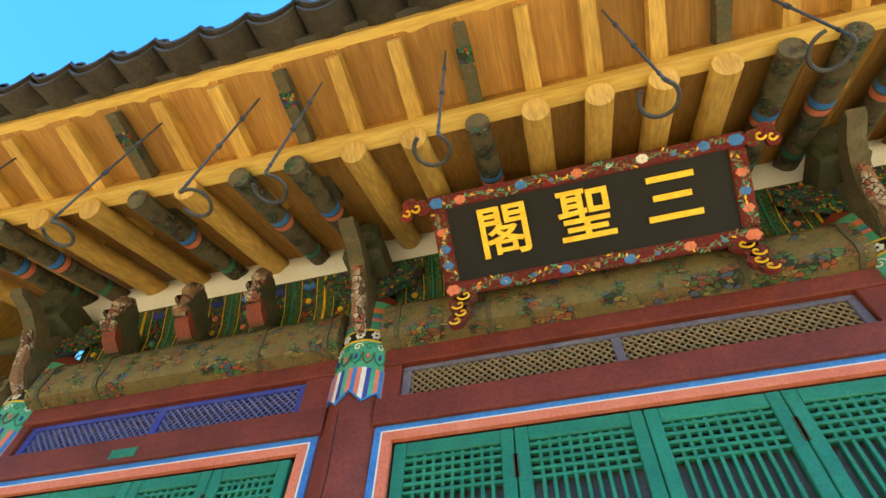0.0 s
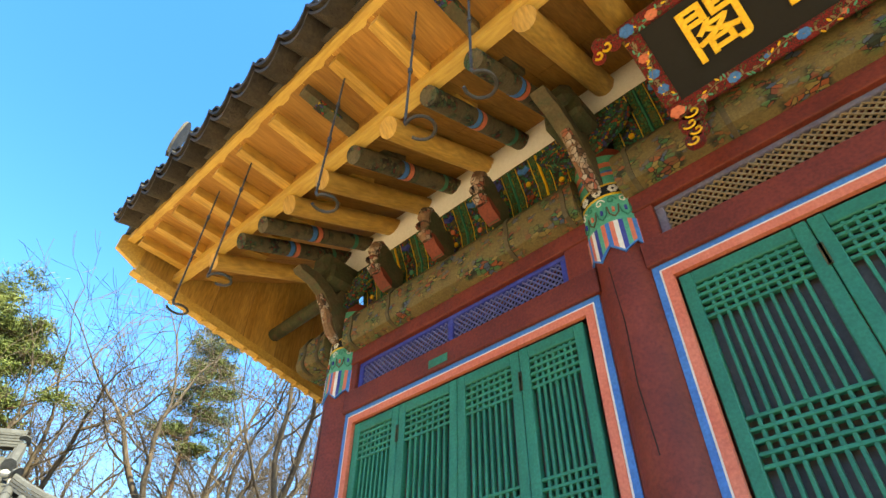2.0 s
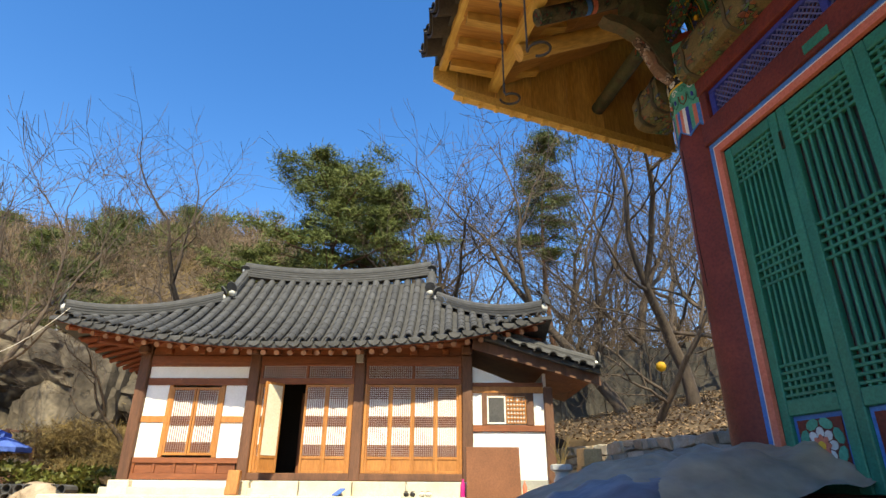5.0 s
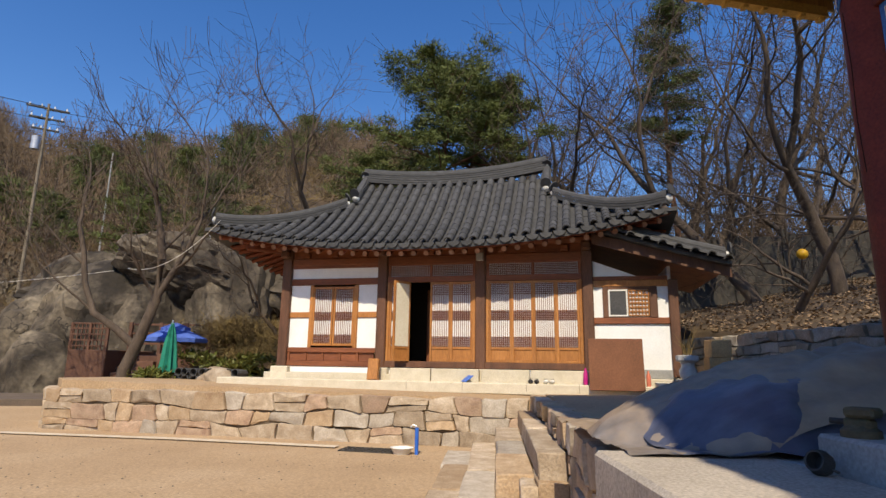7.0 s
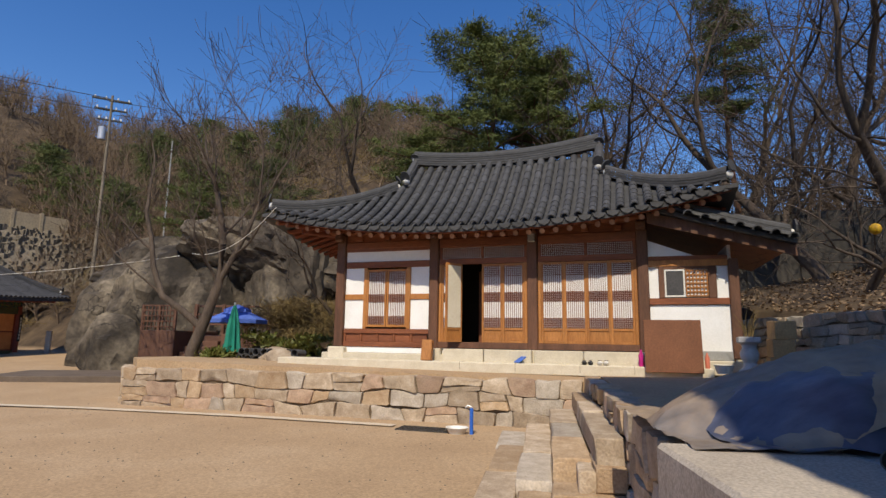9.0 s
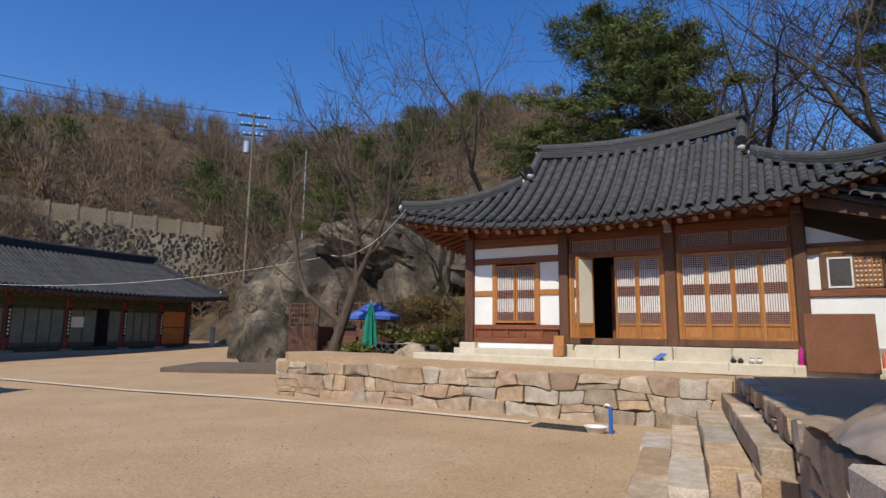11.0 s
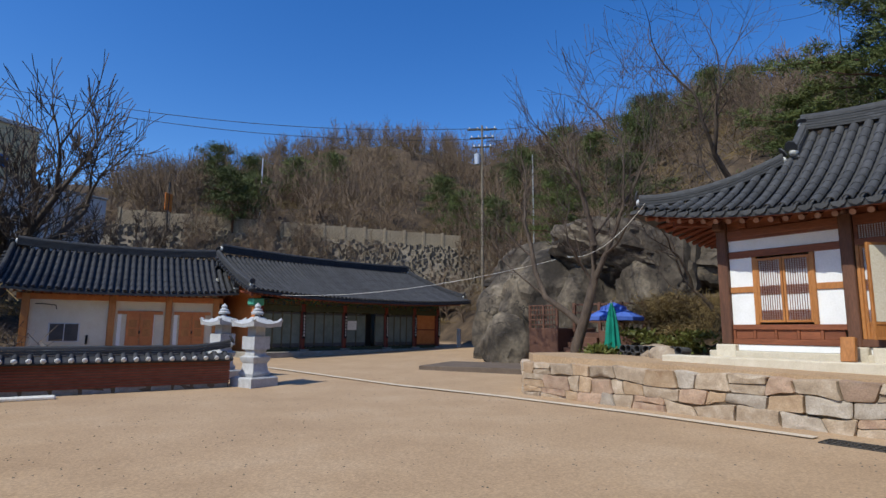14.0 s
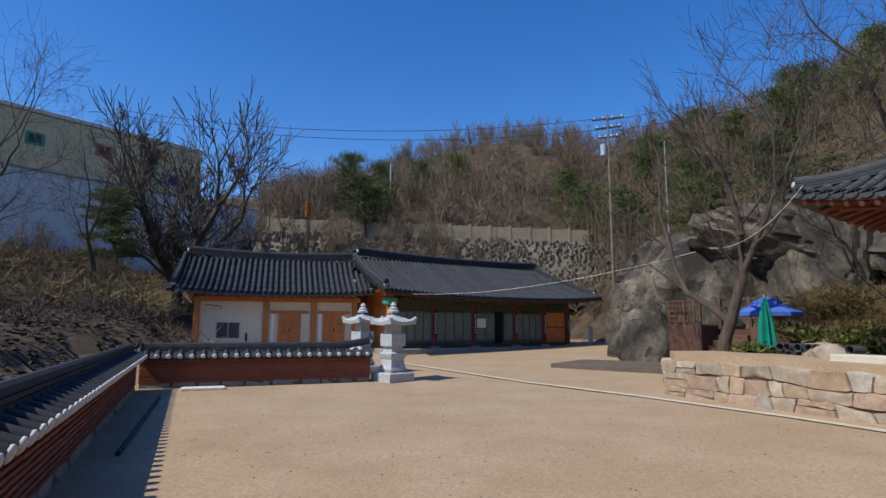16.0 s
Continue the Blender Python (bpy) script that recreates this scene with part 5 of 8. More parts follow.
for s in (-1, 1):
    part("corner_beam", boxed((-0.2, -0.09, 0), (1.0, 0.09, 0.16), 0.02, Matrix.Translation((-0.25, HC + s * 3.5, 3.78)) @ Matrix.Rotation(radians(45 * s), 4, "Z")), RAFT_RED, house)
    sheet("side_eave", lambda u, v, s=s: Vector((lerp(0.05, -3.9, u), HC + s * lerp(h_half(HC + s) - 0.12, 3.35, v), lerp(3.98 - 0.15 * math.sin(u * math.pi), 4.1, v))), spread(0, 1, 10), [0, 1], 0.03, RAFT_RED, house)
    for k in range(14):
        x = 0.05 - k * 0.28
        part("rafter", rodded((x, HC + s * (h_half(HC + s) - 0.2), 3.93 - 0.28 * math.sin(k / 14 * math.pi)), (x, HC + s * 3.3, 4.15), 0.05, n=8), RAFT_RED, house)

POSTS = (-3.95, -1.71, 0.40, 2.52)
for y in POSTS:
    part("post", boxed((-0.13, y - 0.105, 1.28), (0.075, y + 0.105, 3.95), 0.02), HPOST, house)
    part("bracket", boxed((-0.1, y - 0.09, 3.62), (0.24, y + 0.09, 3.78), 0.03), HPOST, house)
    part("post_stone", boxed((-0.2, y - 0.2, 0.95), (0.15, y + 0.2, 1.285), 0.02), DRESSED, house)
for a, b in zip(POSTS, POSTS[1:]):
    part("eave_beam", boxed((-0.09, a + 0.105, 3.46), (0.02, b - 0.105, 3.62), 0.012), HWOOD_H, house)
    part("upper_board", boxed((-0.07, a + 0.105, 3.62), (-0.02, b - 0.105, 3.80), 0.006), HWOOD_H, house)
    for t in (0.2, 0.5, 0.8):
        y = lerp(a, b, t)
        part("bearing_block", boxed((-0.03, y - 0.07, 3.64), (0.07, y + 0.07, 3.74), 0.01), HWOOD_H, house)
part("purlin", rodded((0, -4.6, 3.88), (0, 3.5, 3.88), 0.09), HWOOD_H, house)
part("sill", boxed((-0.1, POSTS[1], 1.29), (0.05, POSTS[3], 1.42), 0.012), HPOST, house)
part("stylobate", boxed((-3.6, -4.3, 0.90), (0.14, 4.3, 1.16), 0.015), DRESSED, house, "cream dressed granite plinth course")
part("plinth", boxed((-3.4, -3.85, 1.16), (0.0, 2.6, 1.29), 0.01), PLASTER, house)
part("step_course", boxed((0.14, -5.1, 0.84), (0.62, 3.6, 1.04), 0.015), DRESSED, house, "long cream granite step before the doors")
for y0 in (-0.95, 0.15, 1.35, 2.3):
    part("step_joint", boxed((0.13, y0, 0.9), (0.623, y0 + 0.006, 1.042), 0), JOINT, house)
for k, (y0, y1) in enumerate(((-1.4, -0.55), (-0.54, 0.42), (0.46, 1.4), (1.41, 2.45))):
    part("door_step", boxed((0.143, y0, 0.98), (0.30, y1 - 0.01, 1.285), 0.012), DRESSED, house)
# body behind
part("rear_body", boxed((-3.4, -4.0, 1.0), (-3.3, 2.55, 4.2), 0), PLASTER, house)
for y in (-4.0, 2.5):
    part("side_wall", boxed((-3.3, y, 1.0), (-0.12, y + 0.06, 4.3), 0), PLASTER, house)
# Near-black wall and ceiling stand in for the shade of the room.
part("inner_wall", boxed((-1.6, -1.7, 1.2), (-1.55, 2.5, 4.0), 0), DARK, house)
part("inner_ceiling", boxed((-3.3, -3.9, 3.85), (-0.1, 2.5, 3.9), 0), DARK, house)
part("inner_floor", boxed((-3.3, -3.9, 1.3), (-0.1, 2.5, 1.38), 0), HWOOD, house)

# first bay: white panels round a lattice window
part("white_panel", boxed((-0.05, -3.84, 3.17), (-0.02, -1.82, 3.40), 0.003), PLASTER, house)
part("rail", boxed((-0.06, -3.84, 3.03), (0.01, -1.82, 3.17), 0.008), HWOOD_H, house)
for a, b in ((-3.84, -3.38), (-2.26, -1.82)):
    part("white_panel", boxed((-0.05, a, 2.44), (-0.02, b, 3.03), 0.003), PLASTER, house)
    part("white_panel", boxed((-0.05, a, 1.68), (-0.02, b, 2.32), 0.003), PLASTER, house)
    part("rail", boxed((-0.06, a, 2.32), (0.005, b, 2.44), 0.006), HDOOR, house)
part("rail", boxed((-0.07, -3.84, 1.58), (0.02, -1.82, 1.68), 0.008), HWOOD_H, house)
part("rail", boxed((-0.07, -3.84, 1.29), (0.02, -1.82, 1.40), 0.008), HWOOD_H, house)
for k in range(5):
    a = lerp(-3.82, -1.84, k / 5)
    part("wainscot_panel", boxed((-0.05, a + 0.03, 1.40), (-0.02, a + 0.366, 1.58), 0.006), HWOOD_H, house)
    part("wainscot_stile", boxed((-0.06, a - 0.02, 1.40), (0.005, a + 0.03, 1.58), 0.006), HWOOD_H, house)
part("upper_rail", boxed((-0.06, -3.84, 3.40), (0.01, -1.82, 3.47), 0.006), HWOOD_H, house)


def paper_leaf(name, y0, y1, z0, z1, parent, kick=True, m=None, back=False):
    """A papered lattice door: dense grids at top, middle and bottom, close bars between."""
    st = 0.045
    zz = z0 + (0.30 if kick else 0.05)

    def add(nm, bm, mat_, par, label=""):
        if m is not None:
            bmesh.ops.transform(bm, matrix=m, verts=bm.verts)
        return part(nm, bm, mat_, par, label)

    bm = bmesh.new()
    for lo, hi in (((-0.03, y0, z0), (0.015, y0 + st, z1)), ((-0.03, y1 - st, z0), (0.015, y1, z1)), ((-0.028, y0 + st, z1 - 0.05), (0.013, y1 - st, z1)), ((-0.028, y0 + st, z0), (0.013, y1 - st, z0 + 0.05))):
        box(bm, lo, hi, 0.005)
    if kick:
        box(bm, (-0.028, y0 + st, zz - 0.05), (0.013, y1 - st, zz), 0.005)
    leaf = add(name, bm, HDOOR, parent, "honey-coloured lattice door leaf with white paper")
    if kick:
        add("kick_panel", boxed((-0.015, y0 + st, z0 + 0.05), (-0.003, y1 - st, zz - 0.05), 0.004), HDOOR, leaf)
    add("paper", boxed((-0.02, y0 + st, zz), (-0.012, y1 - st, z1 - 0.05), 0), PAPER, leaf, "white paper behind the lattice")
    bm = bmesh.new()
    a, b = y0 + st, y1 - st
    n = 9
    for k in range(1, n):
        y = lerp(a, b, k / n)
        box(bm, (-0.010, y - 0.005, zz), (0.004, y + 0.005, z1 - 0.05), 0)
    hh = z1 - 0.05 - zz
    for c0, c1, k in ((0.0, 0.17, 6), (0.42, 0.58, 6), (0.82, 1.0, 6)):
        for j in range(k):
            z = zz + hh * lerp(c0, c1, (j + 0.5) / k)
            box(bm, (-0.012, a, z - 0.006), (0.006, b, z + 0.006), 0)
    add("lattice", bm, HWOOD, leaf, "fine dark lattice bars")
    return leaf


paper_leaf("window_leaf", -3.30, -2.825, 1.72, 2.99, house, False)
paper_leaf("window_leaf", -2.815, -2.34, 1.72, 2.99, house, False)
for a, b in ((-3.38, -3.30), (-2.34, -2.26)):
    part("window_jamb", boxed((-0.06, a, 1.68), (0.02, b, 3.03), 0.006), HDOOR, house)
# second and third bays
for y0, y1 in ((-1.60, 0.29), (0.51, 2.41)):
    part("transom_rail", boxed((-0.07, y0, 3.06), (0.02, y1, 3.18), 0.008), HWOOD_H, house)
    part("transom_rail", boxed((-0.07, y0, 3.42), (0.02, y1, 3.47), 0.008), HWOOD_H, house)
    mid = (y0 + y1) / 2
    for a, b in ((y0, y0 + 0.06), (mid - 0.03, mid + 0.03), (y1 - 0.06, y1)):
        part("transom_stile", boxed((-0.06, a, 3.18), (0.01, b, 3.42), 0.006), HWOOD_H, house)
    for a, b in ((y0 + 0.06, mid - 0.03), (mid + 0.03, y1 - 0.06)):
        part("transom_paper", boxed((-0.045, a, 3.18), (-0.035, b, 3.42), 0), PAPER, house)
        bm = bmesh.new()
        for k in range(1, 22):
            y = lerp(a, b, k / 22)
            box(bm, (-0.035, y - 0.006, 3.18), (-0.015, y + 0.006, 3.42), 0)
        for k in range(1, 7):
            z = lerp(3.18, 3.42, k / 7)
            box(bm, (-0.034, a, z - 0.006), (-0.014, b, z + 0.006), 0)
        part("transom_lattice", bm, HWOOD, house)
    for a, b in ((y0, y0 + 0.06), (y1 - 0.06, y1)):
        part("door_jamb", boxed((-0.08, a, 1.42), (0.03, b, 3.06), 0.008), HDOOR, house)
edges = (-1.54, -1.095, -0.66, -0.225, 0.23)
paper_leaf("door_leaf", edges[0], edges[1], 1.42, 3.05, house)
paper_leaf("door_leaf", edges[2], edges[3], 1.42, 3.05, house)
paper_leaf("door_leaf", edges[3], edges[4], 1.42, 3.05, house)
swing = Matrix.Translation((0.03, -1.10, 0)) @ Matrix.Rotation(radians(-122), 4, "Z") @ Matrix.Translation((0, 1.095, 0))
op = paper_leaf("open_door_leaf", edges[1], edges[2], 1.42, 3.05, house, True, swing)
bm = boxed((-0.034, edges[1] + 0.045, 1.72), (-0.03, edges[2] - 0.045, 3.0), 0)
bmesh.ops.transform(bm, matrix=swing, verts=bm.verts)
part("paper_back", bm, CREAM, op, "cream papered back of the open leaf")
e2 = (0.57, 1.025, 1.46, 1.905, 2.35)
for a, b in zip(e2, e2[1:]):
    paper_leaf("door_leaf", a, b, 1.42, 3.05, house)
part("inner_door", boxed((-0.9, -0.95, 1.4), (-0.86, -0.7, 3.0), 0.01), HWOOD, house)

# lean-to wing
part("wing_post", boxed((-0.12, 4.0, 1.2), (0.07, 4.17, 3.02), 0.015), HPOST, house)
part("wing_base", boxed((-0.1, 2.62, 1.16), (0.03, 4.0, 1.58 - 0.25), 0.01), CONCRETE, house)
part("white_panel", boxed((-0.05, 2.62, 1.33), (-0.02, 4.0, 2.18), 0.003), PLASTER, house)
part("rail", boxed((-0.06, 2.62, 2.18), (0.02, 4.0, 2.30), 0.008), HWOOD_H, house)
for a, b in ((2.62, 2.80), (3.80, 4.0)):
    part("white_panel", boxed((-0.05, a, 2.30), (-0.02, b, 2.90), 0.003), PLASTER, house)
part("rail", boxed((-0.06, 2.62, 2.90), (0.02, 4.0, 3.02), 0.008), HDOOR, house)
part("rail", boxed((-0.06, 2.62, 3.02), (0.015, 4.0, 3.10), 0.008), HWOOD_H, house)
part("white_gable", prism([(2.62, 3.10), (3.45, 3.10), (2.62, 3.42)], 0.03, "x", -0.05), PLASTER, house)
wf = part("window_frame", boxed((-0.06, 2.80, 2.30), (0.03, 2.90, 2.90), 0.006), HPOST, house)
part("window_frame", boxed((-0.06, 3.66, 2.30), (0.03, 3.80, 2.90), 0.006), HPOST, house)
part("window_frame", boxed((-0.05, 2.90, 2.84), (0.01, 3.66, 2.90), 0.006), HPOST, house)
for lo, hi in (((0, 2.90, 2.32), (0.02, 2.93, 2.84)), ((0, 3.23, 2.32), (0.02, 3.26, 2.84)), ((0, 2.93, 2.32), (0.02, 3.23, 2.35)), ((0, 2.93, 2.81), (0.02, 3.23, 2.84))):
    part("sash", boxed(lo, hi, 0.003), WHITE, house)
part("pane", boxed((0.005, 2.93, 2.35), (0.01, 3.23, 2.81), 0), DARKPAPER, house, "dark reflecting pane")
bm = bmesh.new()
for k in range(7):
    y = lerp(3.28, 3.64, k / 6)
    box(bm, (0, y - 0.012, 2.34), (0.02, y + 0.012, 2.82), 0)
    z = lerp(2.34, 2.82, k / 6)
    box(bm, (-0.004, 3.28, z - 0.012), (0.016, 3.64, z + 0.012), 0)
part("lattice", bm, HDOOR, house)
part("lattice_paper", boxed((-0.02, 3.28, 2.32), (-0.01, 3.64, 2.84), 0), PAPER, house)
part("wing_side", boxed((-3.0, 4.02, 1.1), (-0.12, 4.08, 3.3), 0), PLASTER, house)


def wing(u, v):
    """Lean-to slope: u from front to back, v down from the house."""
    return Vector((lerp(0.62, -3.2, u), lerp(2.62, 5.0, v), 3.98 - 0.86 * v + 0.12 * v * v))


sheet("wing_roof", wing, spread(0, 1, 5), spread(0, 1, 7), 0.07, TILE, house)
for k in range(13):
    x = 0.62 - k * 0.29
    rows = [wing(k * 0.29 / 3.82, v) for v in spread(1, 0, 10)]
    for p, q in zip(rows, rows[1:]):
        piece("roof_tile", house_tile, house, along(p + Vector((0, 0, 0.03)), q + Vector((0, 0, 0.03))))
ridge_run(house, [wing(0.03, v) + Vector((0, 0, 0.06)) for v in spread(0.25, 0.97, 7)], 0.16, 2)
# verge: short tiles lying across the slope edge
for k in range(9):
    p = wing(0, lerp(0.06, 0.97, k / 8))
    piece("roof_tile", house_tile, house, along(p + Vector((0.14, 0, 0.0)), p + Vector((-0.3, 0, 0.06))))
part("barge_board", prism([(2.62, 3.66), (2.62, 3.86), (5.0, 3.16), (5.02, 2.97)], 0.05, "x", 0.45), HPOST, house)
part("wing_soffit", prism([(2.62, 3.84), (2.62, 3.88), (4.98, 3.18), (4.98, 3.14)], -3.6, "x", 0.45), HWOOD, house)
solo("wall_lamp", boxed((0.08, 0.33, 3.46), (0.16, 0.47, 3.66), 0.012), CONCRETE, "small grey box lamp fixed on a dark post", "lamp", (-12.25, 0, 0), -12.4)
# loose things along the house front
def at_house(x, y):
    p = house.matrix_basis @ Vector((x, y, 0))
    return p.x, p.y


house.matrix_basis = pose(-12.25, 0, 0, 0, 0, -12.4)
ax, ay = at_house(0.75, 2.95)
bm = boxed((-0.015, -0.47, 0), (0.015, 0.47, 0.92), 0.004, Matrix.Rotation(radians(-9), 4, "Y"))
solo("brown_board", bm, RUST, "plain rust-brown sheet leaning on the granite step", "board", (ax, ay, 0.96), -12.4)
ax, ay = at_house(0.40, -1.72)
solo("wooden_box", boxed((-0.06, -0.11, 0), (0.06, 0.11, 0.42), 0.01, Matrix.Rotation(radians(-10), 4, "Y")), HDOOR, "upright honey-coloured wooden box leaning by the post", "box", (ax, ay, 1.04), -12.4)


def shoe(x, y, mat_, turn):
    ax, ay = at_house(x, y)
    bm = bmesh.new()
    v = bmesh.ops.create_uvsphere(bm, u_segments=12, v_segments=8, radius=1)["verts"]
    for w in v:
        k = 0.5 + 0.5 * w.co.x
        w.co = Vector((w.co.x * 0.14, w.co.y * 0.05, max(0.0, (w.co.z * 0.5 + 0.5)) * lerp(0.10, 0.05, k)))
    ob = solo("shoe", bm, mat_, "low slip-on shoe set on the granite step", "shoe", (ax, ay, 1.04), turn, "shoes on the step")
    # Near-black disc draws the shade inside the shoe.
    part("opening", lathe([(0.035, 0.085), (0.04, 0.092)], 10), DARK, ob)


for k, (y, mm) in enumerate(((1.42, RUBBER), (1.53, RUBBER), (1.70, WHITE), (1.81, WHITE))):
    shoe(0.45, y, mm, 165 + 6 * k)
ax, ay = at_house(0.45, 0.22)
solo("dustpan", boxed((-0.12, -0.1, 0), (0.12, 0.1, 0.02), 0.006, Matrix.Rotation(radians(35), 4, "X")), PLASTIC_B, "small blue plastic dustpan leaning on the step", "dustpan", (ax, ay, 1.10), 20)
ax, ay = at_house(0.42, 2.42)
ob = solo("bottle", lathe([(0.04, 0), (0.045, 0.02), (0.045, 0.2), (0.02, 0.26), (0.018, 0.3)], 12), PLASTIC_P, "magenta plastic bottle standing on the step", "bottle", (ax, ay, 1.04))
ax, ay = at_house(0.55, 3.5)
ob = solo("bottle", lathe([(0.035, 0), (0.04, 0.02), (0.04, 0.18), (0.015, 0.24), (0.013, 0.27)], 12), PINK, "small red bottle beside the brown board", "bottle", (ax, ay, 1.04))
ax, ay = at_house(0.6, 3.75)
ob = thing("basin", (ax, ay, 0.96), 0, "white plastic washbasin with a pink cloth", "basin")
part("bowl", lathe([(0.11, 0), (0.16, 0.14), (0.175, 0.15), (0.15, 0.14), (0.10, 0.02)], 20), WHITE, ob)
ax, ay = at_house(0.62, 4.15)
ob = thing("plant_stand", (ax, ay, 0.96), 0, "carved grey stone planter with dry twigs", "planter")
part("base", lathe([(0.17, 0), (0.18, 0.06), (0.12, 0.12), (0.10, 0.20), (0.14, 0.27), (0.15, 0.36), (0.11, 0.44), (0.12, 0.5), (0.19, 0.54), (0.19, 0.62), (0.15, 0.63)], 10), LANTERN, ob)
rnd = random.Random(21)
for k in range(14):
    a, h = rnd.uniform(0, 6.3), rnd.uniform(0.25, 0.6)
    part("twig", tube([(0.05 * math.cos(a), 0.05 * math.sin(a), 0.6), (0.1 * math.cos(a), 0.1 * math.sin(a), 0.6 + h * 0.6), (0.2 * math.cos(a + 0.4), 0.2 * math.sin(a + 0.4), 0.6 + h)], [0.008, 0.006, 0.003], 5), DRYLEAF, ob)
for k in range(3):
    ax, ay = at_house(0.5, 4.62 + 0.03 * k)
    ob = solo("cardboard_box", boxed((-0.16, -0.17, 0), (0.16, 0.17, 0.30), 0.006), CARD, "plain brown cardboard box in a stack", "box", (ax, ay, 0.95 + 0.303 * k), -12 + 5 * k, "cardboard boxes")
# ---- far halls across the court ----
def tiled_roof(root, x0, x1, rl, rr, z_eave, z_ridge, over, depth, spacing, r=0.085, lift=0.22):
    """A gently curved tiled roof, front towards -y; rl and rr set the ridge ends in from the eave ends."""
    c = (x0 + x1) / 2
    half = (x1 - x0) / 2

    def z_e(x):
        return z_eave + lift * (abs(x - c) / half) ** 2.5

    def surface(x, v):
        return Vector((x, -over + (over + depth / 2) * v, lerp(z_e(x), z_eave, v) + (z_ridge - z_eave) * (0.7 * v + 0.3 * v * v)))

    def top(x):
        if x < x0 + rl:
            return 0.15 + 0.85 * (x - x0) / rl if rl > 0.3 else 1
        if x > x1 - rr:
            return 0.05 + 0.95 * (x1 - x) / rr if rr > 0.3 else 1
        return 1.0

    sheet("roof_bed", lambda x, v: surface(x, v * top(x)) - Vector((0, 0, 0.02)), spread(x0, x1, 30), spread(0, 1, 6), 0.09, TILE_FAR, root)
    sheet("rear_slope", lambda x, v: Vector((x, depth / 2 + (depth / 2 + 0.6) * v, z_ridge - (z_ridge - z_eave) * v)), spread(x0 + rl, x1 - rr, 4), spread(0, 1, 3), 0.1, TILE_FAR, root)
    n = int((x1 - x0 - 0.1) / spacing)
    for k in range(n + 1):
        x = x0 + 0.08 + k * (x1 - x0 - 0.16) / n
        t = top(x)
        pts = [surface(x, t * v) + Vector((0, 0, 0.03)) for v in spread(0, 1, 7)]
        joined_rows("tile_row", [pts], r, TILE_FAR, root)
    ridge_run(root, [surface(x, 1) + Vector((0, 0, 0.02 + 0.18 * (abs(x - c) / half) ** 2)) for x in spread(x0 + rl * 0.95, x1 - rr * 0.95, 14)], 0.24, 5, True, TILE_FAR, False)
    return surface, z_e, top


# long dark hall
fb = thing("long_hall", (-12.75, -21.85, 0.42), 176.3, "long low temple hall with dark red posts and curtained glass doors", "building")
FBX = [0.35, 2.35, 4.55, 7.05, 8.95, 10.65]
part("stone_base", boxed((-0.3, -0.55, -0.3), (11.3, 4.2, 0.16), 0.02), STONE_G, fb)
surface, z_e, top = tiled_roof(fb, -0.75, 12.0, 0.25, 1.7, 2.42, 4.25, 1.25, 4.4, 0.21)
ridge_run(fb, [surface(-0.65, v) + Vector((0, 0, 0.05)) for v in spread(1, 0.06, 8)], 0.2, 3, True, TILE_FAR)
ridge_run(fb, [surface(x, top(x)) + Vector((0, 0, 0.05)) for x in spread(10.35, 11.85, 6)], 0.2, 3, True, TILE_FAR)
part("rear_wall", boxed((0.3, 3.9, 0), (10.7, 4.0, 2.7), 0), CREAM, fb)
part("end_wall", boxed((0.25, 0.0, 0.16), (0.33, 4.0, 2.9), 0), ORANGEDOOR, fb)
# This end wall is painted shade-black rather than a wall colour.
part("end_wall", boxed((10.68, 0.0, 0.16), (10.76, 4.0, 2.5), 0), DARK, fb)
part("gable", prism([(-0.9, 2.45), (2.2, 4.15), (5.2, 2.45)], 0.06, "x", 0.0), ORANGEDOOR, fb)
part("verge_board", prism([(-1.25, 2.36), (-1.25, 2.58), (2.2, 4.38), (2.2, 4.12)], 0.06, "x", -0.72), RAFT_RED, fb)
for k in range(15):
    p = surface(-0.75, k / 15)
    part("verge_tile", rodded(p + Vector((-0.12, 0, -0.03)), p + Vector((0.12, 0, 0.03)), 0.07, n=8), TILE_FAR, fb)
part("painted_bracket", boxed((-0.25, -0.5, 2.05), (0.25, 0.05, 2.35), 0.05), MINT, fb, "green painted corner bracket")
part("end_panel", boxed((0.2, 0.25, 0.3), (0.25, 1.4, 2.0), 0.01), ORANGEDOOR, fb)
part("lintel", boxed((0.3, -0.06, 1.86), (10.7, 0.06, 2.12), 0.01), OLDDARK, fb)
part("painted_frieze", boxed((0.3, -0.04, 2.12), (10.7, 0.04, 2.40), 0.01), SCROLL, fb)
for k in range(48):
    x = -0.5 + k * 0.25
    part("rafter", rodded((x, -1.12, z_e(x) - 0.13), (x, 0.1, 2.62), 0.055, n=8), RAFT_RED, fb)
for x in FBX:
    part("post", rodded((x, 0, 0.1), (x, 0, 2.2), 0.12, n=12), RED, fb)
    part("post_stone", boxed((x - 0.22, -0.25, 0.1), (x + 0.22, 0.22, 0.24), 0.02), STONE_G, fb)
    plate = part("verse_board", boxed((x - 0.07, -0.15, 0.7), (x + 0.07, -0.125, 1.85), 0.004), BLACK, fb, "narrow black verse board with small pale marks")
    for j in range(7):
        part("mark", boxed((x - 0.03, -0.154, 0.8 + j * 0.14), (x + 0.03, -0.150, 0.88 + j * 0.14), 0), WHITE, plate)
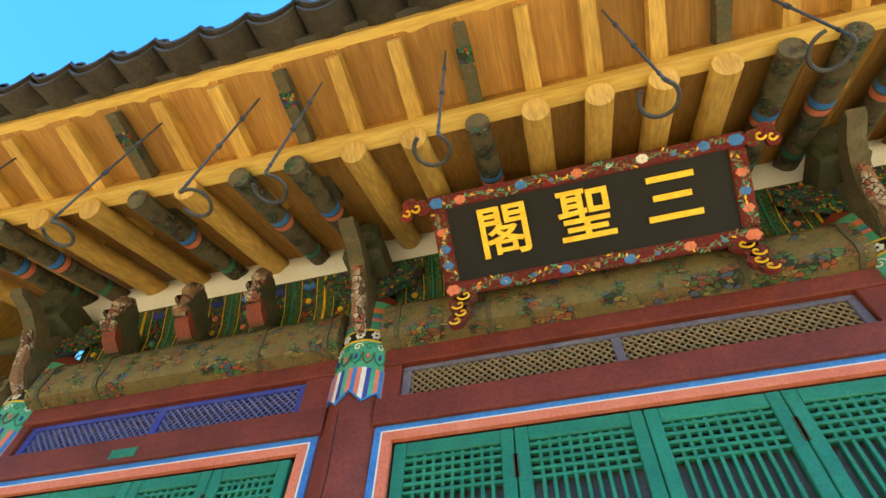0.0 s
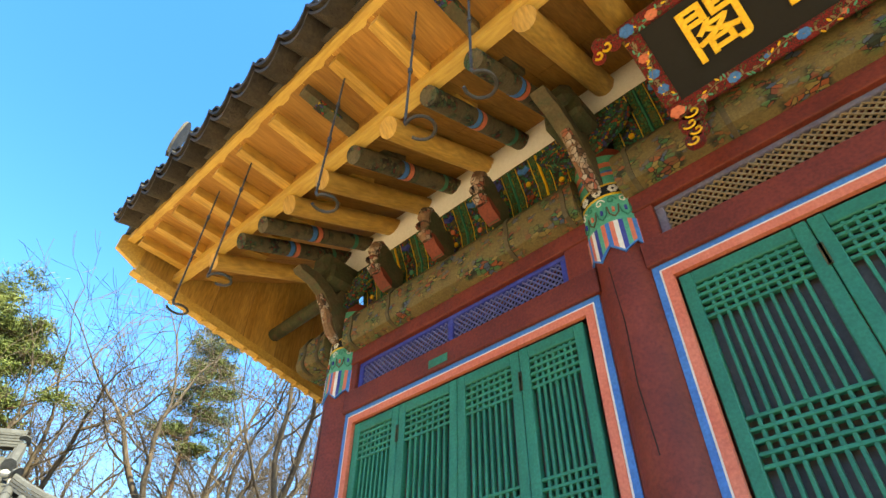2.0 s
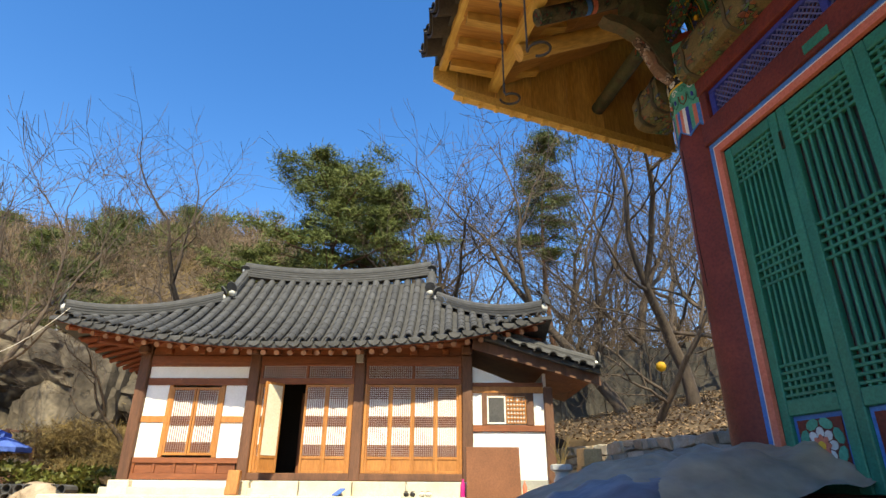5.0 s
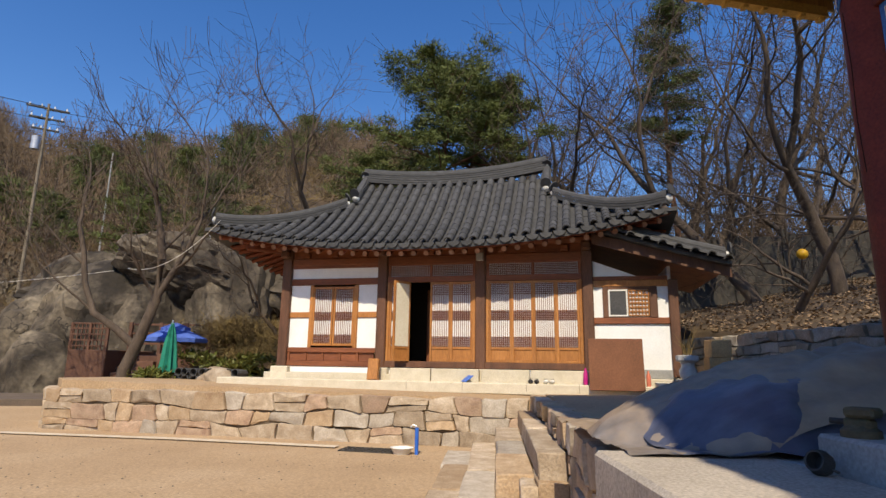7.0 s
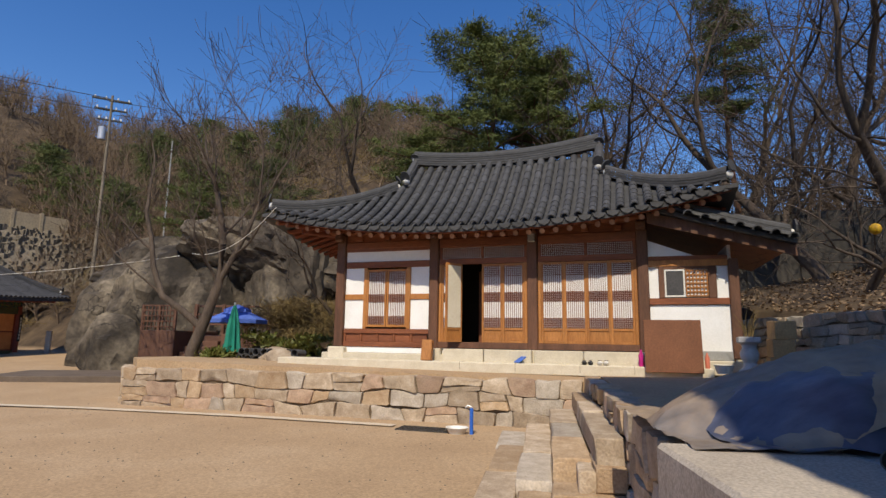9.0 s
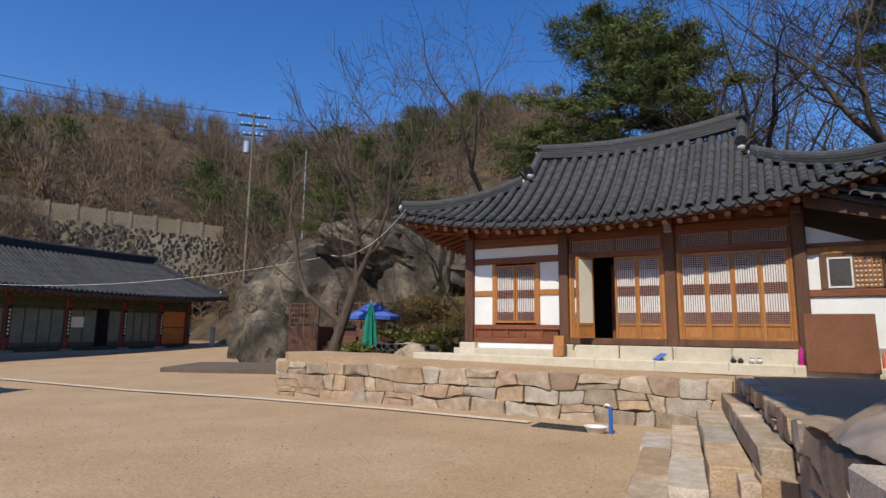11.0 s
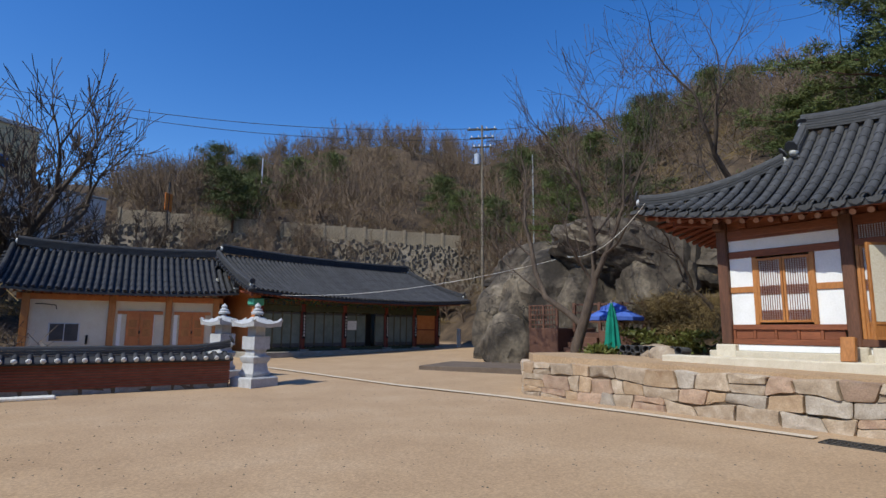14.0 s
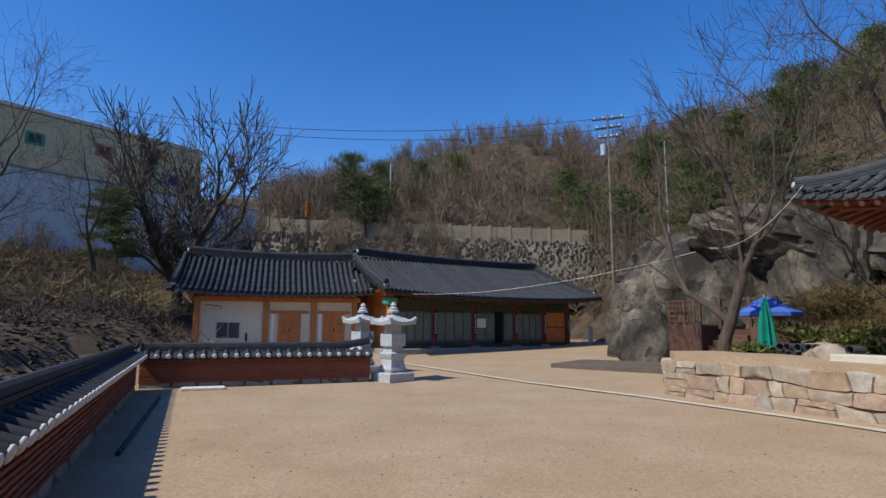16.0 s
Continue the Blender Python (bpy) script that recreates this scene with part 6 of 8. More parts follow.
for i, (a, b) in enumerate(zip(FBX, FBX[1:])):
    a, b = a + 0.12, b - 0.12
    part("sill", boxed((a, -0.04, 0.14), (b, 0.04, 0.32), 0.01), OLDDARK, fb)
    if i == 4:
        for z0, z1 in ((0.36, 1.08), (1.14, 1.86)):
            part("timber_panel", boxed((a + 0.08, -0.02, z0), (b - 0.1, 0.02, z1), 0.006), ORANGEDOOR, fb)
        part("panel_frame", boxed((a, 0.0, 0.3), (b, 0.04, 1.88), 0), RED, fb)
        continue
    n = 4
    for k in range(n):
        xa, xb = lerp(a, b, k / n), lerp(a, b, (k + 1) / n)
        if i == 2 and k == 2:
            # Near-black sheet paints the shade inside the open doorway.
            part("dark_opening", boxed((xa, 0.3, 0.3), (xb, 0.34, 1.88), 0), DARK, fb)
            continue
        part("glass_door", boxed((xa + 0.03, 0.0, 0.34), (xb - 0.03, 0.02, 1.84), 0), DARKPAPER, fb, "glass door with a drawn grey-green curtain")
        bm = bmesh.new()
        for j in range(9):
            rod(bm, (lerp(xa + 0.05, xb - 0.05, j / 8), 0.05, 0.36), (lerp(xa + 0.05, xb - 0.05, j / 8), 0.05, 1.82), 0.035, n=6)
        for xx in (xa, xb - 0.03):
            part("door_stile", boxed((xx, -0.02, 0.32), (xx + 0.03, 0.03, 1.86), 0.003), OLDGREEN, fb)
        part("curtain", boxed((xa + 0.03, -0.004, 0.5), (xb - 0.03, -0.001, 1.75), 0), CURTAIN, fb)
        bm.free()
solo("notice", boxed((0, -0.012, 0), (0.52, 0, 0.42), 0.002), WHITE, "white paper notice fixed to a glass door", "notice", (-17.45, -21.51, 1.5), 176.3)

# left living quarters
sb = thing("side_house", (-5.85, -25.75, 0.45), 160.5, "low plastered house with orange timber doors and dark tiles", "building")
SBX = [0.0, 2.75, 4.75, 6.55]
part("stone_base", boxed((-0.4, -0.4, -0.4), (7.0, 3.6, 0.1), 0.02), STONE_G, sb)
s2, z_e2, top2 = tiled_roof(sb, -1.0, 7.3, 0.3, 0.5, 2.42, 4.15, 0.95, 3.8, 0.24, lift=0.16)
ridge_run(sb, [s2(-0.85, v) + Vector((0, 0, 0.05)) for v in spread(1, 0.08, 8)], 0.2, 3, True, TILE_FAR)
ridge_run(sb, [s2(7.2, v) + Vector((0, 0, 0.05)) for v in spread(1, 0.08, 8)], 0.2, 2, True, TILE_FAR)
for k in range(12):
    p = s2(-0.95, k / 12)
    part("verge_tile", rodded(p + Vector((-0.14, 0, -0.04)), p + Vector((0.1, 0, 0.03)), 0.07, n=8), TILE_FAR, sb)
part("front_wall", boxed((0, 0.0, 0.1), (SBX[1], 0.08, 2.45), 0), CREAM, sb)
part("front_wall", boxed((SBX[1], 0.02, 0.1), (SBX[3], 0.1, 2.45), 0), CREAM, sb)
part("end_wall", boxed((-0.05, 0.05, 0.1), (0.03, 3.4, 3.0), 0), CREAM, sb)
part("end_wall", boxed((6.5, 0.05, 0.1), (6.58, 3.4, 3.2), 0), CREAM, sb)
part("rear_wall", boxed((0, 3.35, 0.1), (6.5, 3.4, 2.6), 0), CREAM, sb)
for x in SBX:
    part("post", boxed((x - 0.12, -0.12, 0.1), (x + 0.12, 0.04, 2.35), 0.015), HDOOR, sb, "orange-brown timber post")
part("lintel", boxed((-0.3, -0.1, 2.12), (6.8, 0.05, 2.35), 0.015), ORANGEDOOR, sb)
for k in range(30):
    x = -0.8 + k * 0.27
    part("rafter", rodded((x, -0.85, z_e2(x) - 0.12), (x, 0.1, 2.6), 0.05, n=8), RAFT_RED, sb)
for a, b in ((2.95, 4.55), (4.95, 6.35)):
    m_ = (a + b) / 2
    for x in (a + 0.22, b - 0.22):
        part("white_strip", boxed((x - 0.2, -0.02, 0.3), (x - 0.12 + 0.05, 0.02, 1.75), 0), PLASTER, sb)
    part("door_head", boxed((a, -0.05, 1.62), (b, 0.02, 1.75), 0.006), ORANGEDOOR, sb)
    for s in (-1, 1):
        xa, xb = (m_ - 0.48, m_ - 0.004) if s < 0 else (m_ + 0.004, m_ + 0.48)
        lf = part("door_leaf", boxed((xa, -0.05, 0.2), (xb, 0.0, 1.62), 0.006), ORANGEDOOR, sb, "orange timber door with small panes")
        for z0 in (0.75, 1.1):
            part("pane", boxed((xa + 0.1, -0.056, z0), (xb - 0.1, -0.05, z0 + 0.3), 0), HDOOR, lf)
        part("lock", boxed((m_ - 0.03, -0.08, 0.85), (m_ + 0.03, -0.05, 0.98), 0.004), IRON, lf)
win = part("window", boxed((0.75, -0.03, 0.55), (1.75, 0.0, 1.25), 0.005), STEEL, sb, "dark sliding window in a steel frame")
part("pane", boxed((0.80, -0.036, 0.58), (1.24, -0.03, 1.22), 0), DARKPAPER, win)
part("pane", boxed((1.27, -0.036, 0.58), (1.70, -0.03, 1.22), 0), DARKPAPER, win)
part("switch_box", boxed((1.95, -0.05, 0.45), (2.03, 0.0, 0.8), 0.006), BLACK, sb)
part("pipe_bracket", tube([(0.3, -0.02, 1.95), (0.55, -0.25, 1.95), (0.95, -0.25, 1.9), (0.98, -0.25, 1.75)], 0.02, 6), IRON, sb)


# ---- tiled court walls ----
def court_wall(p, q, h, label, light_end):
    p, q = Vector((*p, 0)), Vector((*q, 0))
    ln = (q - p).length
    root = thing("court_wall", p, math.degrees(math.atan2(q.y - p.y, q.x - p.x)), label, "wall", kind="structure")
    rnd = random.Random(int(ln * 10))
    part("wall_core", boxed((0.02, 0.03, -0.2), (ln - 0.02, 0.33, h), 0), JOINT, root)
    x = 0.0
    while x < ln - 0.2:
        w = min(rnd.uniform(0.35, 0.75), ln - x)
        me = stone_mesh("base_stone", w * 0.97, 0.3, 0.24, int(x * 100), STONE_G, 0.015)
        piece("base_stone", me, root, Matrix.Translation((x + w / 2, 0.31, -0.08)))
        x += w
    n = 9
    for k in range(n):
        z0 = lerp(0.15, h - 0.03, k / n)
        dz = (h - 0.18) / n
        bm = bmesh.new()
        x = 0.0
        for i in range(int(ln / 0.32) + 1):
            a, b = i * 0.32, min(ln, (i + 1) * 0.32)
            if b - a > 0.02:
                o = rnd.uniform(0, 0.008)
                box(bm, (a, 0.0 + o, z0 + rnd.uniform(0, 0.004)), (b - 0.003, 0.34, z0 + dz * 0.68), 0.004)
        tagged(part("tile_course", bm, BRICKRED, root, "course of thin red wall tiles"), kind="stuff")
    # roof of the wall
    part("cap_board", prism([(-0.12, h), (-0.10, h - 0.035), (0.46, h - 0.035), (0.48, h)], ln + 0.04, "x", -0.02), TILE_FAR, root)
    part("cap_bed", prism([(-0.16, h), (-0.15, h + 0.03), (0.12, h + 0.15), (0.24, h + 0.15), (0.51, h + 0.03), (0.52, h)], ln + 0.06, "x", -0.03), TILE_FAR, root)
    cap_tile = roof_tile(0.34, 0.062, TILE_FAR, "cap_tile")
    plug = bmesh.new()
    bmesh.ops.create_uvsphere(plug, u_segments=10, v_segments=6, radius=0.06)
    bmesh.ops.scale(plug, vec=(0.5, 1, 1), verts=plug.verts)
    plug_me = finish(plug, "mortar_plug", 60)
    plug_me.materials.append(MORTAR)
    m = int(ln / 0.25)
    for k in range(m):
        x = (k + 0.5) * ln / m
        for y0, y1 in ((-0.17, 0.15), (0.53, 0.21)):
            pose_ = along((x, y0, h + 0.045), (x, y1, h + 0.17))
            piece("cap_tile", cap_tile, root, pose_)
            piece("mortar_plug", plug_me, root, pose_ @ Matrix.Translation((0.0, 0, 0.01)))
    ridge_run(root, [(x, 0.18, h + 0.17 + (0.10 * max(0, (1.2 - (ln - x))) ** 2 if light_end else 0)) for x in spread(0, ln, 22)], 0.18, 2, light_end, TILE_FAR, light_end)
    return root


court_wall((-2.47, -16.0), (-7.95, -14.52), 0.74, "low court wall of thin red tile courses under a tiled cap", True)
court_wall((0.46, -2.2), (-2.40, -15.75), 0.74, "long court wall of thin red tile courses under a tiled cap", False)
solo("old_pipe", rodded((-1.25, -8.4, 0.03), (-2.62, -14.0, 0.03), 0.03), RUBBER, "dark pipe lying along the foot of the wall", "pipe")
solo("white_bag", boxed((-0.5, -0.12, 0), (0.5, 0.12, 0.09), 0.04), WHITE, "flattened white sack on the sand", "sack", (-3.75, -15.1, 0.0), 165)


# ---- stone lanterns ----
def stone_lantern(x, y, z, turn):
    root = thing("stone_lantern", (x, y, z), turn, "tall carved pale granite lantern with an upturned square roof", "stone lantern", "pair of stone lanterns")
    part("foot", lathe([(0.43, -0.1), (0.43, 0.22), (0.40, 0.25), (0.30, 0.25)], square=True), LANTERN, root)
    part("lower_shaft", lathe([(0.26, 0.25), (0.29, 0.33), (0.24, 0.42), (0.22, 0.60), (0.27, 0.68), (0.28, 0.76), (0.22, 0.80)], square=True), LANTERN, root)
    part("collar", lathe([(0.20, 0.80), (0.18, 0.90), (0.20, 0.96)], square=True), LANTERN, root)
    part("fire_box", lathe([(0.25, 0.96), (0.25, 1.30), (0.20, 1.31)], square=True), LANTERN, root)
    part("window", boxed((-0.06, -0.256, 1.02), (0.06, -0.25, 1.24), 0.002), LANTERN, root)
    part("neck", lathe([(0.16, 1.30), (0.16, 1.56)], square=True), LANTERN, root)
    bm = bmesh.new()
    n = 8
    grid = []
    for i in range(n + 1):
        row = []
        for j in range(n + 1):
            u, v = 2 * i / n - 1, 2 * j / n - 1
            e = max(abs(u), abs(v))
            c = abs(u * v)
            row.append(bm.verts.new((u * 0.47, v * 0.47, 1.93 - 0.30 * e ** 0.7 + 0.10 * c ** 2)))
        grid.append(row)
    for i in range(n):
        for j in range(n):
            bm.faces.new((grid[i][j], grid[i + 1][j], grid[i + 1][j + 1], grid[i][j + 1]))
    low = bmesh.ops.extrude_face_region(bm, geom=bm.faces[:])
    for v in low["geom"]:
        if isinstance(v, bmesh.types.BMVert):
            v.co.z = min(v.co.z - 0.10, 1.56)
            v.co.x *= 0.95
            v.co.y *= 0.95
    bmesh.ops.recalc_face_normals(bm, faces=bm.faces)
    part("roof", bm, LANTERN, root)
    for sx in (-1, 1):
        for sy in (-1, 1):
            part("roof_scroll", rodded((sx * 0.40, sy * 0.40, 1.68), (sx * 0.46, sy * 0.46, 1.76), 0.06, 0.045, 8), LANTERN, root)
    part("finial", lathe([(0.16, 1.88), (0.17, 1.93), (0.12, 1.97), (0.13, 2.01), (0.07, 2.05), (0.09, 2.10), (0.05, 2.16), (0.0, 2.20)], 12), LANTERN, root)


stone_lantern(-8.55, -14.35, 0.03, 8)
stone_lantern(-8.75, -16.55, 0.08, 8)

# ---- rock face beside the house ----
def rock_material():
    """Weathered granite: pale tan faces, dark run-off stains and fine cracks."""
    m = surf("weathered_rock", (0.022, 0.017, 0.012), (0.19, 0.155, 0.11), 0.75, 0.9, 1.0, 7, c3=(0.085, 0.068, 0.05), contrast=0.14, grain=0.7, world_space=True)
    n, l = m.node_tree.nodes, m.node_tree.links
    b = n["Principled BSDF"]
    face = b.inputs["Base Color"].links[0].from_socket
    geo = n.new("ShaderNodeNewGeometry")
    warp = n.new("ShaderNodeTexNoise")
    warp.inputs["Scale"].default_value, warp.inputs["Detail"].default_value = 1.1, 5
    l.new(geo.outputs["Position"], warp.inputs["Vector"])
    va = n.new("ShaderNodeVectorMath")
    va.operation = "MULTIPLY_ADD"
    va.inputs[1].default_value = (2.6, 2.6, 2.6)
    l.new(warp.outputs["Color"], va.inputs[0])
    l.new(geo.outputs["Position"], va.inputs[2])
    crack = n.new("ShaderNodeTexVoronoi")
    crack.feature = "DISTANCE_TO_EDGE"
    crack.inputs["Scale"].default_value = 0.3
    l.new(va.outputs[0], crack.inputs["Vector"])
    mr = n.new("ShaderNodeMapRange")
    mr.inputs["From Min"].default_value, mr.inputs["From Max"].default_value = 0.002, 0.012
    l.new(crack.outputs[0], mr.inputs["Value"])
    mix = n.new("ShaderNodeMix")
    mix.data_type = "RGBA"
    mix.inputs[6].default_value = (0.025, 0.02, 0.015, 1)
    l.new(mr.outputs[0], mix.inputs[0])
    l.new(face, mix.inputs[7])
    l.new(mix.outputs[2], b.inputs["Base Color"])
    return m


CRAG = rock_material()


def boulder(at, r, seed, mat_=None, sub=5, planes=11, label="weathered granite outcrop with flat faces and cracks", tip=(0, 0)):
    """An angular block: flat cleavage faces with broken edges and small steps."""
    bm = bmesh.new()
    bmesh.ops.create_icosphere(bm, subdivisions=sub, radius=1)
    off = Vector((seed * 3.7, seed * 1.3, 0))
    rk = random.Random(seed)
    faces = [(Vector((rk.gauss(0, 1), rk.gauss(0, 1), rk.gauss(0, 0.8))).normalized(), rk.uniform(0.66, 0.9)) for _ in range(planes)]
    for v in bm.verts:
        d = v.co.normalized()
        k = 1.0
        for ax, o in faces:
            f = d.dot(ax)
            if f > 0.2:
                k = min(k, o * (1 + 0.05 * noise.noise(d * 2.2 + ax * 5)) / f)
        step = noise.noise(Vector((d.x * 1.6, d.y * 1.6, d.z * 2.6)) + off * 2)
        k += 0.06 * (1 if step > 0.1 else 0) - 0.06 * max(0, 1 - abs(step + 0.16) / 0.025)
        k += 0.045 * noise.noise(d * 4 + off) + 0.018 * noise.noise(d * 14 + off)
        v.co = Vector((d.x * r[0] * k, d.y * r[1] * k, d.z * r[2] * k))
    ob = solo("rock_outcrop", bm, mat_ or CRAG, label, "rock", at, seed * 40, "", "", 28)
    ob.rotation_euler = (radians(tip[0]), radians(tip[1]), radians(seed * 7))
    return ob


boulder((-21.7, -14.7, 1.0), (2.2, 2.2, 3.0), 1, label="pale rounded granite boulder at the foot of the slope")
boulder((-21.6, -12.6, 1.4), (2.5, 2.5, 3.4), 2, tip=(8, 0))
boulder((-21.4, -10.9, 1.5), (2.1, 1.8, 3.0), 3, label="pale split granite face behind the terrace")
boulder((-22.0, -9.6, 4.4), (3.0, 3.2, 1.5), 5, tip=(-14, 6), label="dark overhanging granite slab above the terrace")
boulder((-21.4, -8.3, 2.2), (2.2, 2.0, 3.3), 6, tip=(-6, 0), label="dark stained granite face beside the shrubs")
boulder((-23.2, -5.6, 4.2), (3.0, 3.0, 1.4), 9, tip=(0, 8), label="low granite ledge above the house eave")
boulder((-23.6, -3.6, 3.6), (2.6, 2.4, 1.5), 10, label="low granite ledge above the house eave")
boulder((-24.6, -14.6, 3.6), (3.6, 4.0, 2.2), 12, tip=(10, 0), label="sloping granite slab under dry grass")
boulder((-19.3, -13.7, 0.7), (1.0, 1.2, 1.5), 4, sub=4)
for x, y, z in ((-15.0, -6.3, 0.9), (-14.3, -5.8, 0.9), (-13.8, -5.4, 0.9)):
    boulder((x, y, z), (0.45, 0.4, 0.32), int(abs(x * 7)), STONE, 3, 9, "pale boulder beside the house")

# ---- terrace with stair, rail and parasols below the rock ----
deck = thing("timber_deck", (-16.45, -10.85, 0.5), 90, "brown timber terrace with railings and a short stair", "deck")
part("deck_wall", boxed((0.0, 0.0, -0.2), (1.08, 2.6, 1.12), 0.02), DECKWOOD, deck)
part("deck_wall", boxed((2.05, 0.9, -0.2), (4.3, 2.6, 1.05), 0.02), DECKWOOD, deck)
part("deck_floor", boxed((1.08, 1.3, -0.2), (2.05, 2.6, 1.0), 0.02), DECKWOOD, deck)
for k in range(6):
    part("stair_tread", boxed((1.08, 1.05 - 0.25 * k, 0.0), (2.02, 1.32 - 0.25 * k, 0.98 - 0.16 * k), 0.01), DECKWOOD, deck)
for x in (0.03, 0.55, 1.05):
    part("rail_post", boxed((x - 0.035, 0.0, 1.1), (x + 0.035, 0.07, 1.86), 0.005), DECKWOOD, deck)
for z in (1.2, 1.36, 1.52, 1.68, 1.82):
    part("rail", boxed((0.0, 0.01, z), (1.08, 0.06, z + 0.045), 0.005), DECKWOOD, deck)
for k in range(9):
    x = lerp(0.08, 1.0, k / 8)
    part("rail_bar", boxed((x - 0.014, 0.02, 1.1), (x + 0.014, 0.05, 1.82), 0.002), DECKWOOD, deck)
for x in (1.15, 2.05, 2.8, 3.5, 4.25):
    part("rail_post", boxed((x - 0.05, 0.95, 1.0), (x + 0.05, 1.05, 1.95), 0.006), DECKWOOD, deck)
for z in (1.3, 1.6, 1.86):
    part("rail", boxed((1.15, 0.98, z), (4.25, 1.03, z + 0.06), 0.005), DECKWOOD, deck)
solo("paving", boxed((-1.6, -2.3, 0), (1.6, 2.3, 0.36), 0.01), GREYDECK, "flat grey paved strip before the rock", "paving", (-17.0, -12.6, -0.05), 20, kind="structure")


def parasol(at, r, h, mat_, label, folded=False):
    root = thing("parasol", at, 17, label, "parasol")
    part("pole", rodded((0, 0, 0), (0, 0, h), 0.025), STEEL, root)
    if folded:
        bm = bmesh.new()
        n, rings = 16, []
        for z, rr in ((h, 0.01), (h - 0.25, 0.09), (h - 0.6, 0.16), (h - 1.0, 0.20), (h - 1.25, 0.24)):
            rings.append([bm.verts.new((rr * (1 if k % 2 else 0.6) * math.cos(2 * math.pi * k / n), rr * (1 if k % 2 else 0.6) * math.sin(2 * math.pi * k / n), z)) for k in range(n)])
        for a, b in zip(rings, rings[1:]):
            for k in range(n):
                bm.faces.new((a[k], a[(k + 1) % n], b[(k + 1) % n], b[k]))
        part("canopy", bm, mat_, root)
        return
    n = 8
    for r0, z0, r1, z1 in ((0.0, h, r * 0.45, h - 0.14), (r * 0.38, h - 0.20, r, h - 0.42)):
        bm = bmesh.new()
        rings = [[bm.verts.new((rr * math.cos(2 * math.pi * k / n), rr * math.sin(2 * math.pi * k / n), z)) for k in range(n)] for rr, z in ((r0 + 0.02, z0), (r1, z1), (r1, z1 - 0.10), (r1 - 0.01, z1 - 0.02), (r0 + 0.02, z0 - 0.02))]
        for a, b in zip(rings, rings[1:]):
            for k in range(n):
                bm.faces.new((a[k], a[(k + 1) % n], b[(k + 1) % n], b[k]))
        part("canopy", bm, mat_, root, smooth=None)
    for k in range(n):
        a = 2 * math.pi * k / n
        part("rib", rodded((0, 0, h - 0.05), (r * math.cos(a) * 0.98, r * math.sin(a) * 0.98, h - 0.46), 0.008, n=5), STEEL, root)


parasol((-15.75, -7.55, 0.6), 0.82, 1.75, BLUECLOTH, "open blue canvas parasol with a double top")
parasol((-14.55, -7.05, 0.65), 0.2, 1.68, GREENCLOTH, "folded green canvas parasol", True)
for k, (x, y) in enumerate(((-15.2, -7.9), (-14.9, -7.4), (-15.6, -6.9))):
    ch = thing("plastic_stool", (x, y, 0.6), 20 * k, "blue plastic stool beside the parasols", "stool", "blue stools")
    part("seat", lathe([(0.16, 0.36), (0.17, 0.40), (0.15, 0.41)], 14), PLASTIC_B, ch)
    for j in range(4):
        a = math.pi / 4 + j * math.pi / 2
        part("leg", rodded((0.17 * math.cos(a), 0.17 * math.sin(a), 0), (0.13 * math.cos(a), 0.13 * math.sin(a), 0.37), 0.018, n=6), PLASTIC_B, ch)
for k in range(16):
    a, b = k % 8, k // 8
    ob = solo("spare_tile", lathe([(0.09, 0), (0.10, 0.34), (0.085, 0.34), (0.075, 0.0)], 10), TILE, "spare dark roof tile stacked by the house", "roof tile", (-14.6 + 0.24 * a * 0.45, -6.6 + 0.24 * a, 0.93 + 0.16 * b), 30, "spare roof tiles")
    ob.rotation_euler = (radians(88), 0, radians(70 + 5 * (k % 3)))
for x, y, z in ((-23.0, -17.5, 0.45), (-24.3, -20.4, 0.5)):
    solo("marker_post", boxed((-0.13, -0.10, 0), (0.13, 0.10, 1.15), 0.01), CONCRETE, "upright grey inscribed stone post", "stone post", (x, y, z - 0.05), 30, "stone posts")

# ---- things on the terrace and court ----
def tarp():
    bm = bmesh.new()
    nx, ny = 64, 72
    grid = []
    for i in range(nx + 1):
        row = []
        for j in range(ny + 1):
            u, v = i / nx, j / ny
            x, y = lerp(-5.25, -3.45, u), lerp(0.64, 4.3, v)
            du, dv = (u - 0.55) / 0.55, (v - 0.60) / 0.60
            h = max(0.0, 1 - (du * du * 0.75 + dv * dv) ** 1.0)
            z = 0.975 + 0.55 * h ** 0.7
            z += 0.05 * noise.noise((x * 3, y * 3, 1)) * (0.3 + h) + 0.07 * abs(noise.noise((x * 4 + y * 3, y * 1.3, 3))) * (0.4 + h) - 0.03 * abs(noise.noise((x * 9 - y * 5, y * 3, 8)))
            row.append(bm.verts.new((x + 0.05 * noise.noise((y * 3, 2, x)), y + 0.06 * noise.noise((x * 3, 7, y)), z)))
        grid.append(row)
    for i in range(nx):
        for j in range(ny):
            bm.faces.new((grid[i][j], grid[i + 1][j], grid[i + 1][j + 1], grid[i][j + 1]))
    solo("tarpaulin", bm, TARP, "creased cloudy plastic sheet over a heap", "tarpaulin", smooth=70)


tarp()


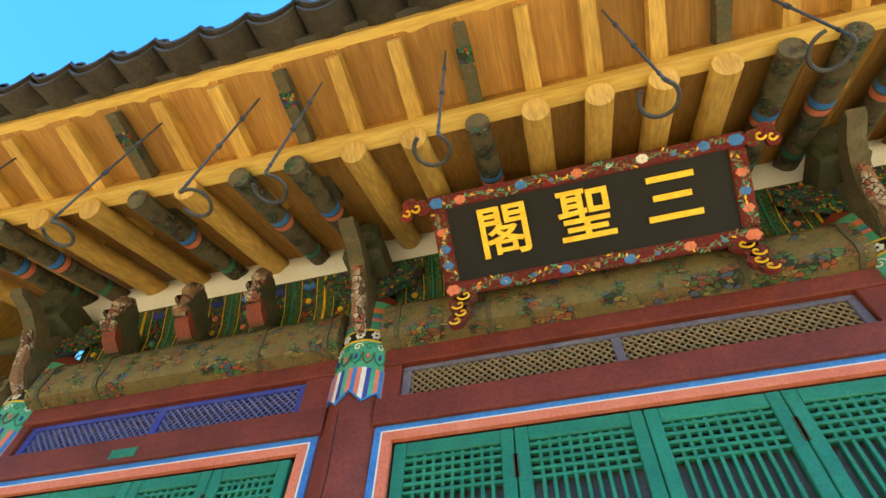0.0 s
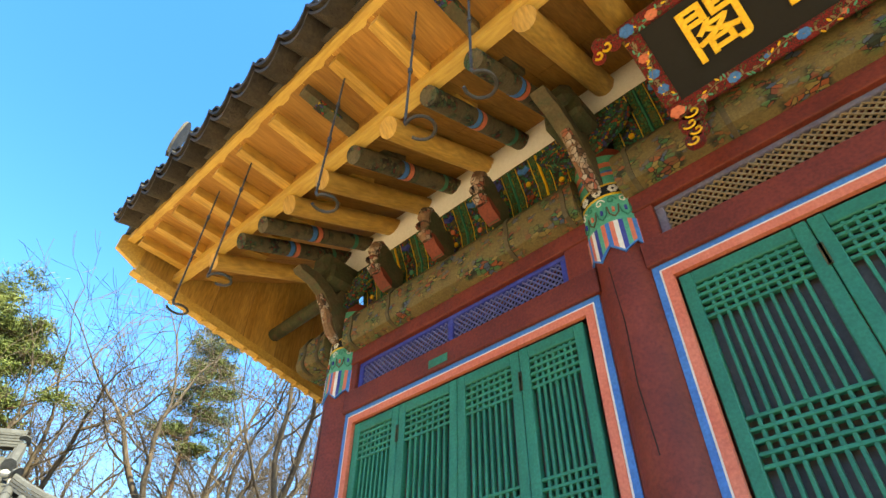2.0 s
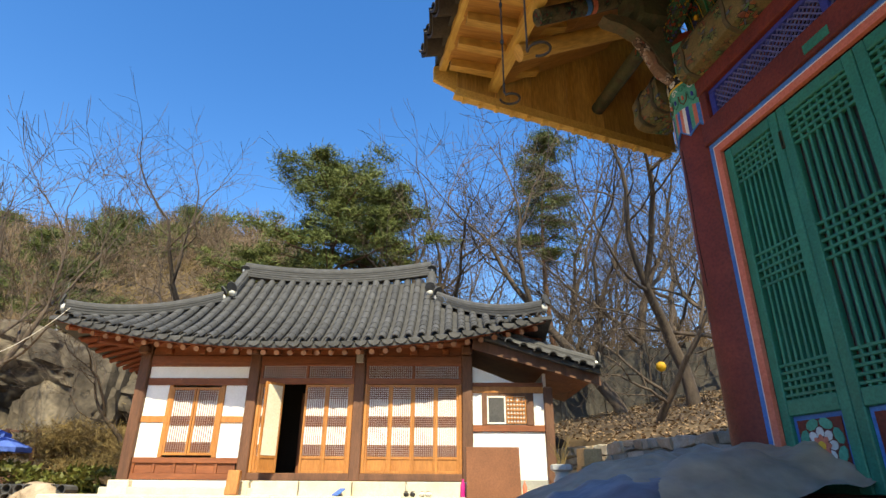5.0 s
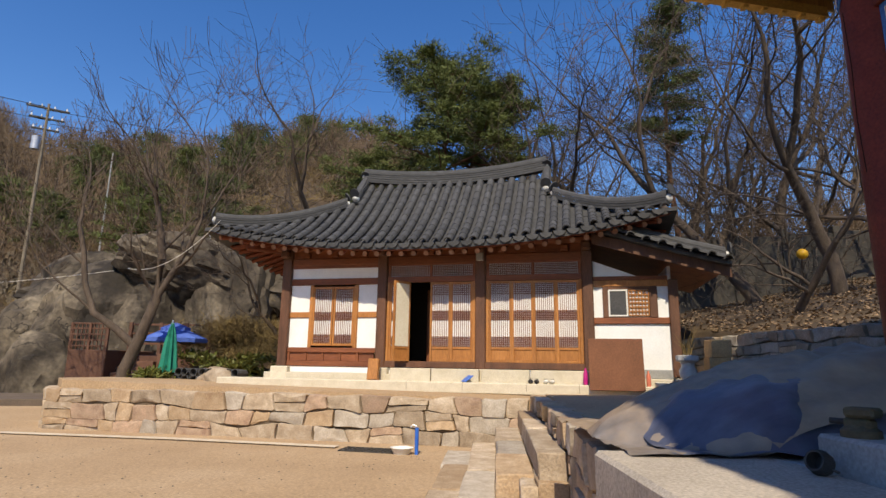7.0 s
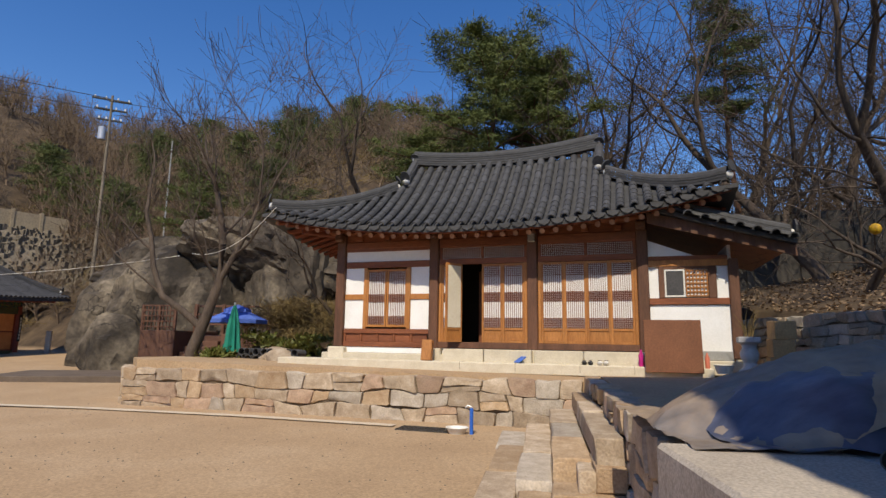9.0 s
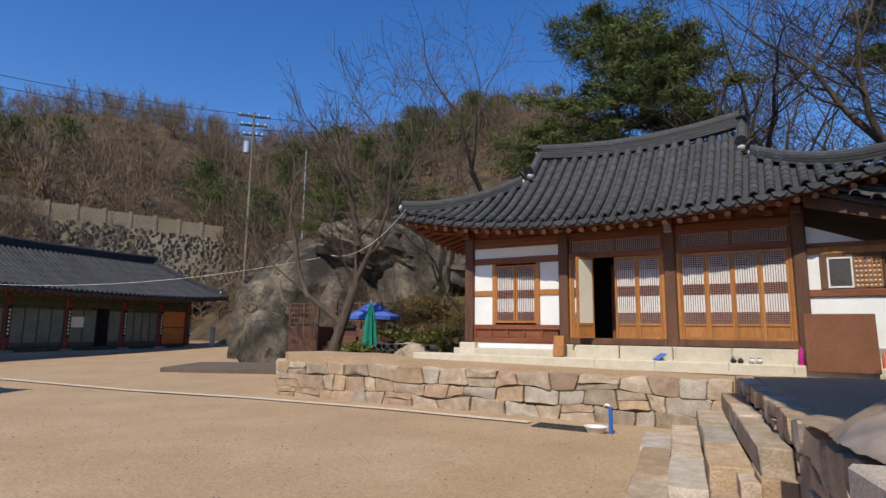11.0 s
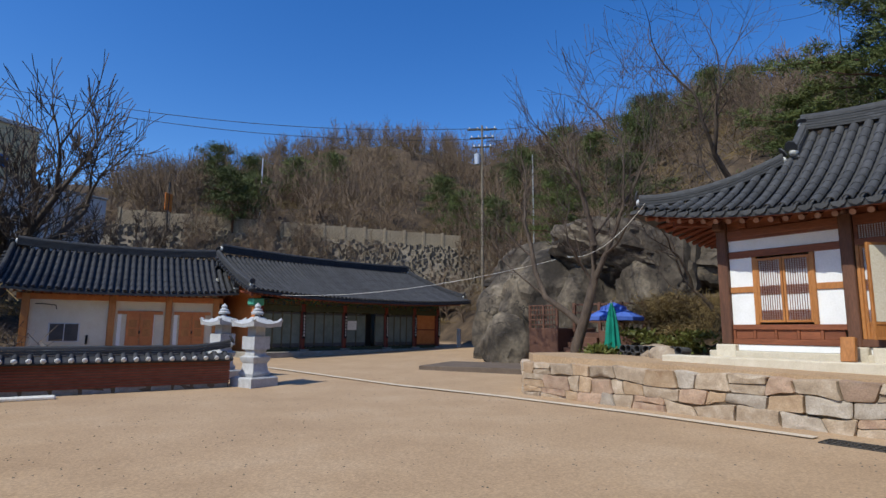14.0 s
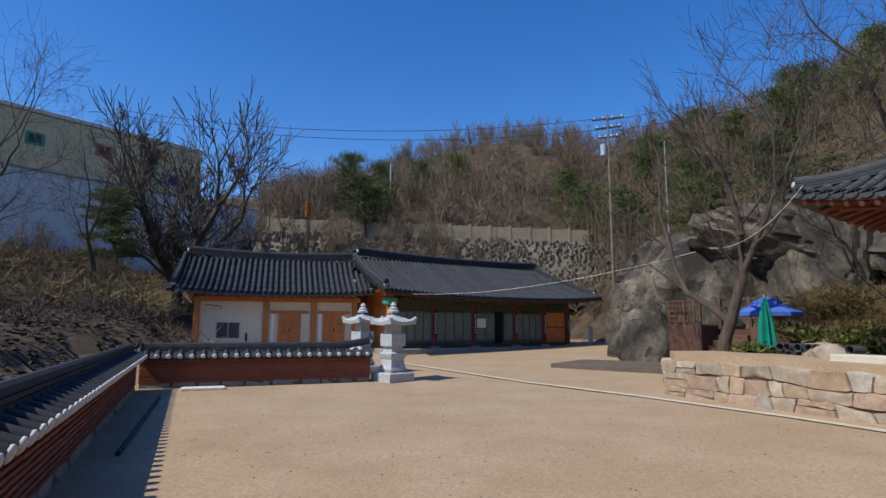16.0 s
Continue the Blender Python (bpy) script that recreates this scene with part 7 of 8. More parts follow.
def inner_sheet():
    bm = bmesh.new()
    grid = []
    for i in range(31):
        row = []
        for j in range(37):
            u, v = i / 15 - 1, j / 18 - 1
            h = max(0.0, 1 - u * u - v * v)
            x, y = -3.98 + 0.56 * u, 1.68 + 0.86 * v
            z = 0.985 + 0.36 * h ** 0.7 + 0.035 * noise.noise((x * 4, y * 6, 2)) + 0.06 * abs(noise.noise((y * 5 + x * 3, x * 2, 5))) * (0.3 + h)
            row.append(bm.verts.new((x + 0.04 * noise.noise((y * 5, 1, x)), y, z)))
        grid.append(row)
    for i in range(30):
        for j in range(36):
            bm.faces.new((grid[i][j], grid[i + 1][j], grid[i + 1][j + 1], grid[i][j + 1]))
    solo("tarpaulin", bm, TARP_B, "crumpled blue plastic sheet showing at the front of the heap", "tarpaulin", smooth=70)


inner_sheet()
vice = thing("bench_vice", (-3.05, 1.42, 1.142), 30, "small olive cast-iron bench vice on the plinth", "vice")
part("body", boxed((-0.05, -0.035, 0.0), (0.05, 0.035, 0.05), 0.012), OLDGREEN, vice)
part("jaw", boxed((-0.04, -0.045, 0.05), (0.07, 0.045, 0.09), 0.01), OLDGREEN, vice)
part("screw", rodded((-0.11, 0, 0.03), (0.04, 0, 0.03), 0.012), IRON, vice)
part("base", lathe([(0.07, -0.027), (0.07, 0.0), (0.045, 0.02)], 14), OLDGREEN, vice)
pot = thing("iron_pot", (-3.04, 1.235, 0.970), 20, "small dark iron pot lying on its side", "pot")
bm = lathe([(0.022, -0.05), (0.056, -0.036), (0.063, 0.0), (0.052, 0.036), (0.042, 0.036), (0.052, 0.0), (0.045, -0.032)], 16)
bmesh.ops.transform(bm, matrix=Matrix.Translation((0, 0, 0.062)) @ Matrix.Rotation(radians(70), 4, "X"), verts=bm.verts)
part("bowl", bm, IRON, pot)
pot.scale = (0.8, 0.8, 0.8)
part("handle", rodded((0.025, 0, 0.05), (0.08, 0.025, 0.025), 0.006), IRON, pot)
grate = thing("drain_grate", (-10.12, -1.45, 0.0), 78, "dark steel drain grating set in the sand", "grate", kind="structure")
for k in range(13):
    part("bar", boxed((-0.48 + k * 0.08 - 0.008, -0.2, 0.005), (-0.48 + k * 0.08 + 0.008, 0.2, 0.025), 0.002), IRON, grate)
for y in (-0.2, -0.07, 0.07, 0.2):
    part("cross_bar", boxed((-0.5, y - 0.01, 0.003), (0.5, y + 0.01, 0.022), 0.002), IRON, grate)
bs = thing("basin", (-9.85, -0.95, 0.0), 0, "shallow white plastic basin under the tap pipe", "basin")
part("bowl", lathe([(0.12, 0), (0.17, 0.09), (0.185, 0.10), (0.16, 0.09), (0.11, 0.015)], 20), WHITE, bs)
tp = thing("tap_pipe", (-9.82, -0.72, 0.0), 0, "upright blue plastic water pipe with a tap", "pipe")
part("pipe", rodded((0, 0, -0.05), (0, 0, 0.40), 0.03, n=12), PLASTIC_B, tp)
part("tap", tube([(0, 0, 0.42), (0, -0.06, 0.44), (0, -0.10, 0.40)], 0.012, 6), STEEL, tp)
ob = thing("yellow_lantern", (-14.3, 8.35, 4.14), 0, "round yellow paper lantern hanging from a branch", "lantern")
bm = bmesh.new()
bmesh.ops.create_uvsphere(bm, u_segments=14, v_segments=10, radius=0.13)
part("shade", bm, PLASTIC_Y, ob)
part("cord", rodded((0, 0, 0.12), (0.05, 0.05, 0.55), 0.006, n=5), IRON, ob)
# ---- trees ----
def limb_tree(seed, stems, height, r0, material, levels=5, twig=0.006, open_=0.62, shoots=2, droop=0.0, lift=0.16, bend=0.16, coarse=False):
    """A bare tree: stems given as lists of points, or grown upright; every limb wanders, forks at its end and sends out side shoots."""
    rnd = random.Random(seed)
    both = ([], []), ([], [])

    def skin(pts, radii, lev):
        verts, faces = both[0 if lev < 2 else 1]
        n = 3 if coarse else (8, 6, 5, 4, 3, 3, 3)[min(lev, 6)]
        base = len(verts)
        for i, q in enumerate(pts):
            a = (pts[min(i + 1, len(pts) - 1)] - pts[max(i - 1, 0)]).normalized()
            t = a.to_track_quat("Z", "Y")
            for k in range(n):
                w = 2 * math.pi * k / n
                verts.append(q + t @ Vector((radii[i] * math.cos(w), radii[i] * math.sin(w), 0)))
        for i in range(len(pts) - 1):
            for k in range(n):
                faces.append((base + i * n + k, base + i * n + (k + 1) % n, base + (i + 1) * n + (k + 1) % n, base + (i + 1) * n + k))

    def aside(a, ang):
        side = a.orthogonal().normalized()
        side.rotate(Matrix.Rotation(rnd.uniform(0, 6.28), 3, a))
        d = a * math.cos(ang) + side * math.sin(ang)
        return (d + Vector((0, 0, lift - droop))).normalized()

    def children(pts, radii, ln, lev):
        if lev >= levels:
            return
        end, a = pts[-1], (pts[-1] - pts[-2]).normalized()
        for ang in ((rnd.uniform(0.12, 0.35), rnd.uniform(0.45, 0.8) * open_ * 1.3) if rnd.random() < 0.85 else (0.2,)):
            grow(end, aside(a, ang), ln * rnd.uniform(0.66, 0.86), radii[-1] * rnd.uniform(0.72, 0.95), lev + 1)
        for _ in range(shoots):
            t = rnd.uniform(0.3, 0.95) * (len(pts) - 1)
            k = int(t)
            q = pts[k].lerp(pts[k + 1], t - k)
            grow(q, aside((pts[k + 1] - pts[k]).normalized(), rnd.uniform(0.7, 1.15) * open_ * 1.5), ln * rnd.uniform(0.4, 0.75), radii[k] * rnd.uniform(0.35, 0.55), lev + 1)

    def grow(p, d, ln, r, lev):
        steps = (3, 2, 1, 1)[min(lev, 3)] if coarse else (6, 5, 4, 3, 2, 2, 2)[min(lev, 6)]
        pts, dd = [p.copy()], d.copy()
        turn = Vector((rnd.uniform(-1, 1), rnd.uniform(-1, 1), rnd.uniform(-0.4, 0.8)))
        for i in range(steps):
            dd = (dd + (turn * 0.5 + Vector((rnd.uniform(-1, 1), rnd.uniform(-1, 1), rnd.uniform(-0.8, 1)))) * bend).normalized()
            p = p + dd * ln / steps
            pts.append(p.copy())
        radii = [max(twig, r * (1 - 0.42 * i / steps)) for i in range(steps + 1)]
        skin(pts, radii, lev)
        children(pts, radii, ln, lev)

    if stems:
        for pts, r in stems:
            pts = [Vector(p) for p in pts]
            radii = [r * (1 - 0.5 * i / (len(pts) - 1)) for i in range(len(pts))]
            skin(pts, radii, 0)
            children(pts, radii, height, 0)
    else:
        grow(Vector((0, 0, -0.3)), Vector((rnd.uniform(-0.12, 0.12), rnd.uniform(-0.12, 0.12), 1)).normalized(), height, r0, 0)
    return tuple(mesh_of(nm, v, f, material, 70) for nm, (v, f) in zip(("trunk", "crown"), both))


def needle_mesh(name, centres, size, count, seed, material, long=0.16, wide=0.016):
    """Tufts of needles: fans of slim blades round many clump centres."""
    rnd = random.Random(seed)
    verts, faces = [], []
    for c in centres:
        for _ in range(count):
            o = Vector((rnd.gauss(0, 1), rnd.gauss(0, 1), rnd.gauss(0, 0.20))) * size * 0.5
            d = (Vector((rnd.gauss(0, 1), rnd.gauss(0, 1), rnd.gauss(0.5, 0.7)))).normalized()
            s = d.orthogonal().normalized()
            s.rotate(Matrix.Rotation(rnd.uniform(0, 6.28), 3, d))
            p = Vector(c) + o
            b = len(verts)
            k = long * rnd.uniform(0.7, 1.4)
            verts += [p - s * wide, p + s * wide, p + d * k + s * wide * 0.6, p + d * k - s * wide * 0.6]
            faces.append((b, b + 1, b + 2, b + 3))
    return mesh_of(name, verts, faces, material)


def pine_tree(name, at, height, crown0, width, seed, label, trunk_r=0.16, limbs=20, lean=(0.0, 0.0), count=110, size=0.45):
    """A red pine: bare lower trunk, crooked limbs that carry flat clouds of needles, open between."""
    rnd = random.Random(seed)
    root = thing(name, at, 0, label, "tree")

    def spine(t):
        return Vector((lean[0] * height * t + 0.22 * math.sin(t * 5 + seed), lean[1] * height * t + 0.2 * math.cos(t * 4 + seed), height * t))

    path = [spine(t) for t in spread(-0.04, 0.97, 12)]
    part("trunk", tube(path, [trunk_r * (1 - 0.82 * i / 11) for i in range(12)], 8), BARK_PINE, root, smooth=60)
    cents = []
    for k in range(limbs):
        t = crown0 + (0.99 - crown0) * (k + rnd.uniform(0.1, 0.9)) / limbs
        lay = (t - crown0) / (1 - crown0)
        a = k * 2.39996 + rnd.uniform(-0.5, 0.5)
        ln = width * (1.0 - 0.72 * lay ** 1.3) * rnd.uniform(0.45, 1.05)
        p = spine(t)
        pts = [p]
        for j in range(4):
            a += rnd.uniform(-0.3, 0.3)
            p = p + Vector((math.cos(a), math.sin(a), rnd.uniform(-0.12, 0.34))) * ln / 4
            pts.append(p)
        part("limb", tube(pts, [max(0.012, trunk_r * 0.36 * (1 - 0.5 * lay) * (1 - 0.2 * j)) for j in range(5)], 5), BARK_PINE, root)
        for j in (1, 2, 3, 4):
            for _ in range(1 if j == 1 else 2):
                o = Vector((rnd.gauss(0, 0.36), rnd.gauss(0, 0.36), rnd.uniform(-0.05, 0.25))) * size / 0.45
                cents.append(pts[j] + o)
    cents += [spine(0.99) + Vector((rnd.gauss(0, 0.25), rnd.gauss(0, 0.25), rnd.uniform(-0.3, 0.15))) for _ in range(5)]
    part("crown", needle_mesh("crown", cents, size, count, seed, NEEDLE, 0.16 * size / 0.45, 0.013 * size / 0.45), NEEDLE, root)
    return root


# the leaning tree in front of the rock: one bent stem, a second that swings out low
yard = thing("bare_tree", (-14.45, -8.15, 0.62), 0, "leaning bare tree with two crooked stems before the rock", "tree")
stems = [([(0, 0, -0.3), (0.0, 0.10, 0.5), (0.05, 0.42, 1.3), (0.0, 0.66, 2.2), (0.05, 0.72, 3.2), (0.1, 0.62, 4.0)], 0.17),
         ([(0.02, 0.30, 1.05), (0.1, -0.15, 1.45), (0.15, -0.75, 1.85), (0.1, -1.1, 2.6), (0.0, -1.3, 3.4), (-0.05, -1.55, 4.1)], 0.10),
         ([(0.02, 0.66, 2.2), (-0.1, 0.95, 2.9), (-0.2, 1.25, 3.6), (-0.2, 1.5, 4.3)], 0.085)]
for me, nm in zip(limb_tree(31, stems, 1.95, 0.16, BARK, 5, 0.0055, 0.62, 2, 0.0, 0.17), ("stem", "crown")):
    part(nm, me, BARK, yard)

# bare trees: a few shapes, set out many times
SHAPES = [limb_tree(100 + k, None, 2.4, 0.12, BARK_FAR, 4, 0.013, 0.68, 3, 0.0, 0.2, 0.16, True) for k in range(6)]
FARSHAPES = [limb_tree(120 + k, None, 2.4, 0.12, BARK_FAR, 3, 0.022, 0.7, 3, 0.0, 0.2, 0.16, True) for k in range(6)]
NEARSHAPES = [limb_tree(200 + k, None, 4.2, 0.20, BARK, 5, 0.0065, 0.78, 2, 0.02, 0.10, 0.25) for k in range(4)]


def low_fork(seed):
    """Several stems that part near the ground and rise into a round crown."""
    rnd = random.Random(seed)
    stems = []
    for k in range(6):
        a, o = k * 1.05 + rnd.uniform(-0.3, 0.3), rnd.uniform(0.5, 1.15)
        stems.append(([(0, 0, -0.3), (0.1 * math.cos(a), 0.1 * math.sin(a), 0.7), (1.2 * o * math.cos(a), 1.2 * o * math.sin(a), 2.0), (2.4 * o * math.cos(a + 0.2), 2.4 * o * math.sin(a + 0.2), 3.6)], 0.19))
    return limb_tree(seed, stems, 2.3, 0.15, BARK, 4, 0.014, 0.55, 3, 0.0, 0.22)


NEARSHAPES += [low_fork(210), low_fork(211)]


def bare_tree(x, y, scale, k, near=False, z=None, tilt=0.0):
    me = (NEARSHAPES[k - 90] if k > 90 else NEARSHAPES[k % 4]) if near else SHAPES[k % 6]
    ob = thing("bare_tree")
    for m_, nm in zip(me, ("trunk", "crown")):
        piece(nm, m_, ob, Matrix())
    ob.matrix_basis = (Matrix.Translation((x, y, (ground_height(x, y) if z is None else z) - 0.1)) @ Matrix.Rotation(k * 1.7, 4, "Z") @ Matrix.Rotation(tilt, 4, "X") @ Matrix.Diagonal((scale, scale, scale, 1)))
    return tagged(ob, "tall leafless tree with fine grey-brown branches" if near else "leafless brown winter tree on the hillside", "tree", "bare trees")


for k, (x, y, s) in enumerate(((-17.5, 9.0, 1.05), (-15.4, 9.9, 1.0), (-19.0, 10.7, 1.1), (-20.0, 8.6, 0.95), (-21.5, 5.6, 1.0), (-24.0, 5.4, 1.05), (-24.5, 3.0, 1.0), (-23.0, 8.6, 1.1), (-14.2, 12.0, 1.0), (-17.0, 13.0, 1.05), (-21.0, 13.5, 1.1), (-26.0, -4.4, 0.85), (-27.5, -6.4, 0.9), (-26.0, -1.8, 0.85), (-24.8, 11.0, 1.0), (-18.6, 6.6, 0.55), (-13.6, 7.6, 0.5))):
    bare_tree(x, y, s, k, True, tilt=0.07 * math.sin(k * 2.1))
rnd = random.Random(51)
for k in range(9):
    bare_tree(rnd.uniform(-38, -26), rnd.uniform(2, 24), rnd.uniform(0.75, 1.05), k, True)
for k in range(30):
    bare_tree(rnd.uniform(-28, -21), rnd.uniform(4.5, 19), rnd.uniform(0.4, 0.7), k)
bare_tree(-16.9, -4.9, 0.42, 1, True)
# two big trees before the pale building
bare_tree(-6.6, -34.0, 1.35, 94, True)
bare_tree(-2.4, -28.5, 0.62, 91, True)
bare_tree(2.6, -29.0, 0.8, 93, True)
bare_tree(-12.6, -36.2, 0.72, 95, True)

rnd = random.Random(77)
n, far_v, far_f = 0, [], []
while n < 1300:
    a, d = rnd.uniform(radians(86), radians(163)), 31 + 85 * rnd.random() ** 0.8
    x, y = -0.5 - d * math.sin(a), -0.5 + d * math.cos(a)
    if ground_height(x, y) < 2.0 or (x > -16 and -50 < y) or (y < -43 and x > -16.5):
        continue
    n += 1
    s = rnd.uniform(0.5, 0.95) * (0.75 if d < 45 else 1.0)
    if d < 44:
        bare_tree(x, y, s, n)
    else:
        m = Matrix.Translation((x, y, ground_height(x, y) - 0.1)) @ Matrix.Rotation(n * 1.7, 4, "Z") @ Matrix.Diagonal((s, s, s, 1))
        for me in FARSHAPES[n % 6]:
            b = len(far_v)
            far_v += [m @ v.co for v in me.vertices]
            far_f += [tuple(b + i for i in p.vertices) for p in me.polygons]
tagged(new("far_woods", mesh_of("far_woods", far_v, far_f, BARK_FAR)), "leafless brown woods on the far ridge", "woods", kind="stuff")
for k in range(26):
    x, y = rnd.uniform(-17, 6), rnd.uniform(-43, -29)
    bare_tree(x, y, rnd.uniform(0.25, 0.5), k)

for k in range(30):
    x, y = rnd.uniform(-4.0, 8), rnd.uniform(-30, -19)
    bare_tree(x, y, rnd.uniform(0.12, 0.3), k)

for k in range(46):
    x, y = rnd.uniform(-34, -17), rnd.uniform(-66, -46)
    bare_tree(x, y, rnd.uniform(0.45, 0.75), k)

# pines
pine_tree("pine_tree", (-21.0, -0.7, ground_height(-21.0, -0.7)), 10.2, 0.52, 4.4, 3, "tall red pine with flat layered clouds of dark needles", 0.17, 34, (0.0, 0.0), 150, 0.46)
pine_tree("pine_tree", (-21.2, 1.0, ground_height(-21.2, 1.0)), 9.3, 0.62, 3.0, 8, "red pine leaning beside a taller one", 0.15, 18, (0.0, 0.06), 150, 0.46)
pine_tree("pine_tree", (-22.0, -3.4, ground_height(-22.0, -3.4)), 6.4, 0.5, 2.1, 12, "low pine with a spreading crown behind the roof", 0.13, 14)
pine_tree("pine_tree", (-21.0, 8.2, ground_height(-21.0, 8.2)), 12.2, 0.5, 1.7, 14, "slim pine among bare trees", 0.14, 20, (0.0, 0.0), 130)
pine_tree("pine_tree", (-26.0, -14.6, ground_height(-26.0, -14.6)), 6.4, 0.3, 3.0, 17, "broad pine above the rock outcrop", 0.15, 22)
pine_tree("pine_tree", (-27.0, -11.6, ground_height(-27.0, -11.6)), 4.9, 0.3, 2.3, 18, "young pine above the rock outcrop", 0.12, 15)
pine_tree("pine_tree", (-3.2, -32.0, ground_height(-3.2, -32.0)), 4.5, 0.2, 1.3, 23, "dark evergreen on the shaded bank", 0.12, 16)
FARPINE = pine_tree("pine_tree", (-46, -30, ground_height(-46, -30) - 0.1), 6.0, 0.3, 2.2, 30, "dark pine on the far hillside", 0.14, 16, (0, 0), 50, 0.8)
tagged(FARPINE, group="far pines")
for k in range(34):
    a, d = rnd.uniform(radians(90), radians(158)), rnd.uniform(40, 72)
    x, y = -0.5 - d * math.sin(a), -0.5 + d * math.cos(a)
    if x > -17 or ground_height(x, y) < 4:
        continue
    s = rnd.uniform(0.6, 0.95)
    copy_thing(FARPINE, Matrix.Translation((x, y, ground_height(x, y) - 0.1)) @ Matrix.Rotation(k, 4, "Z") @ Matrix.Diagonal((s, s, s, 1)))


# ---- brush and litter ----
def brush(name, spots, size, count, seed, material, label, long=0.3, wide=0.02):
    return tagged(new(name, needle_mesh(name, spots, size, count, seed, material, long, wide)), label, "brush", kind="stuff")


rnd = random.Random(9)
spots = []
for _ in range(1900):
    a, d = rnd.uniform(radians(84), radians(186)), rnd.uniform(22, 112)
    x, y = -0.5 - d * math.sin(a), -0.5 + d * math.cos(a)
    z = ground_height(x, y)
    if z > 1.4:
        spots.append((x, y, z + 0.25))
brush("dry_brush", spots, 1.3, 60, 4, DRYLEAF, "dry straw-coloured brush over the hillside", 0.6, 0.016)
spots = []
for _ in range(80):
    x, y = rnd.uniform(-4.2, 9), rnd.uniform(-41, -18.5)
    spots.append((x, y, ground_height(x, y) + 0.2))
brush("bank_brush", spots, 1.0, 70, 14, BARK, "dark leafless brush over the shaded bank", 0.5, 0.012)
spots = [(-17.6 + rnd.uniform(-1.2, 1.2), -6.2 + rnd.uniform(-1.3, 1.3), 1.2 + rnd.uniform(0, 1.3)) for _ in range(34)]
brush("dry_brush", spots, 0.7, 420, 5, DRYLEAF, "dense straw-coloured shrubs beside the house", 0.2, 0.006)
spots = [(-16.2 + rnd.uniform(-0.7, 0.7), -6.0 + rnd.uniform(-0.9, 0.9), 1.0 + rnd.uniform(0, 0.5)) for _ in range(9)]
brush("green_shrub", spots, 0.45, 150, 6, LEAF, "low olive green shrubs by the house", 0.14, 0.035)
spots = [(-14.55 + rnd.uniform(-0.25, 0.25), -7.35 + rnd.uniform(-0.25, 0.25), 0.95 + rnd.uniform(-0.1, 0.35)) for _ in range(7)]
brush("green_shrub", spots, 0.3, 150, 7, LEAF, "small yellow-green shrub under the parasol", 0.16, 0.02)
leaves, lf = [], []
for _ in range(7000):
    x, y = rnd.uniform(-20, -8), rnd.uniform(5.5, 16)
    z = ground_height(x, y) + 0.02
    b = len(leaves)
    a, s = rnd.uniform(0, 6.28), rnd.uniform(0.03, 0.07)
    for da in (0, 1.57, 3.14, 4.71):
        leaves.append((x + s * math.cos(a + da), y + s * math.sin(a + da) * 0.6, z + rnd.uniform(0, 0.05)))
    lf.append((b, b + 1, b + 2, b + 3))
tagged(new("fallen_leaves", mesh_of("fallen_leaves", leaves, lf, LITTER)), "brown fallen leaves strewn over the bank", "leaves", kind="stuff")

leaves, lf = [], []
while len(lf) < 16000:
    x, y = rnd.uniform(-5, 10), rnd.uniform(-34, -6)
    z = ground_height(x, y) + 0.03
    if z < 0.6:
        continue
    b = len(leaves)
    a, s = rnd.uniform(0, 6.28), rnd.uniform(0.04, 0.10)
    for da in (0, 1.57, 3.14, 4.71):
        leaves.append((x + s * math.cos(a + da), y + s * math.sin(a + da) * 0.6, z + rnd.uniform(0, 0.08)))
    lf.append((b, b + 1, b + 2, b + 3))
tagged(new("fallen_leaves", mesh_of("fallen_leaves", leaves, lf, DARKLEAF)), "dark brown fallen leaves over the bank behind the court wall", "leaves", kind="stuff")

peb, pf = [], []
for _ in range(1500):
    x, y = rnd.uniform(-13, -0.8), rnd.uniform(-15, 0.0)
    if -1.6 < x or x < -11 + 0.18 * y + 1.0 and y > -8:
        continue
    z, w = ground_height(x, y), rnd.uniform(0.006, 0.022)
    b = len(peb)
    a = rnd.uniform(0, 6.28)
    peb += [(x + w * math.cos(a + q) * rnd.uniform(0.7, 1.2), y + w * math.sin(a + q) * rnd.uniform(0.7, 1.2), z - 0.002) for q in (0, 1.57, 3.14, 4.71)] + [(x, y, z + w * 0.6)]
    pf += [(b, b + 1, b + 4), (b + 1, b + 2, b + 4), (b + 2, b + 3, b + 4), (b + 3, b, b + 4)]
tagged(new("gravel", mesh_of("gravel", peb, pf, STONE_D)), "scattered small stones and bits on the packed sand", "gravel", kind="stuff")

# ---- far walls, building, poles and wires ----
def far_line(p, q, z0, z1, depth, n, name, mat_, label, step=0.0, kind="structure"):
    root = thing(name, (0, 0, 0), 0, label, "wall", kind=kind)
    p, q = Vector((*p, 0)), Vector((*q, 0))
    for k in range(n):
        a, b = p.lerp(q, k / n), p.lerp(q, (k + 1) / n)
        ang = math.atan2(b.y - a.y, b.x - a.x)
        za, zb = lerp(z0[0], z0[1], (k + 0.5) / n), lerp(z1[0], z1[1], (k + 0.5) / n)
        part("panel", boxed((0, 0, za), ((b - a).length - 0.02, depth, zb), 0.01, Matrix.Translation(a) @ Matrix.Rotation(ang, 4, "Z")), mat_, root)
        part("pier", boxed((-0.08, -0.05, za), (0.12, depth + 0.05, zb + 0.15), 0.01, Matrix.Translation(a) @ Matrix.Rotation(ang, 4, "Z")), mat_, root)
    return root


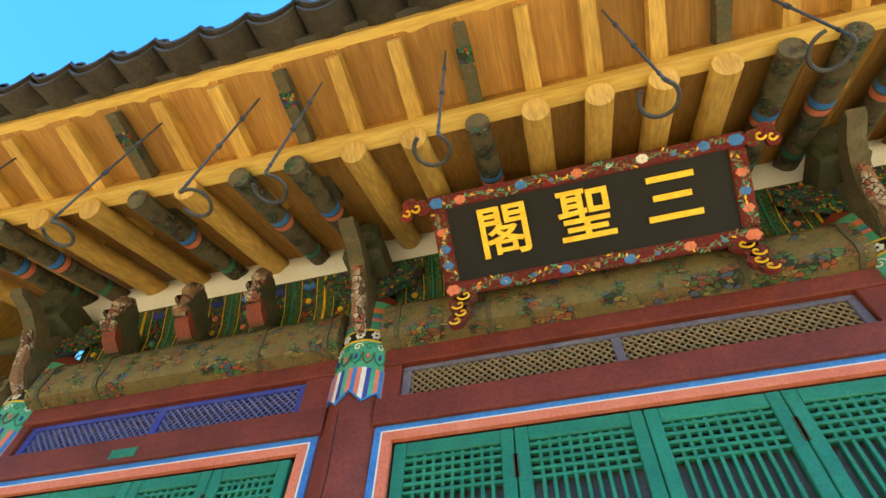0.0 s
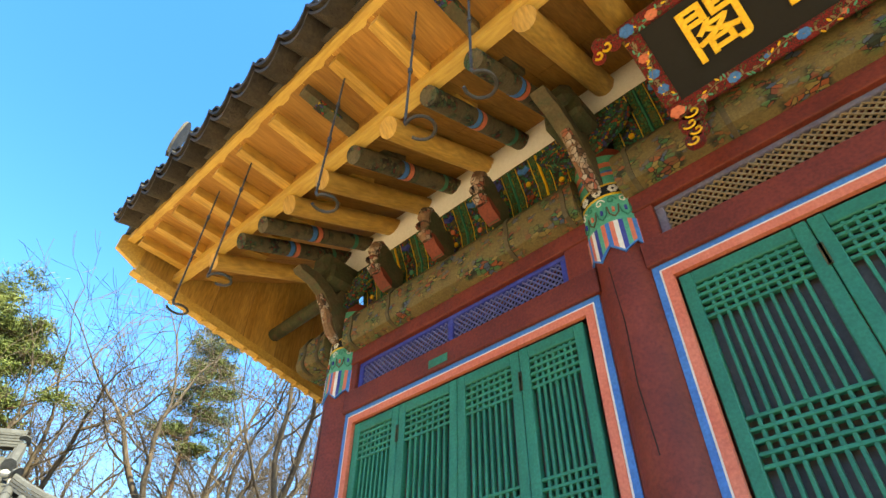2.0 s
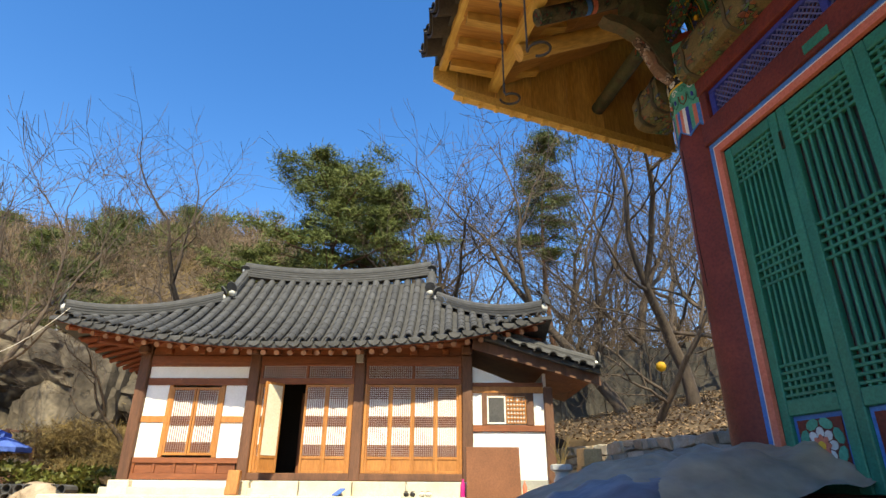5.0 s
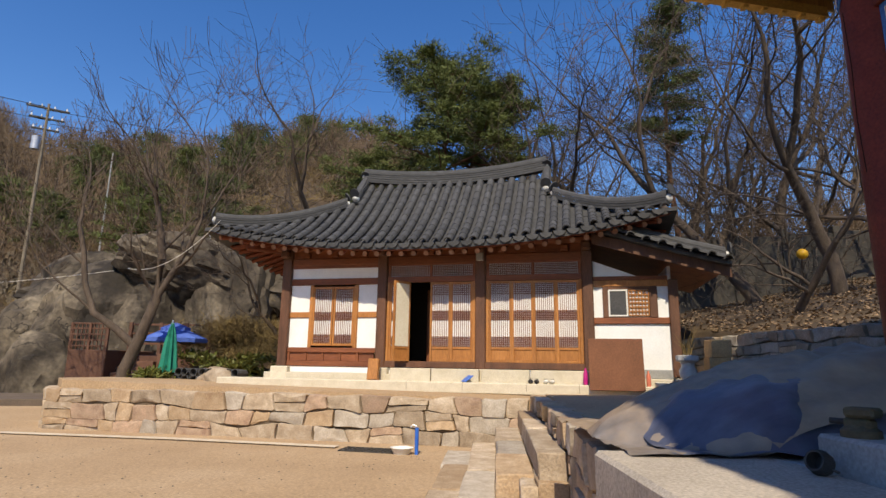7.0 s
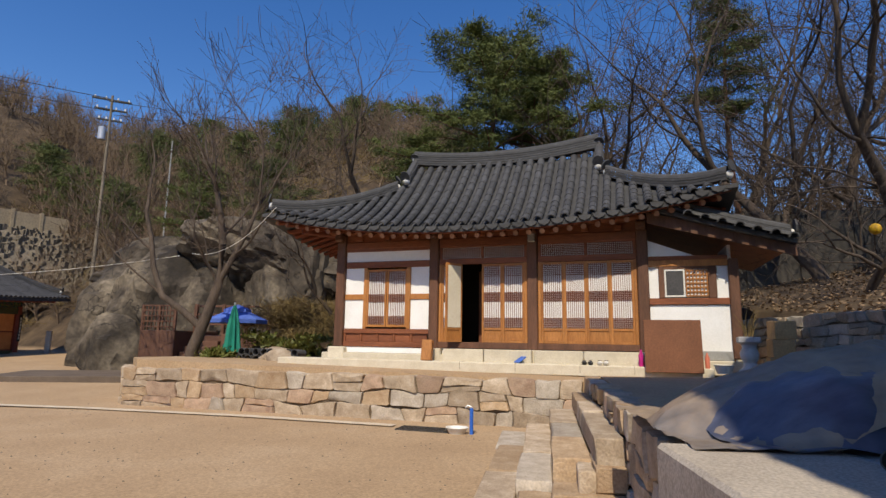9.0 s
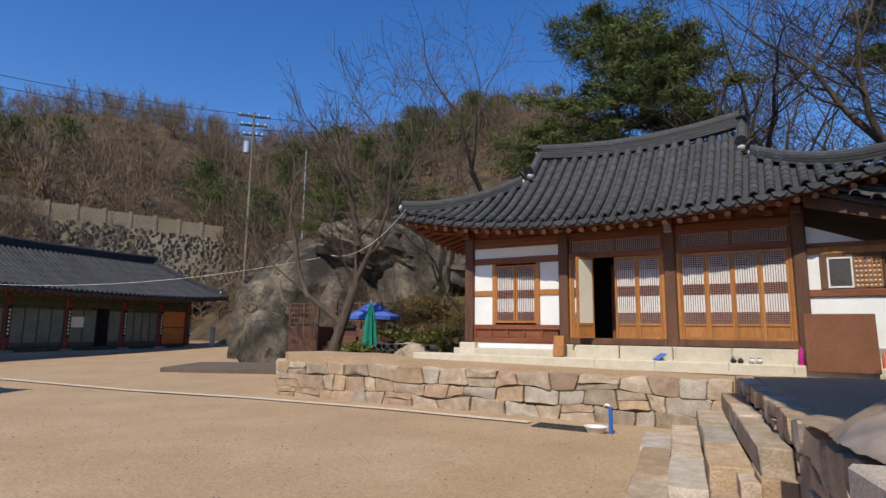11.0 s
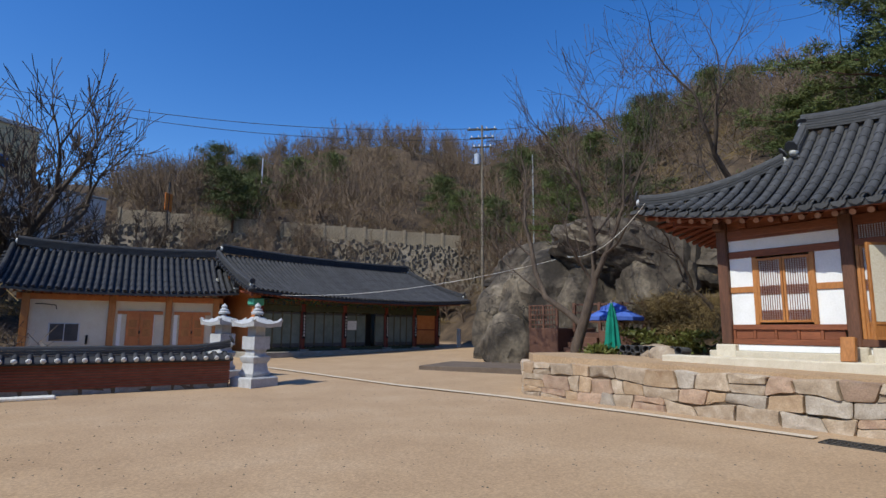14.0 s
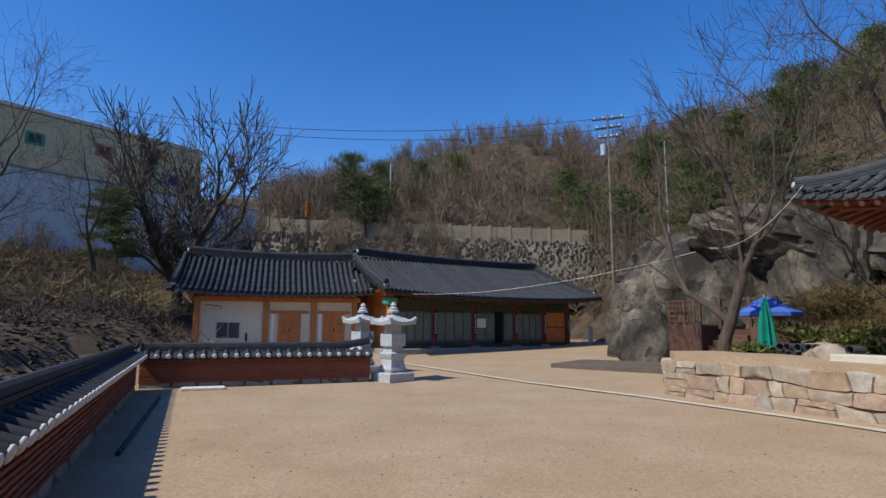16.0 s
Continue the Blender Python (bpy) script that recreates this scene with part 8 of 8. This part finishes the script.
far_line((-14.5, -43.5), (-35.5, -29.5), (8.55, 7.95), (9.85, 9.15), 0.3, 16, "far_wall", FARWALL, "long beige boundary wall high on the hillside")
far_line((-19.5, 4.5), (-17.6, 16.5), (2.4, 3.6), (5.35, 5.9), 0.25, 8, "back_wall", DARKCONC, "dark concrete boundary wall behind the trees")
def bank(t, v):
    """Stone-faced slope below the far wall: t along it, v down and out from its foot."""
    return Vector((lerp(-14.5, -35.5, t) + 1.9 * v, lerp(-43.5, -29.5, t) + 2.8 * v, lerp(8.75, 8.1, t) - 3.4 * v))


bank_root = thing("stone_bank", (0, 0, 0), 0, "sloping bank faced with rough grey stones below the far wall", "bank", kind="structure")
sheet("bank_face", bank, spread(-0.02, 1.1, 30), spread(0, 1.2, 5), 0.5, STONE_D, bank_root)
rubble, rf_ = [], []
spots = [bank(rnd.uniform(0, 1.08), rnd.uniform(0, 1.1)) for _ in range(1900)]
for x, y, z in spots:
    s = rnd.uniform(0.09, 0.19)
    b = len(rubble)
    rubble += [(x + s * rnd.uniform(0.6, 1.2) * u, y + s * rnd.uniform(0.6, 1.2) * v, z + s * w * rnd.uniform(0.6, 1.2)) for u in (-1, 1) for v in (-1, 1) for w in (-1, 1)]
    rf_ += [tuple(b + i for i in f) for f in ((0, 1, 3, 2), (4, 6, 7, 5), (0, 4, 5, 1), (2, 3, 7, 6), (1, 5, 7, 3), (0, 2, 6, 4))]
tagged(part("facing_stones", mesh_of("facing_stones", rubble, rf_, STONE_D), STONE_D, bank_root, "rough grey facing stones"), kind="stuff")

bld = thing("modern_building", (2.46, -44, 0), 195.3, "large pale modern building with beige upper wall and small bright windows", "building")
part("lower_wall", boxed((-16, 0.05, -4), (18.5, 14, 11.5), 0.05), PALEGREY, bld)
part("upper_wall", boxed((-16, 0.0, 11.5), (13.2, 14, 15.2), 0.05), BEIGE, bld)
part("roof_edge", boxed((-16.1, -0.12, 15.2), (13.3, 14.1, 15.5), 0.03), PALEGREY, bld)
part("string_course", boxed((-16.1, -0.05, 11.42), (18.55, 0.1, 11.56), 0.02), CONCRETE, bld)
for x, z, mm in ((2.0, 13.5, MINT), (6.1, 13.7, PINK), (9.9, 14.4, ORANGE_S), (9.2, 12.9, MINT), (10.9, 12.6, BLUE), (-3.0, 13.4, BLUE)):
    w = part("window", boxed((x - 0.55, -0.06, z - 0.42), (x + 0.55, 0.02, z + 0.42), 0.02), mm, bld, "small window in a bright frame")
    part("pane", boxed((x - 0.35, -0.08, z - 0.28), (x + 0.35, -0.06, z + 0.28), 0), DARKPAPER, w)


def pole(x, y, z1, label, arms=True, r=0.14, mat_=CONCRETE):
    z0 = ground_height(x, y)
    root = thing("utility_pole", (x, y, z0 - 0.3), -57, label, "pole", "poles")
    h = z1 - z0 + 0.3
    part("shaft", rodded((0, 0, 0), (0, 0, h), r, r * 0.65, 10), mat_, root)
    if arms:
        for dz, ln in ((0.35, 1.1), (1.0, 0.9), (1.7, 0.7)):
            part("cross_arm", boxed((-ln, -0.06, h - dz), (ln, 0.06, h - dz + 0.1), 0.01), IRON, root)
            for sx in (-0.85, -0.3, 0.3, 0.85):
                part("insulator", rodded((sx * ln, 0, h - dz + 0.1), (sx * ln, 0, h - dz + 0.25), 0.05, 0.035, 8), WHITE, root)
        part("transformer", rodded((0.35, 0.1, h - 3.0), (0.35, 0.1, h - 2.2), 0.22), STEEL, root)


pole(-32.2, -24.8, 16.5, "grey concrete utility pole with cross arms and insulators", True, 0.11, STONE_D)
pole(-33.8, -21.5, 14.0, "slim grey pole on the slope", False, 0.06)
pole(-24.0, -41.0, 15.3, "slim white mast with small floodlights", False, 0.07, STEEL)
pole(-33.0, -14.5, 12.2, "slim white mast on the slope", False, 0.06, STEEL)
sg = thing("orange_sign", (-16.2, -39.5, ground_height(-16.2, -39.5)), 30, "orange sign on a pole on the slope", "sign")
part("post", rodded((0, 0, 0), (0, 0, 6.2), 0.06), IRON, sg)
part("plate", boxed((-0.35, -0.04, 4.2), (0.35, 0.04, 5.4), 0.02), ORANGE_S, sg)


def wire(a, b, sag, r, mat_, label):
    a, b = Vector(a), Vector(b)
    pts = [a.lerp(b, t) - Vector((0, 0, sag * 4 * t * (1 - t))) for t in spread(0, 1, 24)]
    solo("cable", tube(pts, r, 5), mat_, label, "cable", group="cables", smooth=70)


for dz, o in ((0.0, 0.3), (-0.65, -0.3)):
    wire((-32.2 + o, -24.8, 16.2 + dz), (-4.0 + o, -46.0, 17.0 + dz * 0.6), 1.3, 0.022, IRON, "thin dark overhead power cable")
    wire((-32.2 + o, -24.8, 16.0 + dz), (-62.0, 6.0, 24.0 + dz), 0.9, 0.02, IRON, "thin dark overhead power cable")
wire((-13.2, -20.7, 2.9), (-14.9, -8.9, 3.6), 0.35, 0.006, WHITE, "pale rope strung from the hall eave to the tree")
wire((-14.5, -8.3, 3.6), (-11.9, -5.0, 4.2), 0.35, 0.006, WHITE, "pale rope strung from the tree to the house eave")
